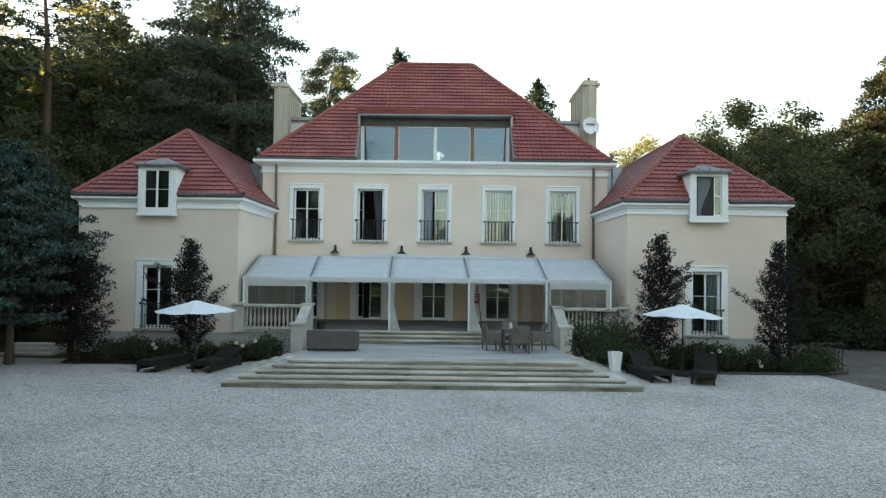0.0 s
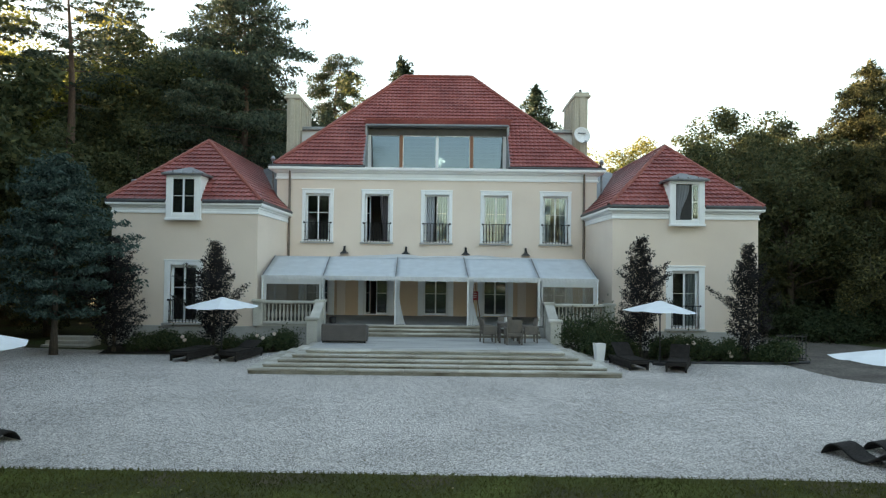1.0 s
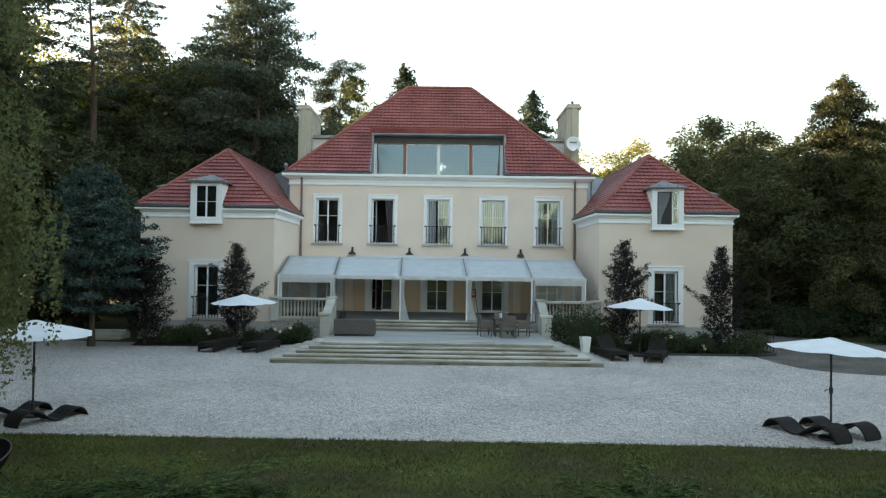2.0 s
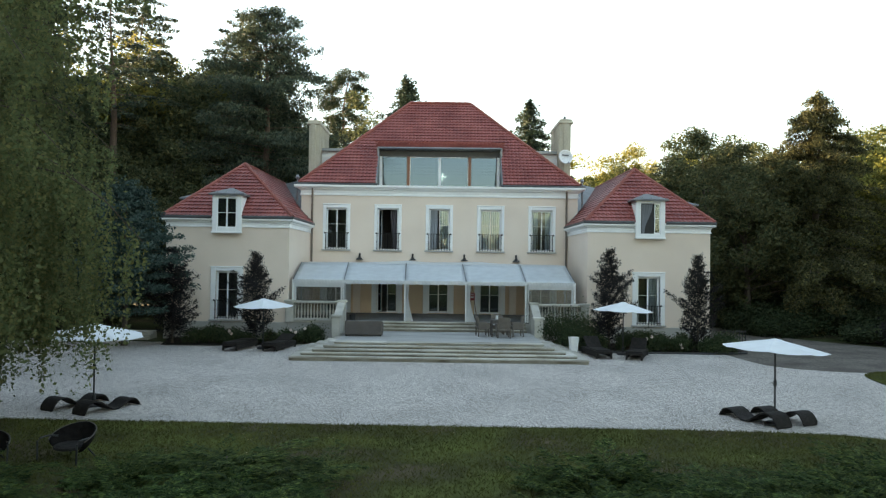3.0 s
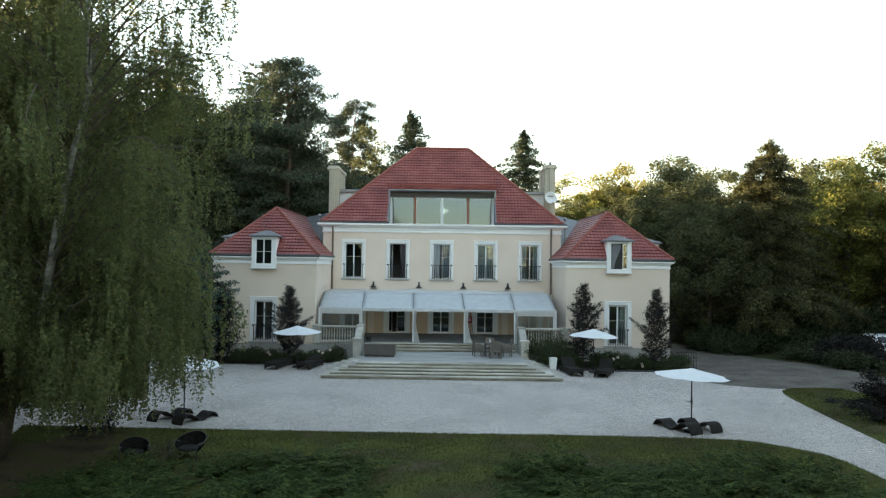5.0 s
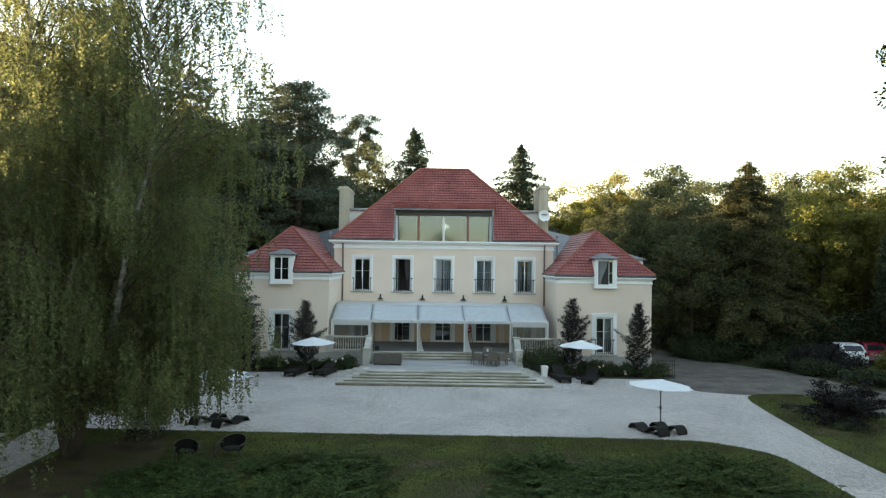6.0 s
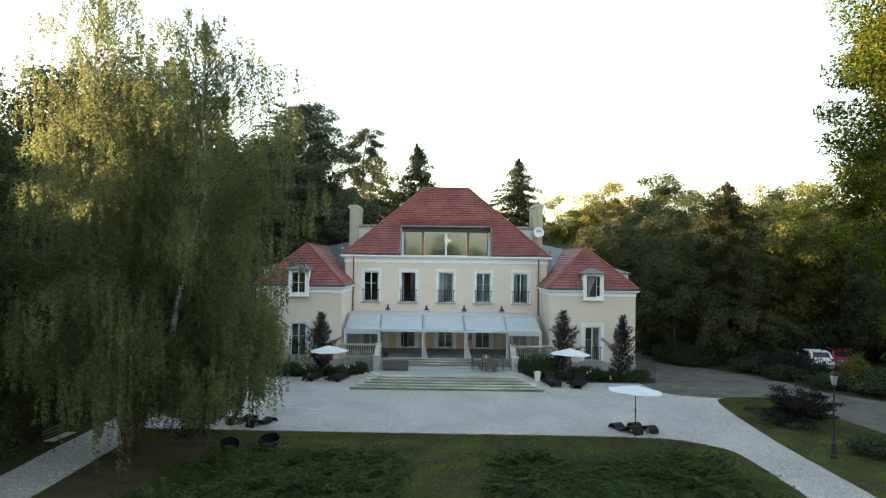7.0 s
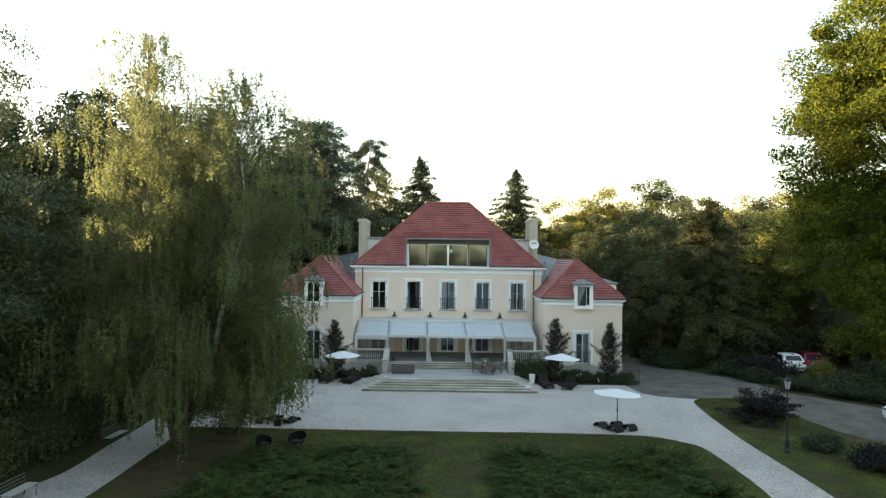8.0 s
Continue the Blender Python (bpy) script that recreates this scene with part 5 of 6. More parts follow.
def bench(m):
    b = thing("park_bench", "wooden slatted bench with black iron ends", "bench", m, "park benches")
    for k in range(4):
        part("seat_slat", Mesh().box(-0.8, -0.22 + 0.11 * k, 0.42, 0.8, -0.13 + 0.11 * k, 0.45, 0.006), PLINTH, b)
    for k in range(3):
        part("back_slat", Mesh().box(-0.8, 0.22 + 0.03 * k, 0.52 + 0.12 * k, 0.8, 0.25 + 0.03 * k, 0.57 + 0.12 * k, 0.006), DARKWOOD, b, "dark worn back slat")
    for x in (-0.72, 0.72):
        part("end_frame", Mesh().tube([(x, -0.2, 0), (x, -0.2, 0.41), (x, 0.2, 0.41), (x, 0.32, 0.86)], 0.022, 6).tube([(x, 0.2, 0.41), (x, 0.26, 0)], 0.022, 6), IRON, b)
    return b


bench(pose(-15.75, -25.6, gz(-25), 0, 0, 86))
copy_thing(bpy.data.objects["park_bench"], pose(-15.55, -33.9, gz(-33), 0, 0, 88))

# lamp post on the lawn island
lamp = thing("street_lamp", "black cast-iron lamp post with a glazed lantern", "lamp", pose(16.02, -25.66, gz(-25) + 0.02))
part("post", Mesh().lathe([(0.15, 0), (0.15, 0.12), (0.11, 0.18), (0.10, 0.55), (0.12, 0.6), (0.06, 0.72), (0.045, 1.6), (0.05, 1.65), (0.038, 1.7), (0.032, 2.85), (0.06, 2.9), (0.03, 2.98)], 0, 0, 0, 12), IRON, lamp)
part("ladder_bar", Mesh().tube([(-0.22, 0, 2.72), (0.22, 0, 2.72)], 0.012, 6), IRON, lamp)
part("lantern_base", Mesh().lathe([(0.09, 2.98), (0.11, 3.0)], 0, 0, 0, 6), IRON, lamp)
lan = part("lantern_cap", Mesh().lathe([(0.20, 3.38), (0.22, 3.4), (0.08, 3.54), (0.03, 3.58), (0.03, 3.66), (0.005, 3.7)], 0, 0, 0, 6), IRON, lamp)
for q in range(6):
    a, b = math.pi * q / 3, math.pi * (q + 1) / 3
    part("lantern_bar", Mesh().tube([(0.1 * math.cos(a), 0.1 * math.sin(a), 3.0), (0.19 * math.cos(a), 0.19 * math.sin(a), 3.39)], 0.009, 5), IRON, lan)
    part("pane", Mesh().add([(0.095 * math.cos(a), 0.095 * math.sin(a), 3.0), (0.095 * math.cos(b), 0.095 * math.sin(b), 3.0), (0.18 * math.cos(b), 0.18 * math.sin(b), 3.38), (0.18 * math.cos(a), 0.18 * math.sin(a), 3.38)], [(0, 1, 2, 3)]), SHEER, lan, "milky lantern pane")

# black railing beside the wing and low stone steps by the spruce
fence = thing("iron_railing", "short black iron railing beside the house wing", "railing", pose(12.6, -8.3, 0.05))
part("top_rail", Mesh().box(0, -0.02, 0.9, 1.1, 0.02, 0.94), IRON, fence)
part("bottom_rail", Mesh().box(0, -0.02, 0.1, 1.1, 0.02, 0.14), IRON, fence)
for k in range(9):
    part("bar", Mesh().box(0.02 + 0.13 * k, -0.012, 0.0, 0.045 + 0.13 * k, 0.012, 1.0), IRON, fence)
low = thing("stone_steps", "low pale stone steps beside the house", "steps", pose(-14.2, -6.6, 0.0))
for k in range(3):
    part("slab", Mesh().box(-0.9, 0.35 * k, 0.0, 0.9, 0.35 * k + 0.5, 0.14 + 0.13 * k, 0.02), STONE, low)


# ---- trees and shrubs ----
def unit(rs, n):
    v = rs.normal(size=(n, 3))
    return v / np.linalg.norm(v, axis=1, keepdims=True)


def leaf_cards(rs, pts, size, slim=0.55, hang=0.0, flat=0.0, vary=0.4):
    """A small kite-shaped leaf at each point. hang turns tips down, flat lays the blades level."""
    n = len(pts)
    u = unit(rs, n)
    u[:, 2] = u[:, 2] * (1 - flat) - hang
    u /= np.linalg.norm(u, axis=1, keepdims=True)
    w = unit(rs, n)
    w[:, 2] *= 1 - flat
    v = np.cross(u, w)
    v /= np.linalg.norm(v, axis=1, keepdims=True) + 1e-6
    if flat:
        k = np.cross(v, u)
        v, k = v * (1 - flat) + np.cross(np.array([0, 0, 1.0]), u) * flat, k
    s = (size * (1 + vary * (rs.random(n) * 2 - 1)))[:, None]
    return np.stack([pts - u * s * 0.5, pts + v * s * slim * 0.5 - u * s * 0.05, pts + u * s * 0.5, pts - v * s * slim * 0.5 - u * s * 0.05], axis=1)


def bend(a, b, lift, n=5):
    """A limb's line from a to b with a bow of lift metres."""
    a, b = np.array(a, float), np.array(b, float)
    t = np.linspace(0, 1, n)[:, None]
    p = a + (b - a) * t
    p[:, 2] += lift * np.sin(np.pi * t[:, 0])
    return p


def crown_tree(seed, height, base, radius, leaves, size, leaf_mat, bark, clumps=90, clump=0.9, trunk=0.28, squash=1.0, top=0.5, name="tree", lean=0.0, open_=0.45):
    """A broad-leaved tree: trunk, limbs to leaf clumps on an uneven crown. Returns (trunk mesh, crown mesh)."""
    rs = np.random.RandomState(seed)
    mid = base + (height - base) * top
    dirs = unit(rs, clumps)
    ph = rs.random(6) * 6.28
    an = np.arctan2(dirs[:, 1], dirs[:, 0])
    rough = 1 + 0.16 * np.sin(3 * an + ph[0]) + 0.12 * np.sin(5 * an + ph[1] + 4 * dirs[:, 2]) + 0.12 * rs.normal(size=clumps)
    depth = open_ + (1 - open_) * rs.random(clumps) ** 0.5
    vert = np.where(dirs[:, 2] > 0, height - mid, mid - base)
    c = dirs * (rough * depth)[:, None]
    c = np.stack([c[:, 0] * radius, c[:, 1] * radius, mid + np.clip(c[:, 2], -1, 1) * vert], axis=1)
    c[:, 0] += lean * (c[:, 2] / height)
    per = leaves // clumps
    sz = clump * (0.6 + 0.8 * rs.random(clumps))
    pts = np.repeat(c, per, 0) + unit(rs, per * clumps) * (rs.random(per * clumps) ** 0.45 * np.repeat(sz, per))[:, None] * np.array([1.0, 1.0, 0.66 * squash])
    me = quads("crown", leaf_cards(rs, pts, size, hang=0.25, flat=0.25), leaf_mat)
    t = Mesh()
    h = mid + (height - mid) * 0.6
    line = [(0.02 * height * math.sin(q * 1.3 + ph[2]) * q / 6 + lean * h * q / 6 / height, 0.02 * height * math.cos(q * 1.1 + ph[3]) * q / 6, h * q / 6) for q in range(7)]
    t.tube(line, [trunk * (1.35 if q == 0 else 1) * (1 - 0.8 * q / 6) for q in range(7)], 8)
    for q in range(0, clumps, max(1, clumps // 26)):
        zz = max(base * 0.75, min(h * 0.95, c[q][2] * 0.72))
        k = zz / h * 6
        i = min(5, int(k))
        s = np.array(line[i]) + (np.array(line[i + 1]) - np.array(line[i])) * (k - i)
        p = bend(s, c[q], 0.06 * radius, 5)
        r0 = trunk * 0.34 * (1 - 0.6 * zz / height)
        t.tube([tuple(x) for x in p], [r0, r0 * 0.75, r0 * 0.5, r0 * 0.3, r0 * 0.1], 5, False)
    return t.data("trunk", bark, True), me


def conifer(seed, height, base, radius, leaf_mat, bark, bough=0.42, tufts=34, size=0.2, power=0.85, droop=0.25, trunk=0.22, ragged=0.25, rise=0.1, flat=0.5, around=6, hang=0.35, fluff=0.0):
    """A needle tree: whorls of boughs, each clad with drooping sprays. Returns (trunk mesh, crown mesh)."""
    rs = np.random.RandomState(seed)
    t = Mesh()
    t.tube([(0.012 * height * math.sin(q * 0.9 + seed) * q / 8, 0.01 * height * math.cos(q + seed) * q / 8, height * q / 8) for q in range(9)], [trunk * (1.3 if q == 0 else 1) * (1 - 0.96 * q / 8) for q in range(9)], 8)
    out = []
    z = base
    while z < height - 0.15:
        f_ = (z - base) / (height - base)
        shape = (1 - f_) ** power * min(1.0, 0.55 + 2.2 * f_)
        n = around + rs.randint(-1, 2)
        a0 = rs.random() * 6.28
        for k in range(n):
            L = radius * shape * (1 + ragged * rs.normal()) + 0.12
            if L < 0.1:
                continue
            a = a0 + 6.283 * k / n + 0.35 * rs.normal()
            s = np.linspace(0.05, 1, 7)
            z_ = z
            z = z_ + fluff * 1.5 * rs.normal()
            dz = rise * L * s - droop * L * s ** 2
            line = np.stack([np.cos(a) * L * s, np.sin(a) * L * s, z + dz], 1)
            t.tube([(0, 0, z)] + [tuple(p) for p in line[::2]], [trunk * 0.13 * (1 - 0.7 * f_) * (1 - 0.22 * q) for q in range(5)], 4, False)
            m = max(5, int(tufts * L / radius * (0.7 + 0.6 * rs.random())))
            u = 0.12 + 0.9 * rs.random(m) ** 0.75
            wd = (0.10 + 0.30 * L * 0.45 * np.sin(np.clip(u, 0, 1) * np.pi * 0.9)) * (rs.random(m) * 2 - 1)
            px, py = np.cos(a) * L * u - np.sin(a) * wd, np.sin(a) * L * u + np.cos(a) * wd
            pz = z + rise * L * u - droop * L * u ** 2 - np.abs(wd) * 0.18 - hang * size * rs.random(m) * 2.2
            out.append(np.stack([px, py, pz], 1))
            z = z_
        z += bough * (0.75 + 0.5 * rs.random()) * (0.65 + 0.5 * (1 - f_))
    m = int(tufts * 0.5)
    zt = height - 0.09 * height * rs.random(m)
    rt = (0.05 + 0.35 * (height - zt) * radius / height * 2.2) * rs.random(m) ** 0.5
    at_ = rs.random(m) * 6.283
    out.append(np.stack([rt * np.cos(at_) + 0.012 * height * math.sin(7.2 + seed), rt * np.sin(at_) + 0.01 * height * math.cos(8 + seed), zt], 1))
    pts = np.concatenate(out)
    pts = pts + rs.normal(size=pts.shape) * fluff
    cards = leaf_cards(rs, pts, size, slim=0.42, hang=hang, flat=flat)
    return t.data("trunk", bark, True), quads("crown", cards, leaf_mat)


def weeping(seed, height, radius, leaf_mat, bark, limbs=86, size=0.08, stems=((0, 0, 1.0),), low=0.7, strands=46, per=84, skirt=36, plumes=32):
    """A birch: pale stems, rising limbs that arch over, and a plume of hanging twigs along each limb's outer half. Returns (trunk, crown, branchwork) meshes."""
    rs = np.random.RandomState(seed)
    t, wood = Mesh(), Mesh()
    out = []

    def floor_(x):
        return low + 1.5 * min(1.0, max(0.0, 0.4 - x)) + 0.1 * max(0.0, x - 2.0)

    def hang(p, length, n, thin):
        s = np.sort(rs.random(n)) ** 0.9
        sway = rs.normal(size=2) * 0.10
        out.append(np.stack([p[0] + sway[0] * s + thin * rs.normal(size=n), p[1] + sway[1] * s + thin * rs.normal(size=n), p[2] + 0.06 - s * length], 1))

    for sx, sy, hf in stems:
        h = height * hf
        line = [(sx * min(1, q / 6) ** 0.8 + 0.12 * math.sin(q * 1.7 + seed), sy * min(1, q / 6) ** 0.8 + 0.12 * math.cos(q * 1.3), h * q / 10) for q in range(11)]
        t.tube(line, [0.2 * (1.4 if q == 0 else 1) * hf * (1 - 0.93 * q / 10) for q in range(11)], 8)
        wood.tube(line[:3], [0.2 * (1.5 if q == 0 else 1.08) * hf * (1 - 0.93 * q / 10) for q in range(3)], 8)
        for k in range(limbs):
            f_ = 0.12 + 0.86 * (k + 0.6 * rs.random()) / limbs
            q = min(9.99, f_ * 10)
            i = int(q)
            s0 = np.array(line[i]) + (np.array(line[i + 1]) - np.array(line[i])) * (q - i)
            a = k * 2.4 + 0.5 * rs.normal()
            prof = math.sin(math.pi * min(1, 0.24 + 0.77 * f_)) ** 0.7
            L = radius * prof * (0.62 + 0.45 * rs.random()) + 0.25
            L *= 1 - 0.3 * max(0.0, math.sin(a)) * (1 if math.cos(a) > 0 else 0)
            u = np.linspace(0, 1, 9)
            rise = L * (0.42 + 0.38 * f_)
            arch = np.stack([s0[0] + math.cos(a) * L * u, s0[1] + math.sin(a) * L * u, s0[2] + rise * np.sin(u * 2.0) - (0.34 - 0.26 * f_) * L * u ** 3], 1)
            arch[:, 2] = np.clip(arch[:, 2], floor_(-1) + 0.6, height * 1.02)
            wood.tube([tuple(x) for x in arch], [(0.045 * hf * (1.12 - f_) + 0.008) * (1 - 0.9 * v) + 0.003 for v in u], 5, False)
            count = int(strands * (0.35 + 0.75 * prof) * (1.0 if f_ < 0.62 else 0.7))
            for _ in range(count):
                v = 0.08 + 0.94 * rs.random() ** 0.8
                m = min(7.99, v * 8)
                i = int(m)
                p = arch[i] + (arch[min(8, i + 1)] - arch[i]) * (m - i)
                side = rs.normal() * 0.12 * (0.5 + L * 0.3)
                p = p + np.array([-math.sin(a) * side, math.cos(a) * side, -0.25 * abs(side) + 0.1 * rs.normal()])
                length = (0.4 + (0.7 + 1.5 * (1 - f_)) * rs.random()) * (0.6 + 0.6 * math.sin(math.pi * min(1, v)))
                length = max(0.3, min(length, p[2] - floor_(p[0]) - 0.8 * rs.random()))
                hang(p, length, max(12, int(per * length / 2.2)), 0.036)
    for k in range(skirt):
        a, r = rs.random() * 6.283, radius * (0.45 + 0.62 * rs.random() ** 0.7)
        q0 = np.array([math.cos(a) * r + 0.3, math.sin(a) * r - 0.9, 3.0 + 3.6 * rs.random()])
        end = floor_(q0[0]) + 1.5 * rs.random()
        for _ in range(11):
            p = q0 + rs.normal(size=3) * np.array([0.3, 0.3, 0.4])
            hang(p, max(0.4, (p[2] - end) * (0.6 + 0.45 * rs.random())), 110, 0.034)
    # separate low plumes on the open side, with gaps between them
    for k in range(plumes):
        top = np.array([-0.6 + 6.3 * (k + rs.random()) / plumes, -2.4 + 3.2 * rs.random(), 3.8 + 2.6 * rs.random()])
        end = floor_(top[0]) + 0.1 + 1.0 * rs.random()
        for _ in range(22):
            p = top + rs.normal(size=3) * np.array([0.17, 0.2, 0.5])
            hang(p, (p[2] - end) * (0.55 + 0.45 * rs.random()), 105, 0.04)
    pts = np.concatenate(out)
    return t.data("trunk", bark, True), quads("crown", leaf_cards(rs, pts, size, slim=0.62, hang=0.6), leaf_mat), wood.data("branchwork", BARK, True)


def plant(name, meshes, label, category, x, y, spin=0, scale=1.0, group="", tall=1.0, z=None):
    ob = thing(name, label, category, None, group)
    ob.matrix_basis = pose(x, y, (gz(y) if z is None else z) - 0.05, 0, 0, spin) @ Matrix.Diagonal((scale, scale, scale * tall, 1))
    part("trunk", meshes[0], None, ob)
    part("crown", meshes[1], None, ob)
    if len(meshes) > 2:
        part("branchwork", meshes[2], None, ob, "dark bark of limbs and foot")
    return ob


# the great birch by the lawn
birch = weeping(3, 19.6, 5.6, L_BIRCH, BIRCHBARK, stems=((-1.8, 0.3, 1.0), (3.4, -2.1, 0.86), (1.1, 0.7, 0.82)))
plant("birch_tree", birch, "tall weeping birch with hanging green curtains of leaves", "tree", -12.6, -26.2)
# the maple by the drive
maple = crown_tree(11, 21.0, 5.4, 5.5, 300000, 0.17, L_MAPLE, BARK, clumps=640, clump=0.9, trunk=0.42, top=0.56, open_=0.7)
plant("maple_tree", maple, "large bright green maple lit by evening sun", "tree", 20.1, -31.0, 40)
# wide dark linden beside the drive
linden = conifer(21, 13.9, 0.6, 5.2, L_LINDEN, BARK, bough=0.72, tufts=1050, size=0.18, power=0.72, droop=0.45, trunk=0.34, ragged=0.32, rise=0.32, around=8, flat=0.2, hang=0.5, fluff=0.1)
plant("linden_tree", linden, "broad dark green linden with branches to the ground", "tree", 22.4, 2.75, 0, 1.02)
# blue spruce
blue = conifer(31, 7.1, 1.5, 2.55, L_BLUE, BARK, bough=0.3, tufts=230, size=0.15, power=0.62, droop=0.1, trunk=0.13, ragged=0.22, rise=0.2, around=8, flat=0.0, hang=-0.1, fluff=0.07)
plant("blue_spruce", blue, "dense blue-green spruce on a bare lower trunk", "tree", -13.3, -9.05)
# larches and pines on the left, beyond the house
larch = conifer(41, 22.2, 3.0, 5.8, L_LARCH, PINEBARK, bough=0.72, tufts=520, size=0.27, power=0.38, droop=0.18, trunk=0.42, ragged=0.4, rise=0.16, around=6, flat=0.25, hang=0.7, fluff=0.12)
plant("larch_tree", larch, "tall dark larch with drooping boughs", "tree", -12.7, 12.7)
def bent_larch(seed, height, reach):
    """An old larch with a crooked stem: bare snaking limbs that dip, hung with dense sprays."""
    rs = np.random.RandomState(seed)
    t, out = Mesh(), []
    line = np.array([(-0.9 + 1.9 * (q / 12) + 0.28 * math.sin(q * 1.1), 0.2 * math.cos(q * 0.8), height * q / 12) for q in range(13)])
    t.tube([tuple(p) for p in line], [0.42 * (1 - 0.9 * q / 12) for q in range(13)], 8)
    for k in range(64):
        f_ = 0.4 + 0.59 * (k + rs.random()) / 64
        i = min(11, int(f_ * 12))
        s0 = line[i] + (line[i + 1] - line[i]) * (f_ * 12 - i)
        a = k * 2.4 + 0.4 * rs.normal()
        L = reach * (1.04 - f_) ** 0.32 * (0.55 + 0.6 * rs.random())
        u = np.linspace(0, 1, 9)
        kink = 0.12 * L * np.sin(u * 7 + 6 * rs.random())
        limb = np.stack([s0[0] + np.cos(a) * L * u - np.sin(a) * kink, s0[1] + np.sin(a) * L * u + np.cos(a) * kink, s0[2] + L * (0.55 * u - 0.62 * u ** 2.4) + 0.4 * kink], 1)
        t.tube([tuple(p) for p in limb], [0.10 * (1.1 - f_) * (1 - 0.85 * v) + 0.012 for v in u], 5, False)
        for _ in range(int(6 + 6 * L)):
            v = 0.3 + 0.72 * rs.random() ** 0.8
            i = min(7, int(v * 8))
            p = limb[i] + (limb[i + 1] - limb[i]) * (v * 8 - i)
            m = 40
            drop = 0.25 + 0.65 * rs.random()
            out.append(p + rs.normal(size=(m, 3)) * np.array([0.3, 0.3, 0.08]) - np.outer(rs.random(m), [0, 0, drop]))
    return t.data("trunk", PINEBARK, True), quads("crown", leaf_cards(rs, np.concatenate(out), 0.17, slim=0.5, hang=0.7), L_SPRUCE)


plant("larch_tree", bent_larch(43, 24.6, 5.6), "open wind-bent larch with thin hanging boughs", "tree", -11.1, 39.3)
near_larch = conifer(45, 25.0, 7.0, 5.2, L_LARCH, PINEBARK, bough=0.95, tufts=800, size=0.15, power=0.4, droop=0.4, trunk=0.4, ragged=0.45, rise=0.3, around=5, flat=0.0, hang=0.8, fluff=0.2)
plant("larch_tree", near_larch, "tall larch with hanging needle sprays beside the path", "tree", -20.3, -36.5, 20)
pine = conifer(47, 27.0, 8.0, 5.8, L_LARCH, PINEBARK, bough=0.85, tufts=330, size=0.32, power=0.45, droop=0.12, trunk=0.40, ragged=0.45, rise=0.18, around=5, flat=0.4, hang=0.3)
bare_pine = conifer(48, 22.0, 13.0, 4.6, L_LARCH, PINEBARK, bough=1.0, tufts=260, size=0.3, power=0.35, droop=0.2, trunk=0.46, ragged=0.5, rise=0.2, around=4, flat=0.4, hang=0.3)
plant("pine_tree", bare_pine, "tall pine with a long bare reddish trunk", "tree", -22.5, 9.6, 30, 1.0, "tall pines")
for x, y, s, k in ((-17.0, 22, 70, 0.9), (-30.5, 12.0, 150, 0.9), (-26.5, 24, 220, 1.0)):
    plant("pine_tree", pine, "tall pine with a bare reddish trunk", "tree", x, y, s, k, "tall pines")
spruce = conifer(53, 20.0, 2.0, 4.4, L_SPRUCE, BARK, bough=0.42, tufts=250, size=0.28, power=0.74, droop=0.3, trunk=0.24, ragged=0.42, around=6, flat=0.2, rise=0.22, hang=0.5, fluff=0.06)
for x, y, s, k, tl in ((-3.05, 24.3, 0, 1.1, 0.93), (8.6, 31.0, 100, 1.2, 0.83)):
    plant("spruce_tree", spruce, "dark pointed spruce behind the house", "tree", x, y, s, k, "spruces behind the house", tl)
# mixed woodland, in three kinds
woods = [crown_tree(61 + k, 15.0, 1.2, 4.6, 40000, 0.27, L_DARK, BARK, clumps=130, clump=1.25, trunk=0.3, top=0.45, open_=0.3) for k in range(3)]
golden = [crown_tree(71 + k, 15.0, 1.5, 4.2, 32000, 0.27, L_YELLOW, BARK, clumps=120, clump=1.2, trunk=0.26, top=0.45, open_=0.3) for k in range(2)]
LW = [(-8, 22, 0.85), (-14, 19, 0.95), (-19, 15, 1.05), (-25, 17, 1.05), (-31, 20, 1.1), (-37, 12, 1.0), (-36, 2, 1.3), (-28, 3, 1.6), (-21.5, 4.5, 0.6), (-18, 8.5, 0.75), (-12, 29, 1.0), (-20, 31, 1.15), (-29, 33, 1.2), (-39, 27, 1.2), (-46, 14, 1.1), (-6, 35, 0.95)]
# Out of view, (-39, -6) heightened and (-35, -11) added to shade the birch.
LW += [(-23, -6, 1.3), (-31, -8, 1.15), (-39, -6, 1.35), (-25, -15, 0.85), (-33, -18, 0.95), (-21.0, -21, 0.85), (-30, -27, 0.95), (-20.6, -29, 0.85), (-27, -36, 0.9), (-21.2, -42, 0.85), (-40, -20, 1.1), (-38, -34, 1.1), (-17.0, -2.5, 0.6), (-19.5, -12.5, 0.62), (-19, 27, 1.4), (-29, 29, 1.45)]
LW += [(-41, 20, 1.4), (-33, 10, 1.32), (-45, 4, 1.3), (-24, 14.5, 0.9), (-14, 24, 1.3), (-8, 29, 1.15), (-21, 19, 1.3), (-17, 20.5, 1.28), (-35, -11, 1.05)]
for n, (x, y, s) in enumerate([(-29.5, 21, 1.4), (-25, 23.5, 1.38), (-20, 24.5, 1.4), (-33.5, 25, 1.4), (-15.5, 27.5, 0.95), (-24.5, -3.5, 0.9), (-27.5, -22.5, 0.95)]):
    plant("golden_tree", golden[n % 2], "yellow tree in the dark woods, sun's gold in its leaf colour", "tree", x, y, 77 * n, s, "left woodland")
for n, (x, y, s) in enumerate(LW):
    plant("woodland_tree", woods[n % 3], "dense dark broad-leaved woodland tree", "tree", x, y, 47 * n, s, "left woodland")
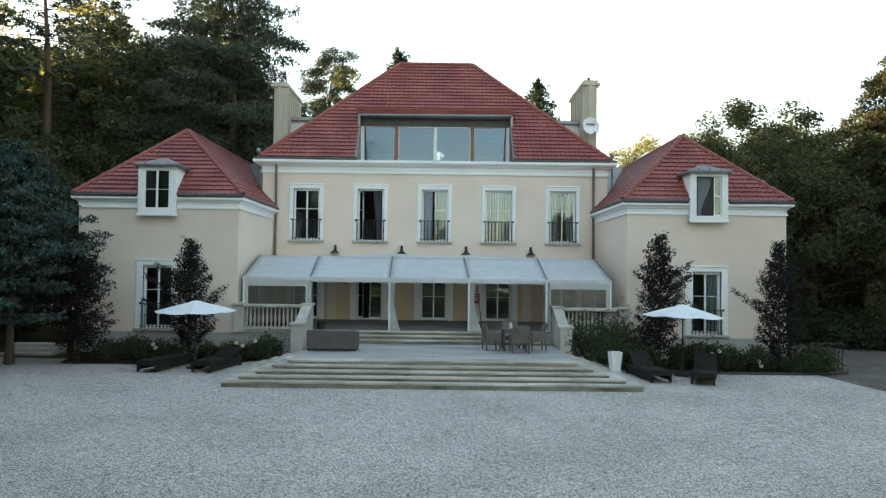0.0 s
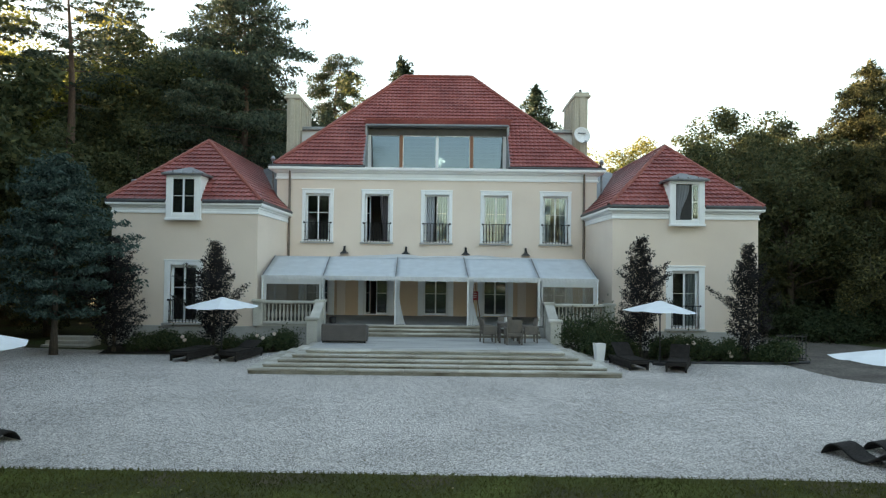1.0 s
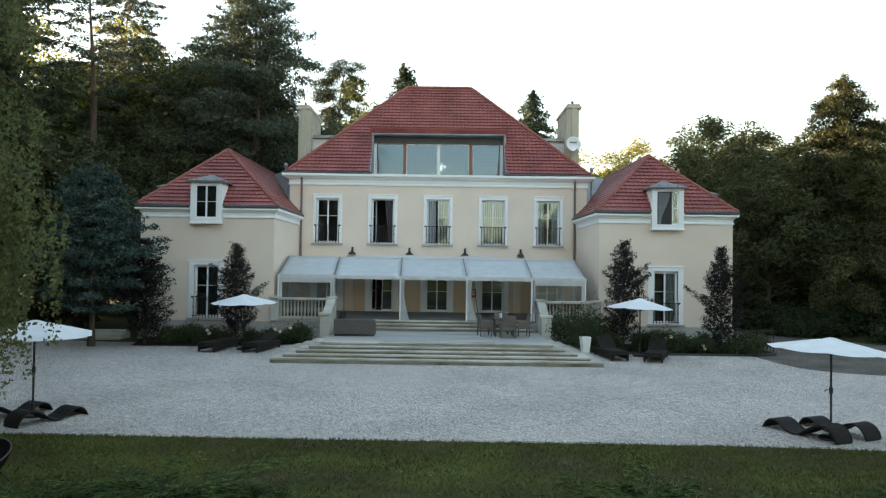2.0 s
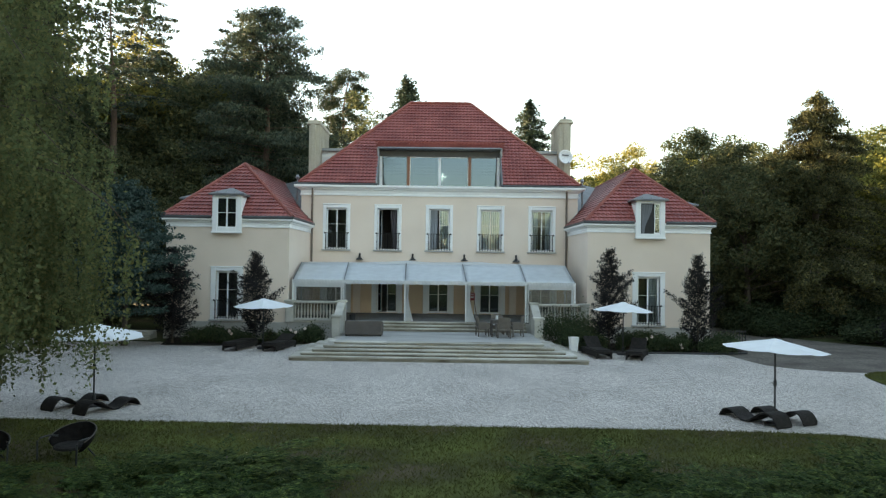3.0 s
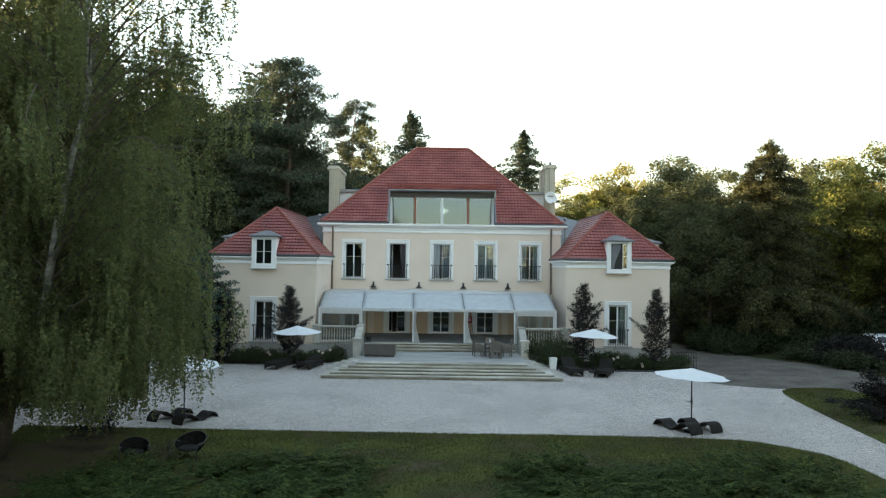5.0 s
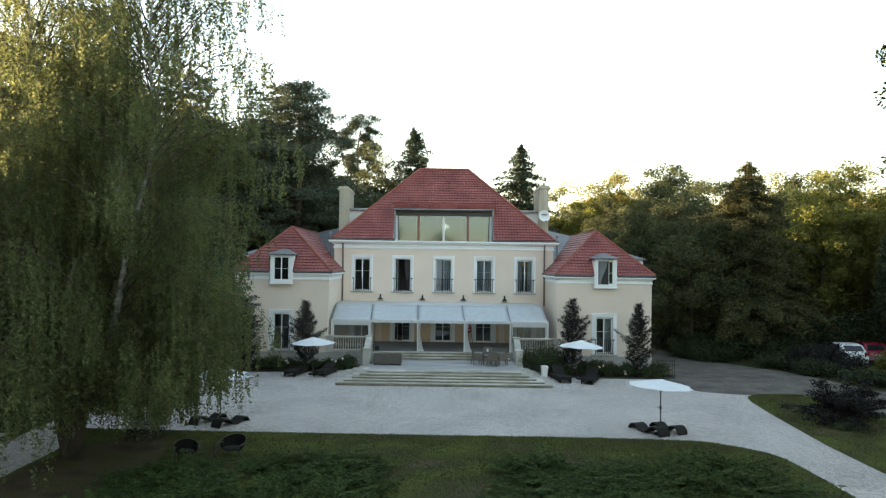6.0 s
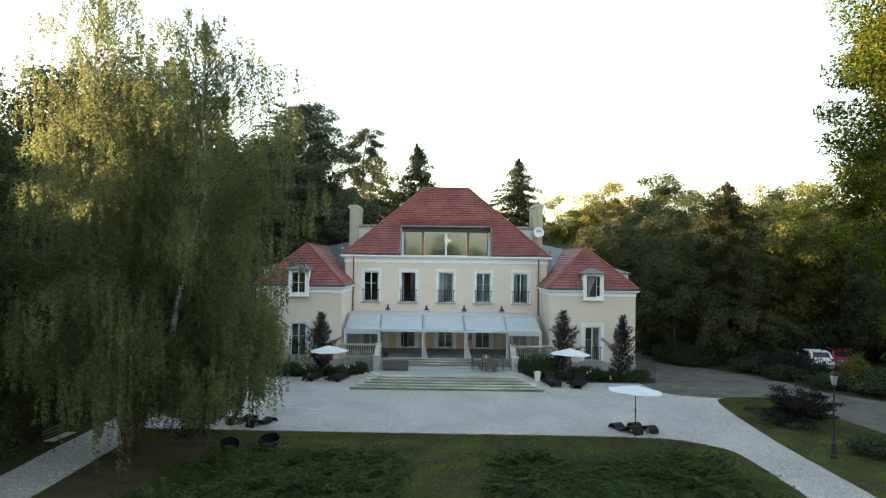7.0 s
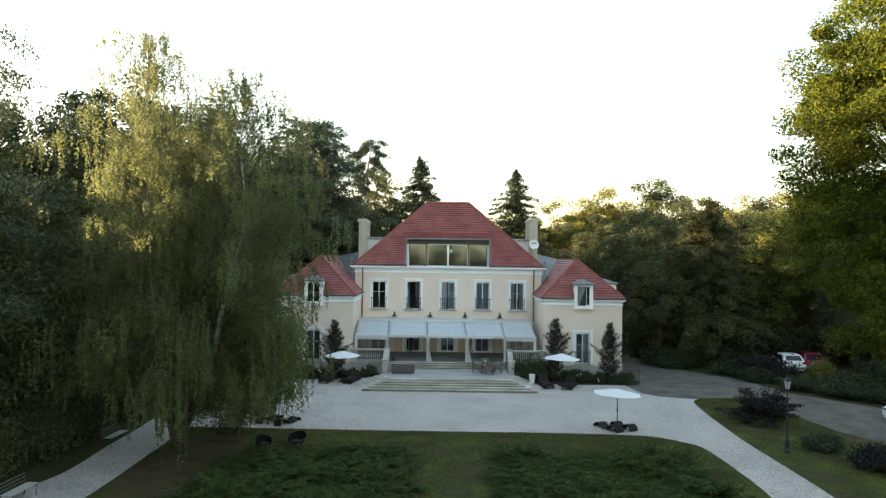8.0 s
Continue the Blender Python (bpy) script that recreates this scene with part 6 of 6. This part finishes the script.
RW = [(18.9, 11.6, 0.87, 0), (18.3, 2.8, 0.74, 0), (31.5, 9.5, 0.96, 1), (35.6, 9.0, 0.97, 1), (17.5, 17, 0.72, 0), (22, 18, 0.93, 0), (27, 12, 0.72, 0), (33, 16, 0.9, 0), (40, 7, 0.85, 0), (36, 25, 1.05, 0), (44, 16, 1.0, 0), (30, 27, 1.0, 0), (24, 33, 0.95, 0), (34, -2, 0.8, 0), (41, -2, 0.95, 0), (38, -10, 0.8, 0), (47, -8, 1.0, 0)]
RW += [(40, 27, 1.08, 1), (43.5, 33, 1.1, 1), (36.5, 33, 1.0, 1), (25, 65, 1.35, 1), (20, 62, 1.25, 1), (30, 68, 1.35, 1), (16, 66, 1.2, 1), (36, 66, 1.2, 1), (27.5, 24, 0.78, 0), (49, 30, 1.1, 1), (14, 58, 1.0, 0), (33, 50, 1.1, 0), (41, 52, 1.2, 0), (22, 48, 1.0, 0)]
RW += [(49, 42, 1.2, 0), (55, 24, 1.2, 0), (53, 4, 1.1, 0), (45, -20, 0.9, 0), (52, -28, 1.0, 0)]
for n, (x, y, s, kind) in enumerate(RW):
    src = golden[n % 2] if kind else woods[n % 3]
    plant("golden_tree" if kind else "woodland_tree", src, "yellowing birch with the last sun put into its leaf colour" if kind else "dense dark green woodland tree", "tree", x, y, 61 * n, s, "right woodland")
far = [(math.cos(a) * r, math.sin(a) * r, 1.2 + 0.3 * math.sin(7 * a)) for a, r in [(q * 2 * math.pi / 44, 105 + 14 * math.sin(3.7 * q)) for q in range(44)]]
far += [(math.cos(a) * 122, math.sin(a) * 122, 1.25) for a in [(q + 0.5) * 2 * math.pi / 44 for q in range(24, 42)]]
# Two trees added out of view, tall enough to block the low sun.
far += [(-57, 36, 1.62), (-65, 43, 1.62)]
for n, (x, y, s) in enumerate(far):
    # Behind the camera: kept low so the panes mirror sky.
    if y < -20:
        s *= 0.62 if abs(x) < 24 else 0.95
    # Unseen left trees: heightened to hold the sun off the maple.
    elif x < -0.62 * (y + 45):
        s *= 1.2
    plant("far_tree", woods[n % 3], "distant broad-leaved tree in a mostly unseen ring round the grounds", "tree", x, y - 15, 33 * n, s, "distant trees")

thuja = conifer(57, 9.0, 0.1, 1.25, L_SPRUCE, BARK, bough=0.2, tufts=120, size=0.17, power=0.5, droop=-0.5, trunk=0.14, ragged=0.15, rise=0.5, around=8, flat=0.0, hang=-0.5, fluff=0.08)
for x, y, k in ((33.0, 2.6, 1.0), (36.2, 3.0, 1.05), (37.6, 3.4, 0.95)):
    plant("thuja_tree", thuja, "slim dark columnar thuja behind the parked cars", "tree", x, y, 40 * x, k, "columnar thujas")
# purple-leaved columnar trees against the wings
purple = conifer(81, 4.5, 0.3, 0.86, L_PURPLE, BARK, bough=0.17, tufts=130, size=0.095, power=0.78, droop=0.35, trunk=0.06, ragged=0.55, rise=1.25, around=5, flat=0.0, hang=0.1, fluff=0.06)
for x, y, s, k, tl in ((-11.55, -8.2, 0, 1.12, 0.82), (-8.05, -7.75, 80, 0.92, 0.98), (7.75, -7.95, 160, 0.9, 1.08), (11.5, -8.5, 250, 0.86, 1.08)):
    plant("purple_beech", purple, "slim purple-leaved beech planted against the house", "tree", x, y, s, k, "purple beeches", tl)


def bush(seed, r, h, n, size, mat, clumps=26):
    rs = np.random.RandomState(seed)
    a, q = rs.random(clumps) * 6.283, rs.random(clumps) ** 0.5
    c = np.stack([np.cos(a) * q * r, np.sin(a) * q * r, h * (0.25 + 0.6 * rs.random(clumps)) * (1 - 0.45 * q)], 1)
    per = n // clumps
    pts = np.repeat(c, per, 0) + rs.normal(size=(per * clumps, 3)) * np.array([r * 0.2, r * 0.2, h * 0.14])
    pts[:, 2] = np.maximum(pts[:, 2], 0.03)
    t = Mesh()
    for k in range(0, clumps, 2):
        t.tube([(0.1 * c[k][0], 0.1 * c[k][1], 0), tuple(c[k] * np.array([0.6, 0.6, 0.5])), tuple(c[k])], [0.02, 0.014, 0.005], 4, False)
    return t.data("stems", BARK), quads("foliage", leaf_cards(rs, pts, size, hang=0.1, flat=0.2), mat)


def shrub(name, meshes, label, x, y, spin, sc, group="", lift=0.0):
    ob = thing(name, label, "shrub", None, group)
    ob.matrix_basis = pose(x, y, gz(y) + lift, 0, 0, spin) @ Matrix.Diagonal((sc[0], sc[0], sc[1], 1))
    part("stems", meshes[0], None, ob)
    part("foliage", meshes[1], None, ob)
    return ob


rose = [bush(91 + k, 0.6, 0.8, 2600, 0.085, L_SHRUB) for k in range(3)]
spirea = bush(97, 0.9, 1.5, 4200, 0.09, L_SHRUB, 40)
darkbush = bush(99, 1.25, 1.35, 4200, 0.15, L_PURPLE, 34)
rng = random.Random(12)
RB = [(-10.6, -7.9), (-9.9, -7.7), (-9.1, -7.9), (-8.4, -8.3), (-7.4, -7.7), (-6.6, -7.4), (-6.0, -7.3), (-5.5, -7.0), (-10.2, -7.1), (8.6, -8.2), (9.3, -8.6), (9.9, -8.4), (10.6, -8.7), (11.0, -8.3), (11.9, -8.9), (12.5, -8.9), (7.1, -8.5), (9.0, -7.6)]
for n, (x, y) in enumerate(RB):
    s = rng.uniform(0.8, 1.15)
    shrub("rose_bush", rose[n % 3], "low green rose bush in a wall bed", x, y, 50 * n, (s, s * (1.05 if x < 0 else 1.15)), "rose bushes")
for x, y, s, h in ((5.6, -7.3, 0.95, 1.2), (6.6, -7.0, 0.95, 1.3), (6.2, -8.2, 0.85, 0.9)):
    shrub("spirea_bush", spirea, "loose green flowering shrub beside the steps", x, y, 40 * x, (s, h), "shrubs by the steps")
flower = Mesh().lathe([(0.01, 0), (0.05, 0.01), (0.075, 0.05), (0.05, 0.08), (0.02, 0.07)], 0, 0, 0, 8).data("rose_bloom", PETAL)
for x, y, z in ((9.15, -8.9, 0.62), (9.35, -8.95, 0.72), (10.55, -9.1, 0.42), (10.6, -9.15, 0.3), (-9.0, -8.3, 0.66), (-8.9, -8.35, 0.55), (-6.4, -7.85, 0.7), (-6.2, -7.8, 0.6), (-5.8, -7.7, 0.75), (-6.7, -7.9, 0.45)):
    solo("rose_bloom", flower, None, "pale pink rose bloom on a bush", "flower", pose(x, y, z, 60, 0, 0), "rose blooms")
ring_sheet(smooth_line([(-11.8, -8.9), (-9, -8.75), (-7.0, -8.4), (-5.95, -7.8), (-5.8, -6.0)]) + [(-6.9, -5.7), (-12.6, -5.7)], 0.03, "wall_bed", SOIL, "dark planted bed along the house wall", "flower bed")
ring_sheet(smooth_line([(5.9, -6.0), (6.0, -8.6), (7.4, -9.15), (9.5, -9.35), (12, -9.3), (13.4, -8.9), (13.6, -8.3)]) + [(12.9, -5.7), (7.1, -5.7)], 0.03, "wall_bed_2", SOIL, "dark planted bed along the house wall", "flower bed")
part("edging", Mesh().tube([(x, y, gz(y) + 0.03) for x, y in smooth_line([(6.0, -8.6), (7.4, -9.2), (9.5, -9.4), (12, -9.35), (13.5, -8.9)])], 0.05, 6), IRON, bpy.data.objects["wall_bed_2"], "dark bed edging")
def fan_bush(seed, reach, boughs, mat):
    """A spreading shrub: thin boughs fanned out and up, leafy along their outer part in level sprays."""
    rs = np.random.RandomState(seed)
    t, out = Mesh(), []
    for k in range(boughs):
        a, el = k * 2.4 + 0.4 * rs.normal(), 0.12 + 1.0 * rs.random()
        L = reach * (0.55 + 0.5 * rs.random()) * (1 - 0.25 * el)
        u = np.linspace(0, 1, 6)
        line = np.stack([np.cos(a) * math.cos(el) * L * u, np.sin(a) * math.cos(el) * L * u, 0.05 + L * (math.sin(el) * u - 0.16 * u ** 3)], 1)
        t.tube([tuple(p) for p in line], [0.022 * (1 - 0.8 * v) + 0.004 for v in u], 4, False)
        for _ in range(15):
            v = 0.3 + 0.7 * rs.random() ** 0.7
            i = min(4, int(v * 5))
            p = line[i] + (line[i + 1] - line[i]) * (v * 5 - i)
            q = p + rs.normal(size=(15, 3)) * np.array([0.15, 0.15, 0.035])
            q[:, 2] = np.maximum(q[:, 2], 0.04)
            out.append(q)
    return t.data("stems", BARK), quads("foliage", leaf_cards(rs, np.concatenate(out), 0.11, flat=0.5), mat)


shrub("smoke_bush", fan_bush(100, 2.45, 60, L_PURPLE), "dark purple spreading shrub on the lawn", 17.7, -18.9, 20, (1.12, 1.3))
shrub("smoke_bush", darkbush, "dark shrub at the edge of the lawn", 19.2, -28.6, 120, (1.1, 0.9))
lowj = bush(101, 1.1, 0.9, 4200, 0.14, L_SPRUCE, 34)
for x, y, s, h in ((18.1, -24.9, 0.85, 0.9), (19.4, -27.4, 1.0, 0.9), (16.9, -20.6, 0.3, 0.4)):
    shrub("dwarf_pine", lowj, "low dark dwarf conifer on the lawn", x, y, 30 * x, (s, h), "dwarf conifers")
# Dark scrub added to cover sunlit ground, in place of deep shade.
scrub = bush(108, 1.5, 2.0, 9000, 0.16, L_HEDGE, 60)
for n, (x, y, s, h) in enumerate([(18.6, 5.5, 1.2, 1.3), (17.9, 1.0, 0.9, 0.9), (18.6, -0.6, 0.8, 0.7), (20.5, 1.2, 1.1, 1.0), (22.5, 6.5, 1.4, 1.5), (26.0, 6.2, 1.5, 1.5), (29.5, 5.6, 1.5, 1.5), (32.8, 6.0, 1.5, 1.6), (36.2, 5.0, 1.5, 1.6), (24.2, 0.2, 1.1, 0.9)]):
    shrub("hedge_shrub", scrub, "added dark scrub standing in for shade under the trees", x, y, 55 * n, (s, h), "woodland scrub")
under = bush(104, 1.3, 1.6, 15000, 0.07, L_DARK, 70)
hedge = bush(103, 1.3, 1.6, 5200, 0.16, L_HEDGE, 40)
for n, (x, y, s, h) in enumerate([(22.9, -6.8, 1.0, 0.7), (24.4, -9.6, 1.0, 0.55), (25.9, -11.8, 1.1, 0.7), (27.6, -13.4, 1.1, 0.75), (29.5, -15.2, 1.1, 0.8), (31.6, -16.7, 1.2, 0.9), (28.0, -9.8, 1.2, 0.8), (31, -11.5, 1.2, 1.0), (21.8, -3.6, 1.0, 0.7), (34.0, -18.3, 1.2, 1.0), (31.8, -6.2, 0.9, 1.1),
                                  (-17.6, -16, 1.3, 1.6), (-18.0, -20, 1.3, 1.9), (-18.4, -24, 1.3, 1.8), (-18.7, -28, 1.4, 2.0), (-19.1, -32, 1.4, 2.1), (-19.5, -36, 1.4, 2.0), (-18.5, -12, 1.3, 1.4)]):
    shrub("hedge_shrub", hedge if x > 0 else under, "dense green shrub in a loose hedge", x, y, 70 * n, (s, h), "hedge shrubs")
shrub("golden_shrub", bush(105, 0.8, 1.1, 2600, 0.13, L_YELLOW, 26), "bright yellow-green shrub by the parked cars", 27.6, -6.4, 0, (1.0, 1.7))
for n, (x, y, s, h) in enumerate([(23.2, -5.2, 1.1, 1.35), (24.1, -6.4, 1.05, 1.45)]):
    shrub("smoke_bush", darkbush, "dark loose shrub beside the parked cars", x, y, 60 * n, (s, h))
birchling = bush(107, 0.9, 2.2, 1500, 0.12, L_PURPLE, 30)
shrub("young_shrub", birchling, "small young shrub below the birch", -10.9, -23.6, 0, (0.75, 0.75))


# spreading junipers on the lawn
def juniper(seed):
    """Low fans of feathery sprays: fine twigs slanting off each bough."""
    rs = np.random.RandomState(seed)
    out = []
    for k in range(46):
        a = rs.random() * 6.283
        L, z0 = 0.4 + 0.75 * rs.random(), 0.04 + 0.26 * rs.random()
        o = rs.normal(size=2) * 0.32
        up = 0.1 + 0.34 * rs.random()
        m = 270
        u = rs.random(m) ** 0.85
        side = np.where(rs.random(m) < 0.5, -1.0, 1.0)
        w = side * rs.random(m) * 0.2 * np.sin(np.clip(u * 1.02, 0, 1) * np.pi) ** 0.6
        c = np.stack([o[0] + np.cos(a) * L * u - np.sin(a) * w, o[1] + np.sin(a) * L * u + np.cos(a) * w, z0 + up * L * u ** 1.2 - 0.12 * u ** 3 - np.abs(w) * 0.4 + 0.015 * rs.normal(size=m)], 1)
        ang = a + side * (0.6 + 0.12 * rs.normal(size=m))
        d = np.stack([np.cos(ang), np.sin(ang), 0.25 - 0.3 * u + 0.14 * rs.normal(size=m)], 1)
        d /= np.linalg.norm(d, axis=1, keepdims=True)
        n_ = np.cross(d, unit(rs, m) + np.array([0, 0, 1.2]))
        n_ /= np.linalg.norm(n_, axis=1, keepdims=True) + 1e-6
        s = (0.045 + 0.05 * rs.random(m))[:, None]
        out.append(np.stack([c - d * s * 0.5, c + n_ * s * 0.12, c + d * s, c - n_ * s * 0.12], axis=1))
    t = Mesh()
    t.tube([(0, 0, -0.02), (0.03, 0.02, 0.1), (0.1, 0.05, 0.22), (0.3, 0.1, 0.3)], [0.05, 0.04, 0.025, 0.01], 6)
    return t.data("stem", BARK), quads("sprays", np.concatenate(out), L_JUNIPER)


jun = [juniper(111 + k) for k in range(3)]
rng = random.Random(5)
spots = []
for x0, x1 in ((-9.9, -1.5), (1.75, 10.6)):
    y = -27.6
    row = 0
    while y > -37.5:
        x = x0 + 0.5 + (row % 2) * 0.55
        while x < x1 - 0.3:
            if rng.random() > 0.1:
                spots.append((x + rng.uniform(-0.3, 0.3), y + rng.uniform(-0.3, 0.3)))
            x += 1.1
        y -= 0.9
        row += 1
spots = [q for q in spots if q[1] < -28.2 or q[0] > -6.2]
spots += [(-5.3, -26.3), (-3.6, -27.0), (-2.4, -27.3), (8.6, -27.1)]
for n, (x, y) in enumerate(spots):
    s = rng.uniform(0.6, 1.25)
    ob = thing("juniper", "low spreading green juniper on the lawn", "shrub", None, "junipers")
    ob.matrix_basis = pose(x, y, gz(y) + 0.02, 0, 0, rng.uniform(0, 360)) @ Matrix.Diagonal((s, s, s * rng.uniform(0.6, 1.5), 1))
    part("stem", jun[n % 3][0], None, ob)
    part("sprays", jun[n % 3][1], None, ob)

# grass blades on the lawns
def inside(poly, x, y):
    ok = np.zeros(len(x), bool)
    for (x0, y0), (x1, y1) in zip(poly, poly[1:] + poly[:1]):
        if y0 != y1:
            ok ^= ((y0 > y) != (y1 > y)) & (x < (x1 - x0) * (y - y0) / (y1 - y0) + x0)
    return ok


def blades(seed, n, poly, box, label, size=0.085):
    rs = np.random.RandomState(seed)
    x, y = rs.uniform(box[0], box[1], n), box[3] - (box[3] - box[2]) * rs.random(n) ** 1.35
    ok = inside(poly, x, y) & ((((x + 11.2) / 2.0) ** 2 + ((y + 29.5) / 6.5) ** 2 > 1) | (rs.random(n) < 0.12))
    x, y = x[ok], y[ok]
    pts = np.stack([x, y, np.array([gz(v) for v in y]) + 0.045], 1)
    tagged(new("grass_blades", quads("grass_blades", leaf_cards(rs, pts, size, slim=0.16, hang=-1.1), L_GRASS)), label, "grass", "", "stuff")


blades(9, 150000, FRONT + [(-15, -110)] + LEFT2[1:-1], (-14.2, 12.5, -36, -22.2), "short green grass blades on the lawn")
blades(10, 60000, RIGHT[:-1] + ISL + [(40, -110)], (14.8, 24, -36, -13.5), "short green grass blades beside the drive", 0.09)
rs_ = np.random.RandomState(77)
lx, ly = rs_.uniform(-12, 11.5, 420), rs_.uniform(-27.5, -22.6, 420)
lx[300:], ly[300:] = rs_.uniform(-13, 10, 120), rs_.uniform(-22.5, -16, 120)
tagged(new("fallen_leaves", quads("fallen_leaves", leaf_cards(rs_, np.stack([lx, ly, np.array([gz(v) for v in ly]) + np.where(ly < -22.55, 0.09, 0.02)], 1), 0.055, slim=0.7, flat=0.9), L_LITTER)), "scattered pale fallen leaves on lawn and gravel", "leaf litter", "", "stuff")


# ---- parked cars ----
def car(name, paint, label, m):
    """A small hatchback. Local: rear towards -y, on the ground at the origin."""
    c = thing(name, label, "car", m, "parked cars")
    side = [(-1.95, 0.35), (-2.0, 0.55), (-1.96, 0.88), (-1.80, 1.02), (-1.35, 1.42), (-0.9, 1.50), (0.1, 1.49), (0.55, 1.38), (1.15, 0.98), (1.85, 0.86), (2.02, 0.66), (2.02, 0.35)]
    rows = []
    for u in (-1.0, -0.94, -0.5, 0.0, 0.5, 0.94, 1.0):
        row = []
        for y, z in side:
            tuck = 1.0 - 0.22 * max(0.0, (z - 0.9) / 0.6)
            row.append((0.87 * u * tuck, y * (1 - 0.03 * u * u), z if abs(u) < 0.99 else z - 0.03))
        rows.append(row)
    body = Mesh().sheet(rows)
    k = len(side)
    nv = len(body.v)
    body.f += [tuple(range(k)), tuple(range(nv - k, nv))[::-1]]
    body.box(-0.8, -1.9, 0.22, 0.8, 1.9, 0.36)
    part("body", body, paint, c)
    part("rear_window", Mesh().add([(-0.62, -1.80, 1.06), (0.62, -1.80, 1.06), (0.56, -1.40, 1.40), (-0.56, -1.40, 1.40)], [(0, 1, 2, 3)]), CARGLASS, c)
    part("windscreen", Mesh().add([(-0.66, 1.10, 1.03), (0.66, 1.10, 1.03), (0.56, 0.60, 1.39), (-0.56, 0.60, 1.39)], [(3, 2, 1, 0)]), CARGLASS, c)
    for s in (-1, 1):
        part("side_window", Mesh().add([(s * 0.86, -1.45, 0.98), (s * 0.86, 0.95, 0.98), (s * 0.775, 0.45, 1.38), (s * 0.77, -1.2, 1.40)], [(0, 1, 2, 3)]), CARGLASS, c)
        part("tail_light", Mesh().box(s * 0.72 - 0.13, -2.0, 0.80, s * 0.72 + 0.13, -1.9, 0.98, 0.02), TAIL, c)
        part("headlight", Mesh().box(s * 0.68 - 0.15, 1.86, 0.66, s * 0.68 + 0.15, 1.99, 0.80, 0.02), CHROME, c)
        part("mirror", Mesh().box(s * 0.96 - 0.09, 0.62, 0.98, s * 0.96 + 0.09, 0.72, 1.10, 0.02), paint, c)
        for y in (-1.25, 1.28):
            w = part("wheel", Mesh().tube([(s * 0.70, y, 0.31), (s * 0.88, y, 0.31)], 0.31, 18), RUBBER, c)
            part("rim", Mesh().tube([(s * 0.84, y, 0.31), (s * 0.885, y, 0.31)], 0.2, 14), CHROME, w)
    part("bumper", Mesh().box(-0.82, -2.04, 0.36, 0.82, -1.92, 0.56, 0.03), GREYMARK, c)
    part("plate", Mesh().box(-0.26, -2.02, 0.66, 0.26, -1.965, 0.77), LINEN, c, "pale blank plate")
    return c


car("parked_car", WHITECAR, "white hatchback parked under the trees", pose(27.55, -1.0, 0.06, 0, 0, -8) @ Matrix.Scale(0.95, 4))
car("parked_car", REDCAR, "red hatchback parked under the trees", pose(29.6, -0.2, 0.06, 0, 0, -10) @ Matrix.Scale(0.95, 4))
car("parked_car", WHITECAR, "white car standing on the drive", pose(26.75, -19.3, gz(-19.3), 0, 0, 95))
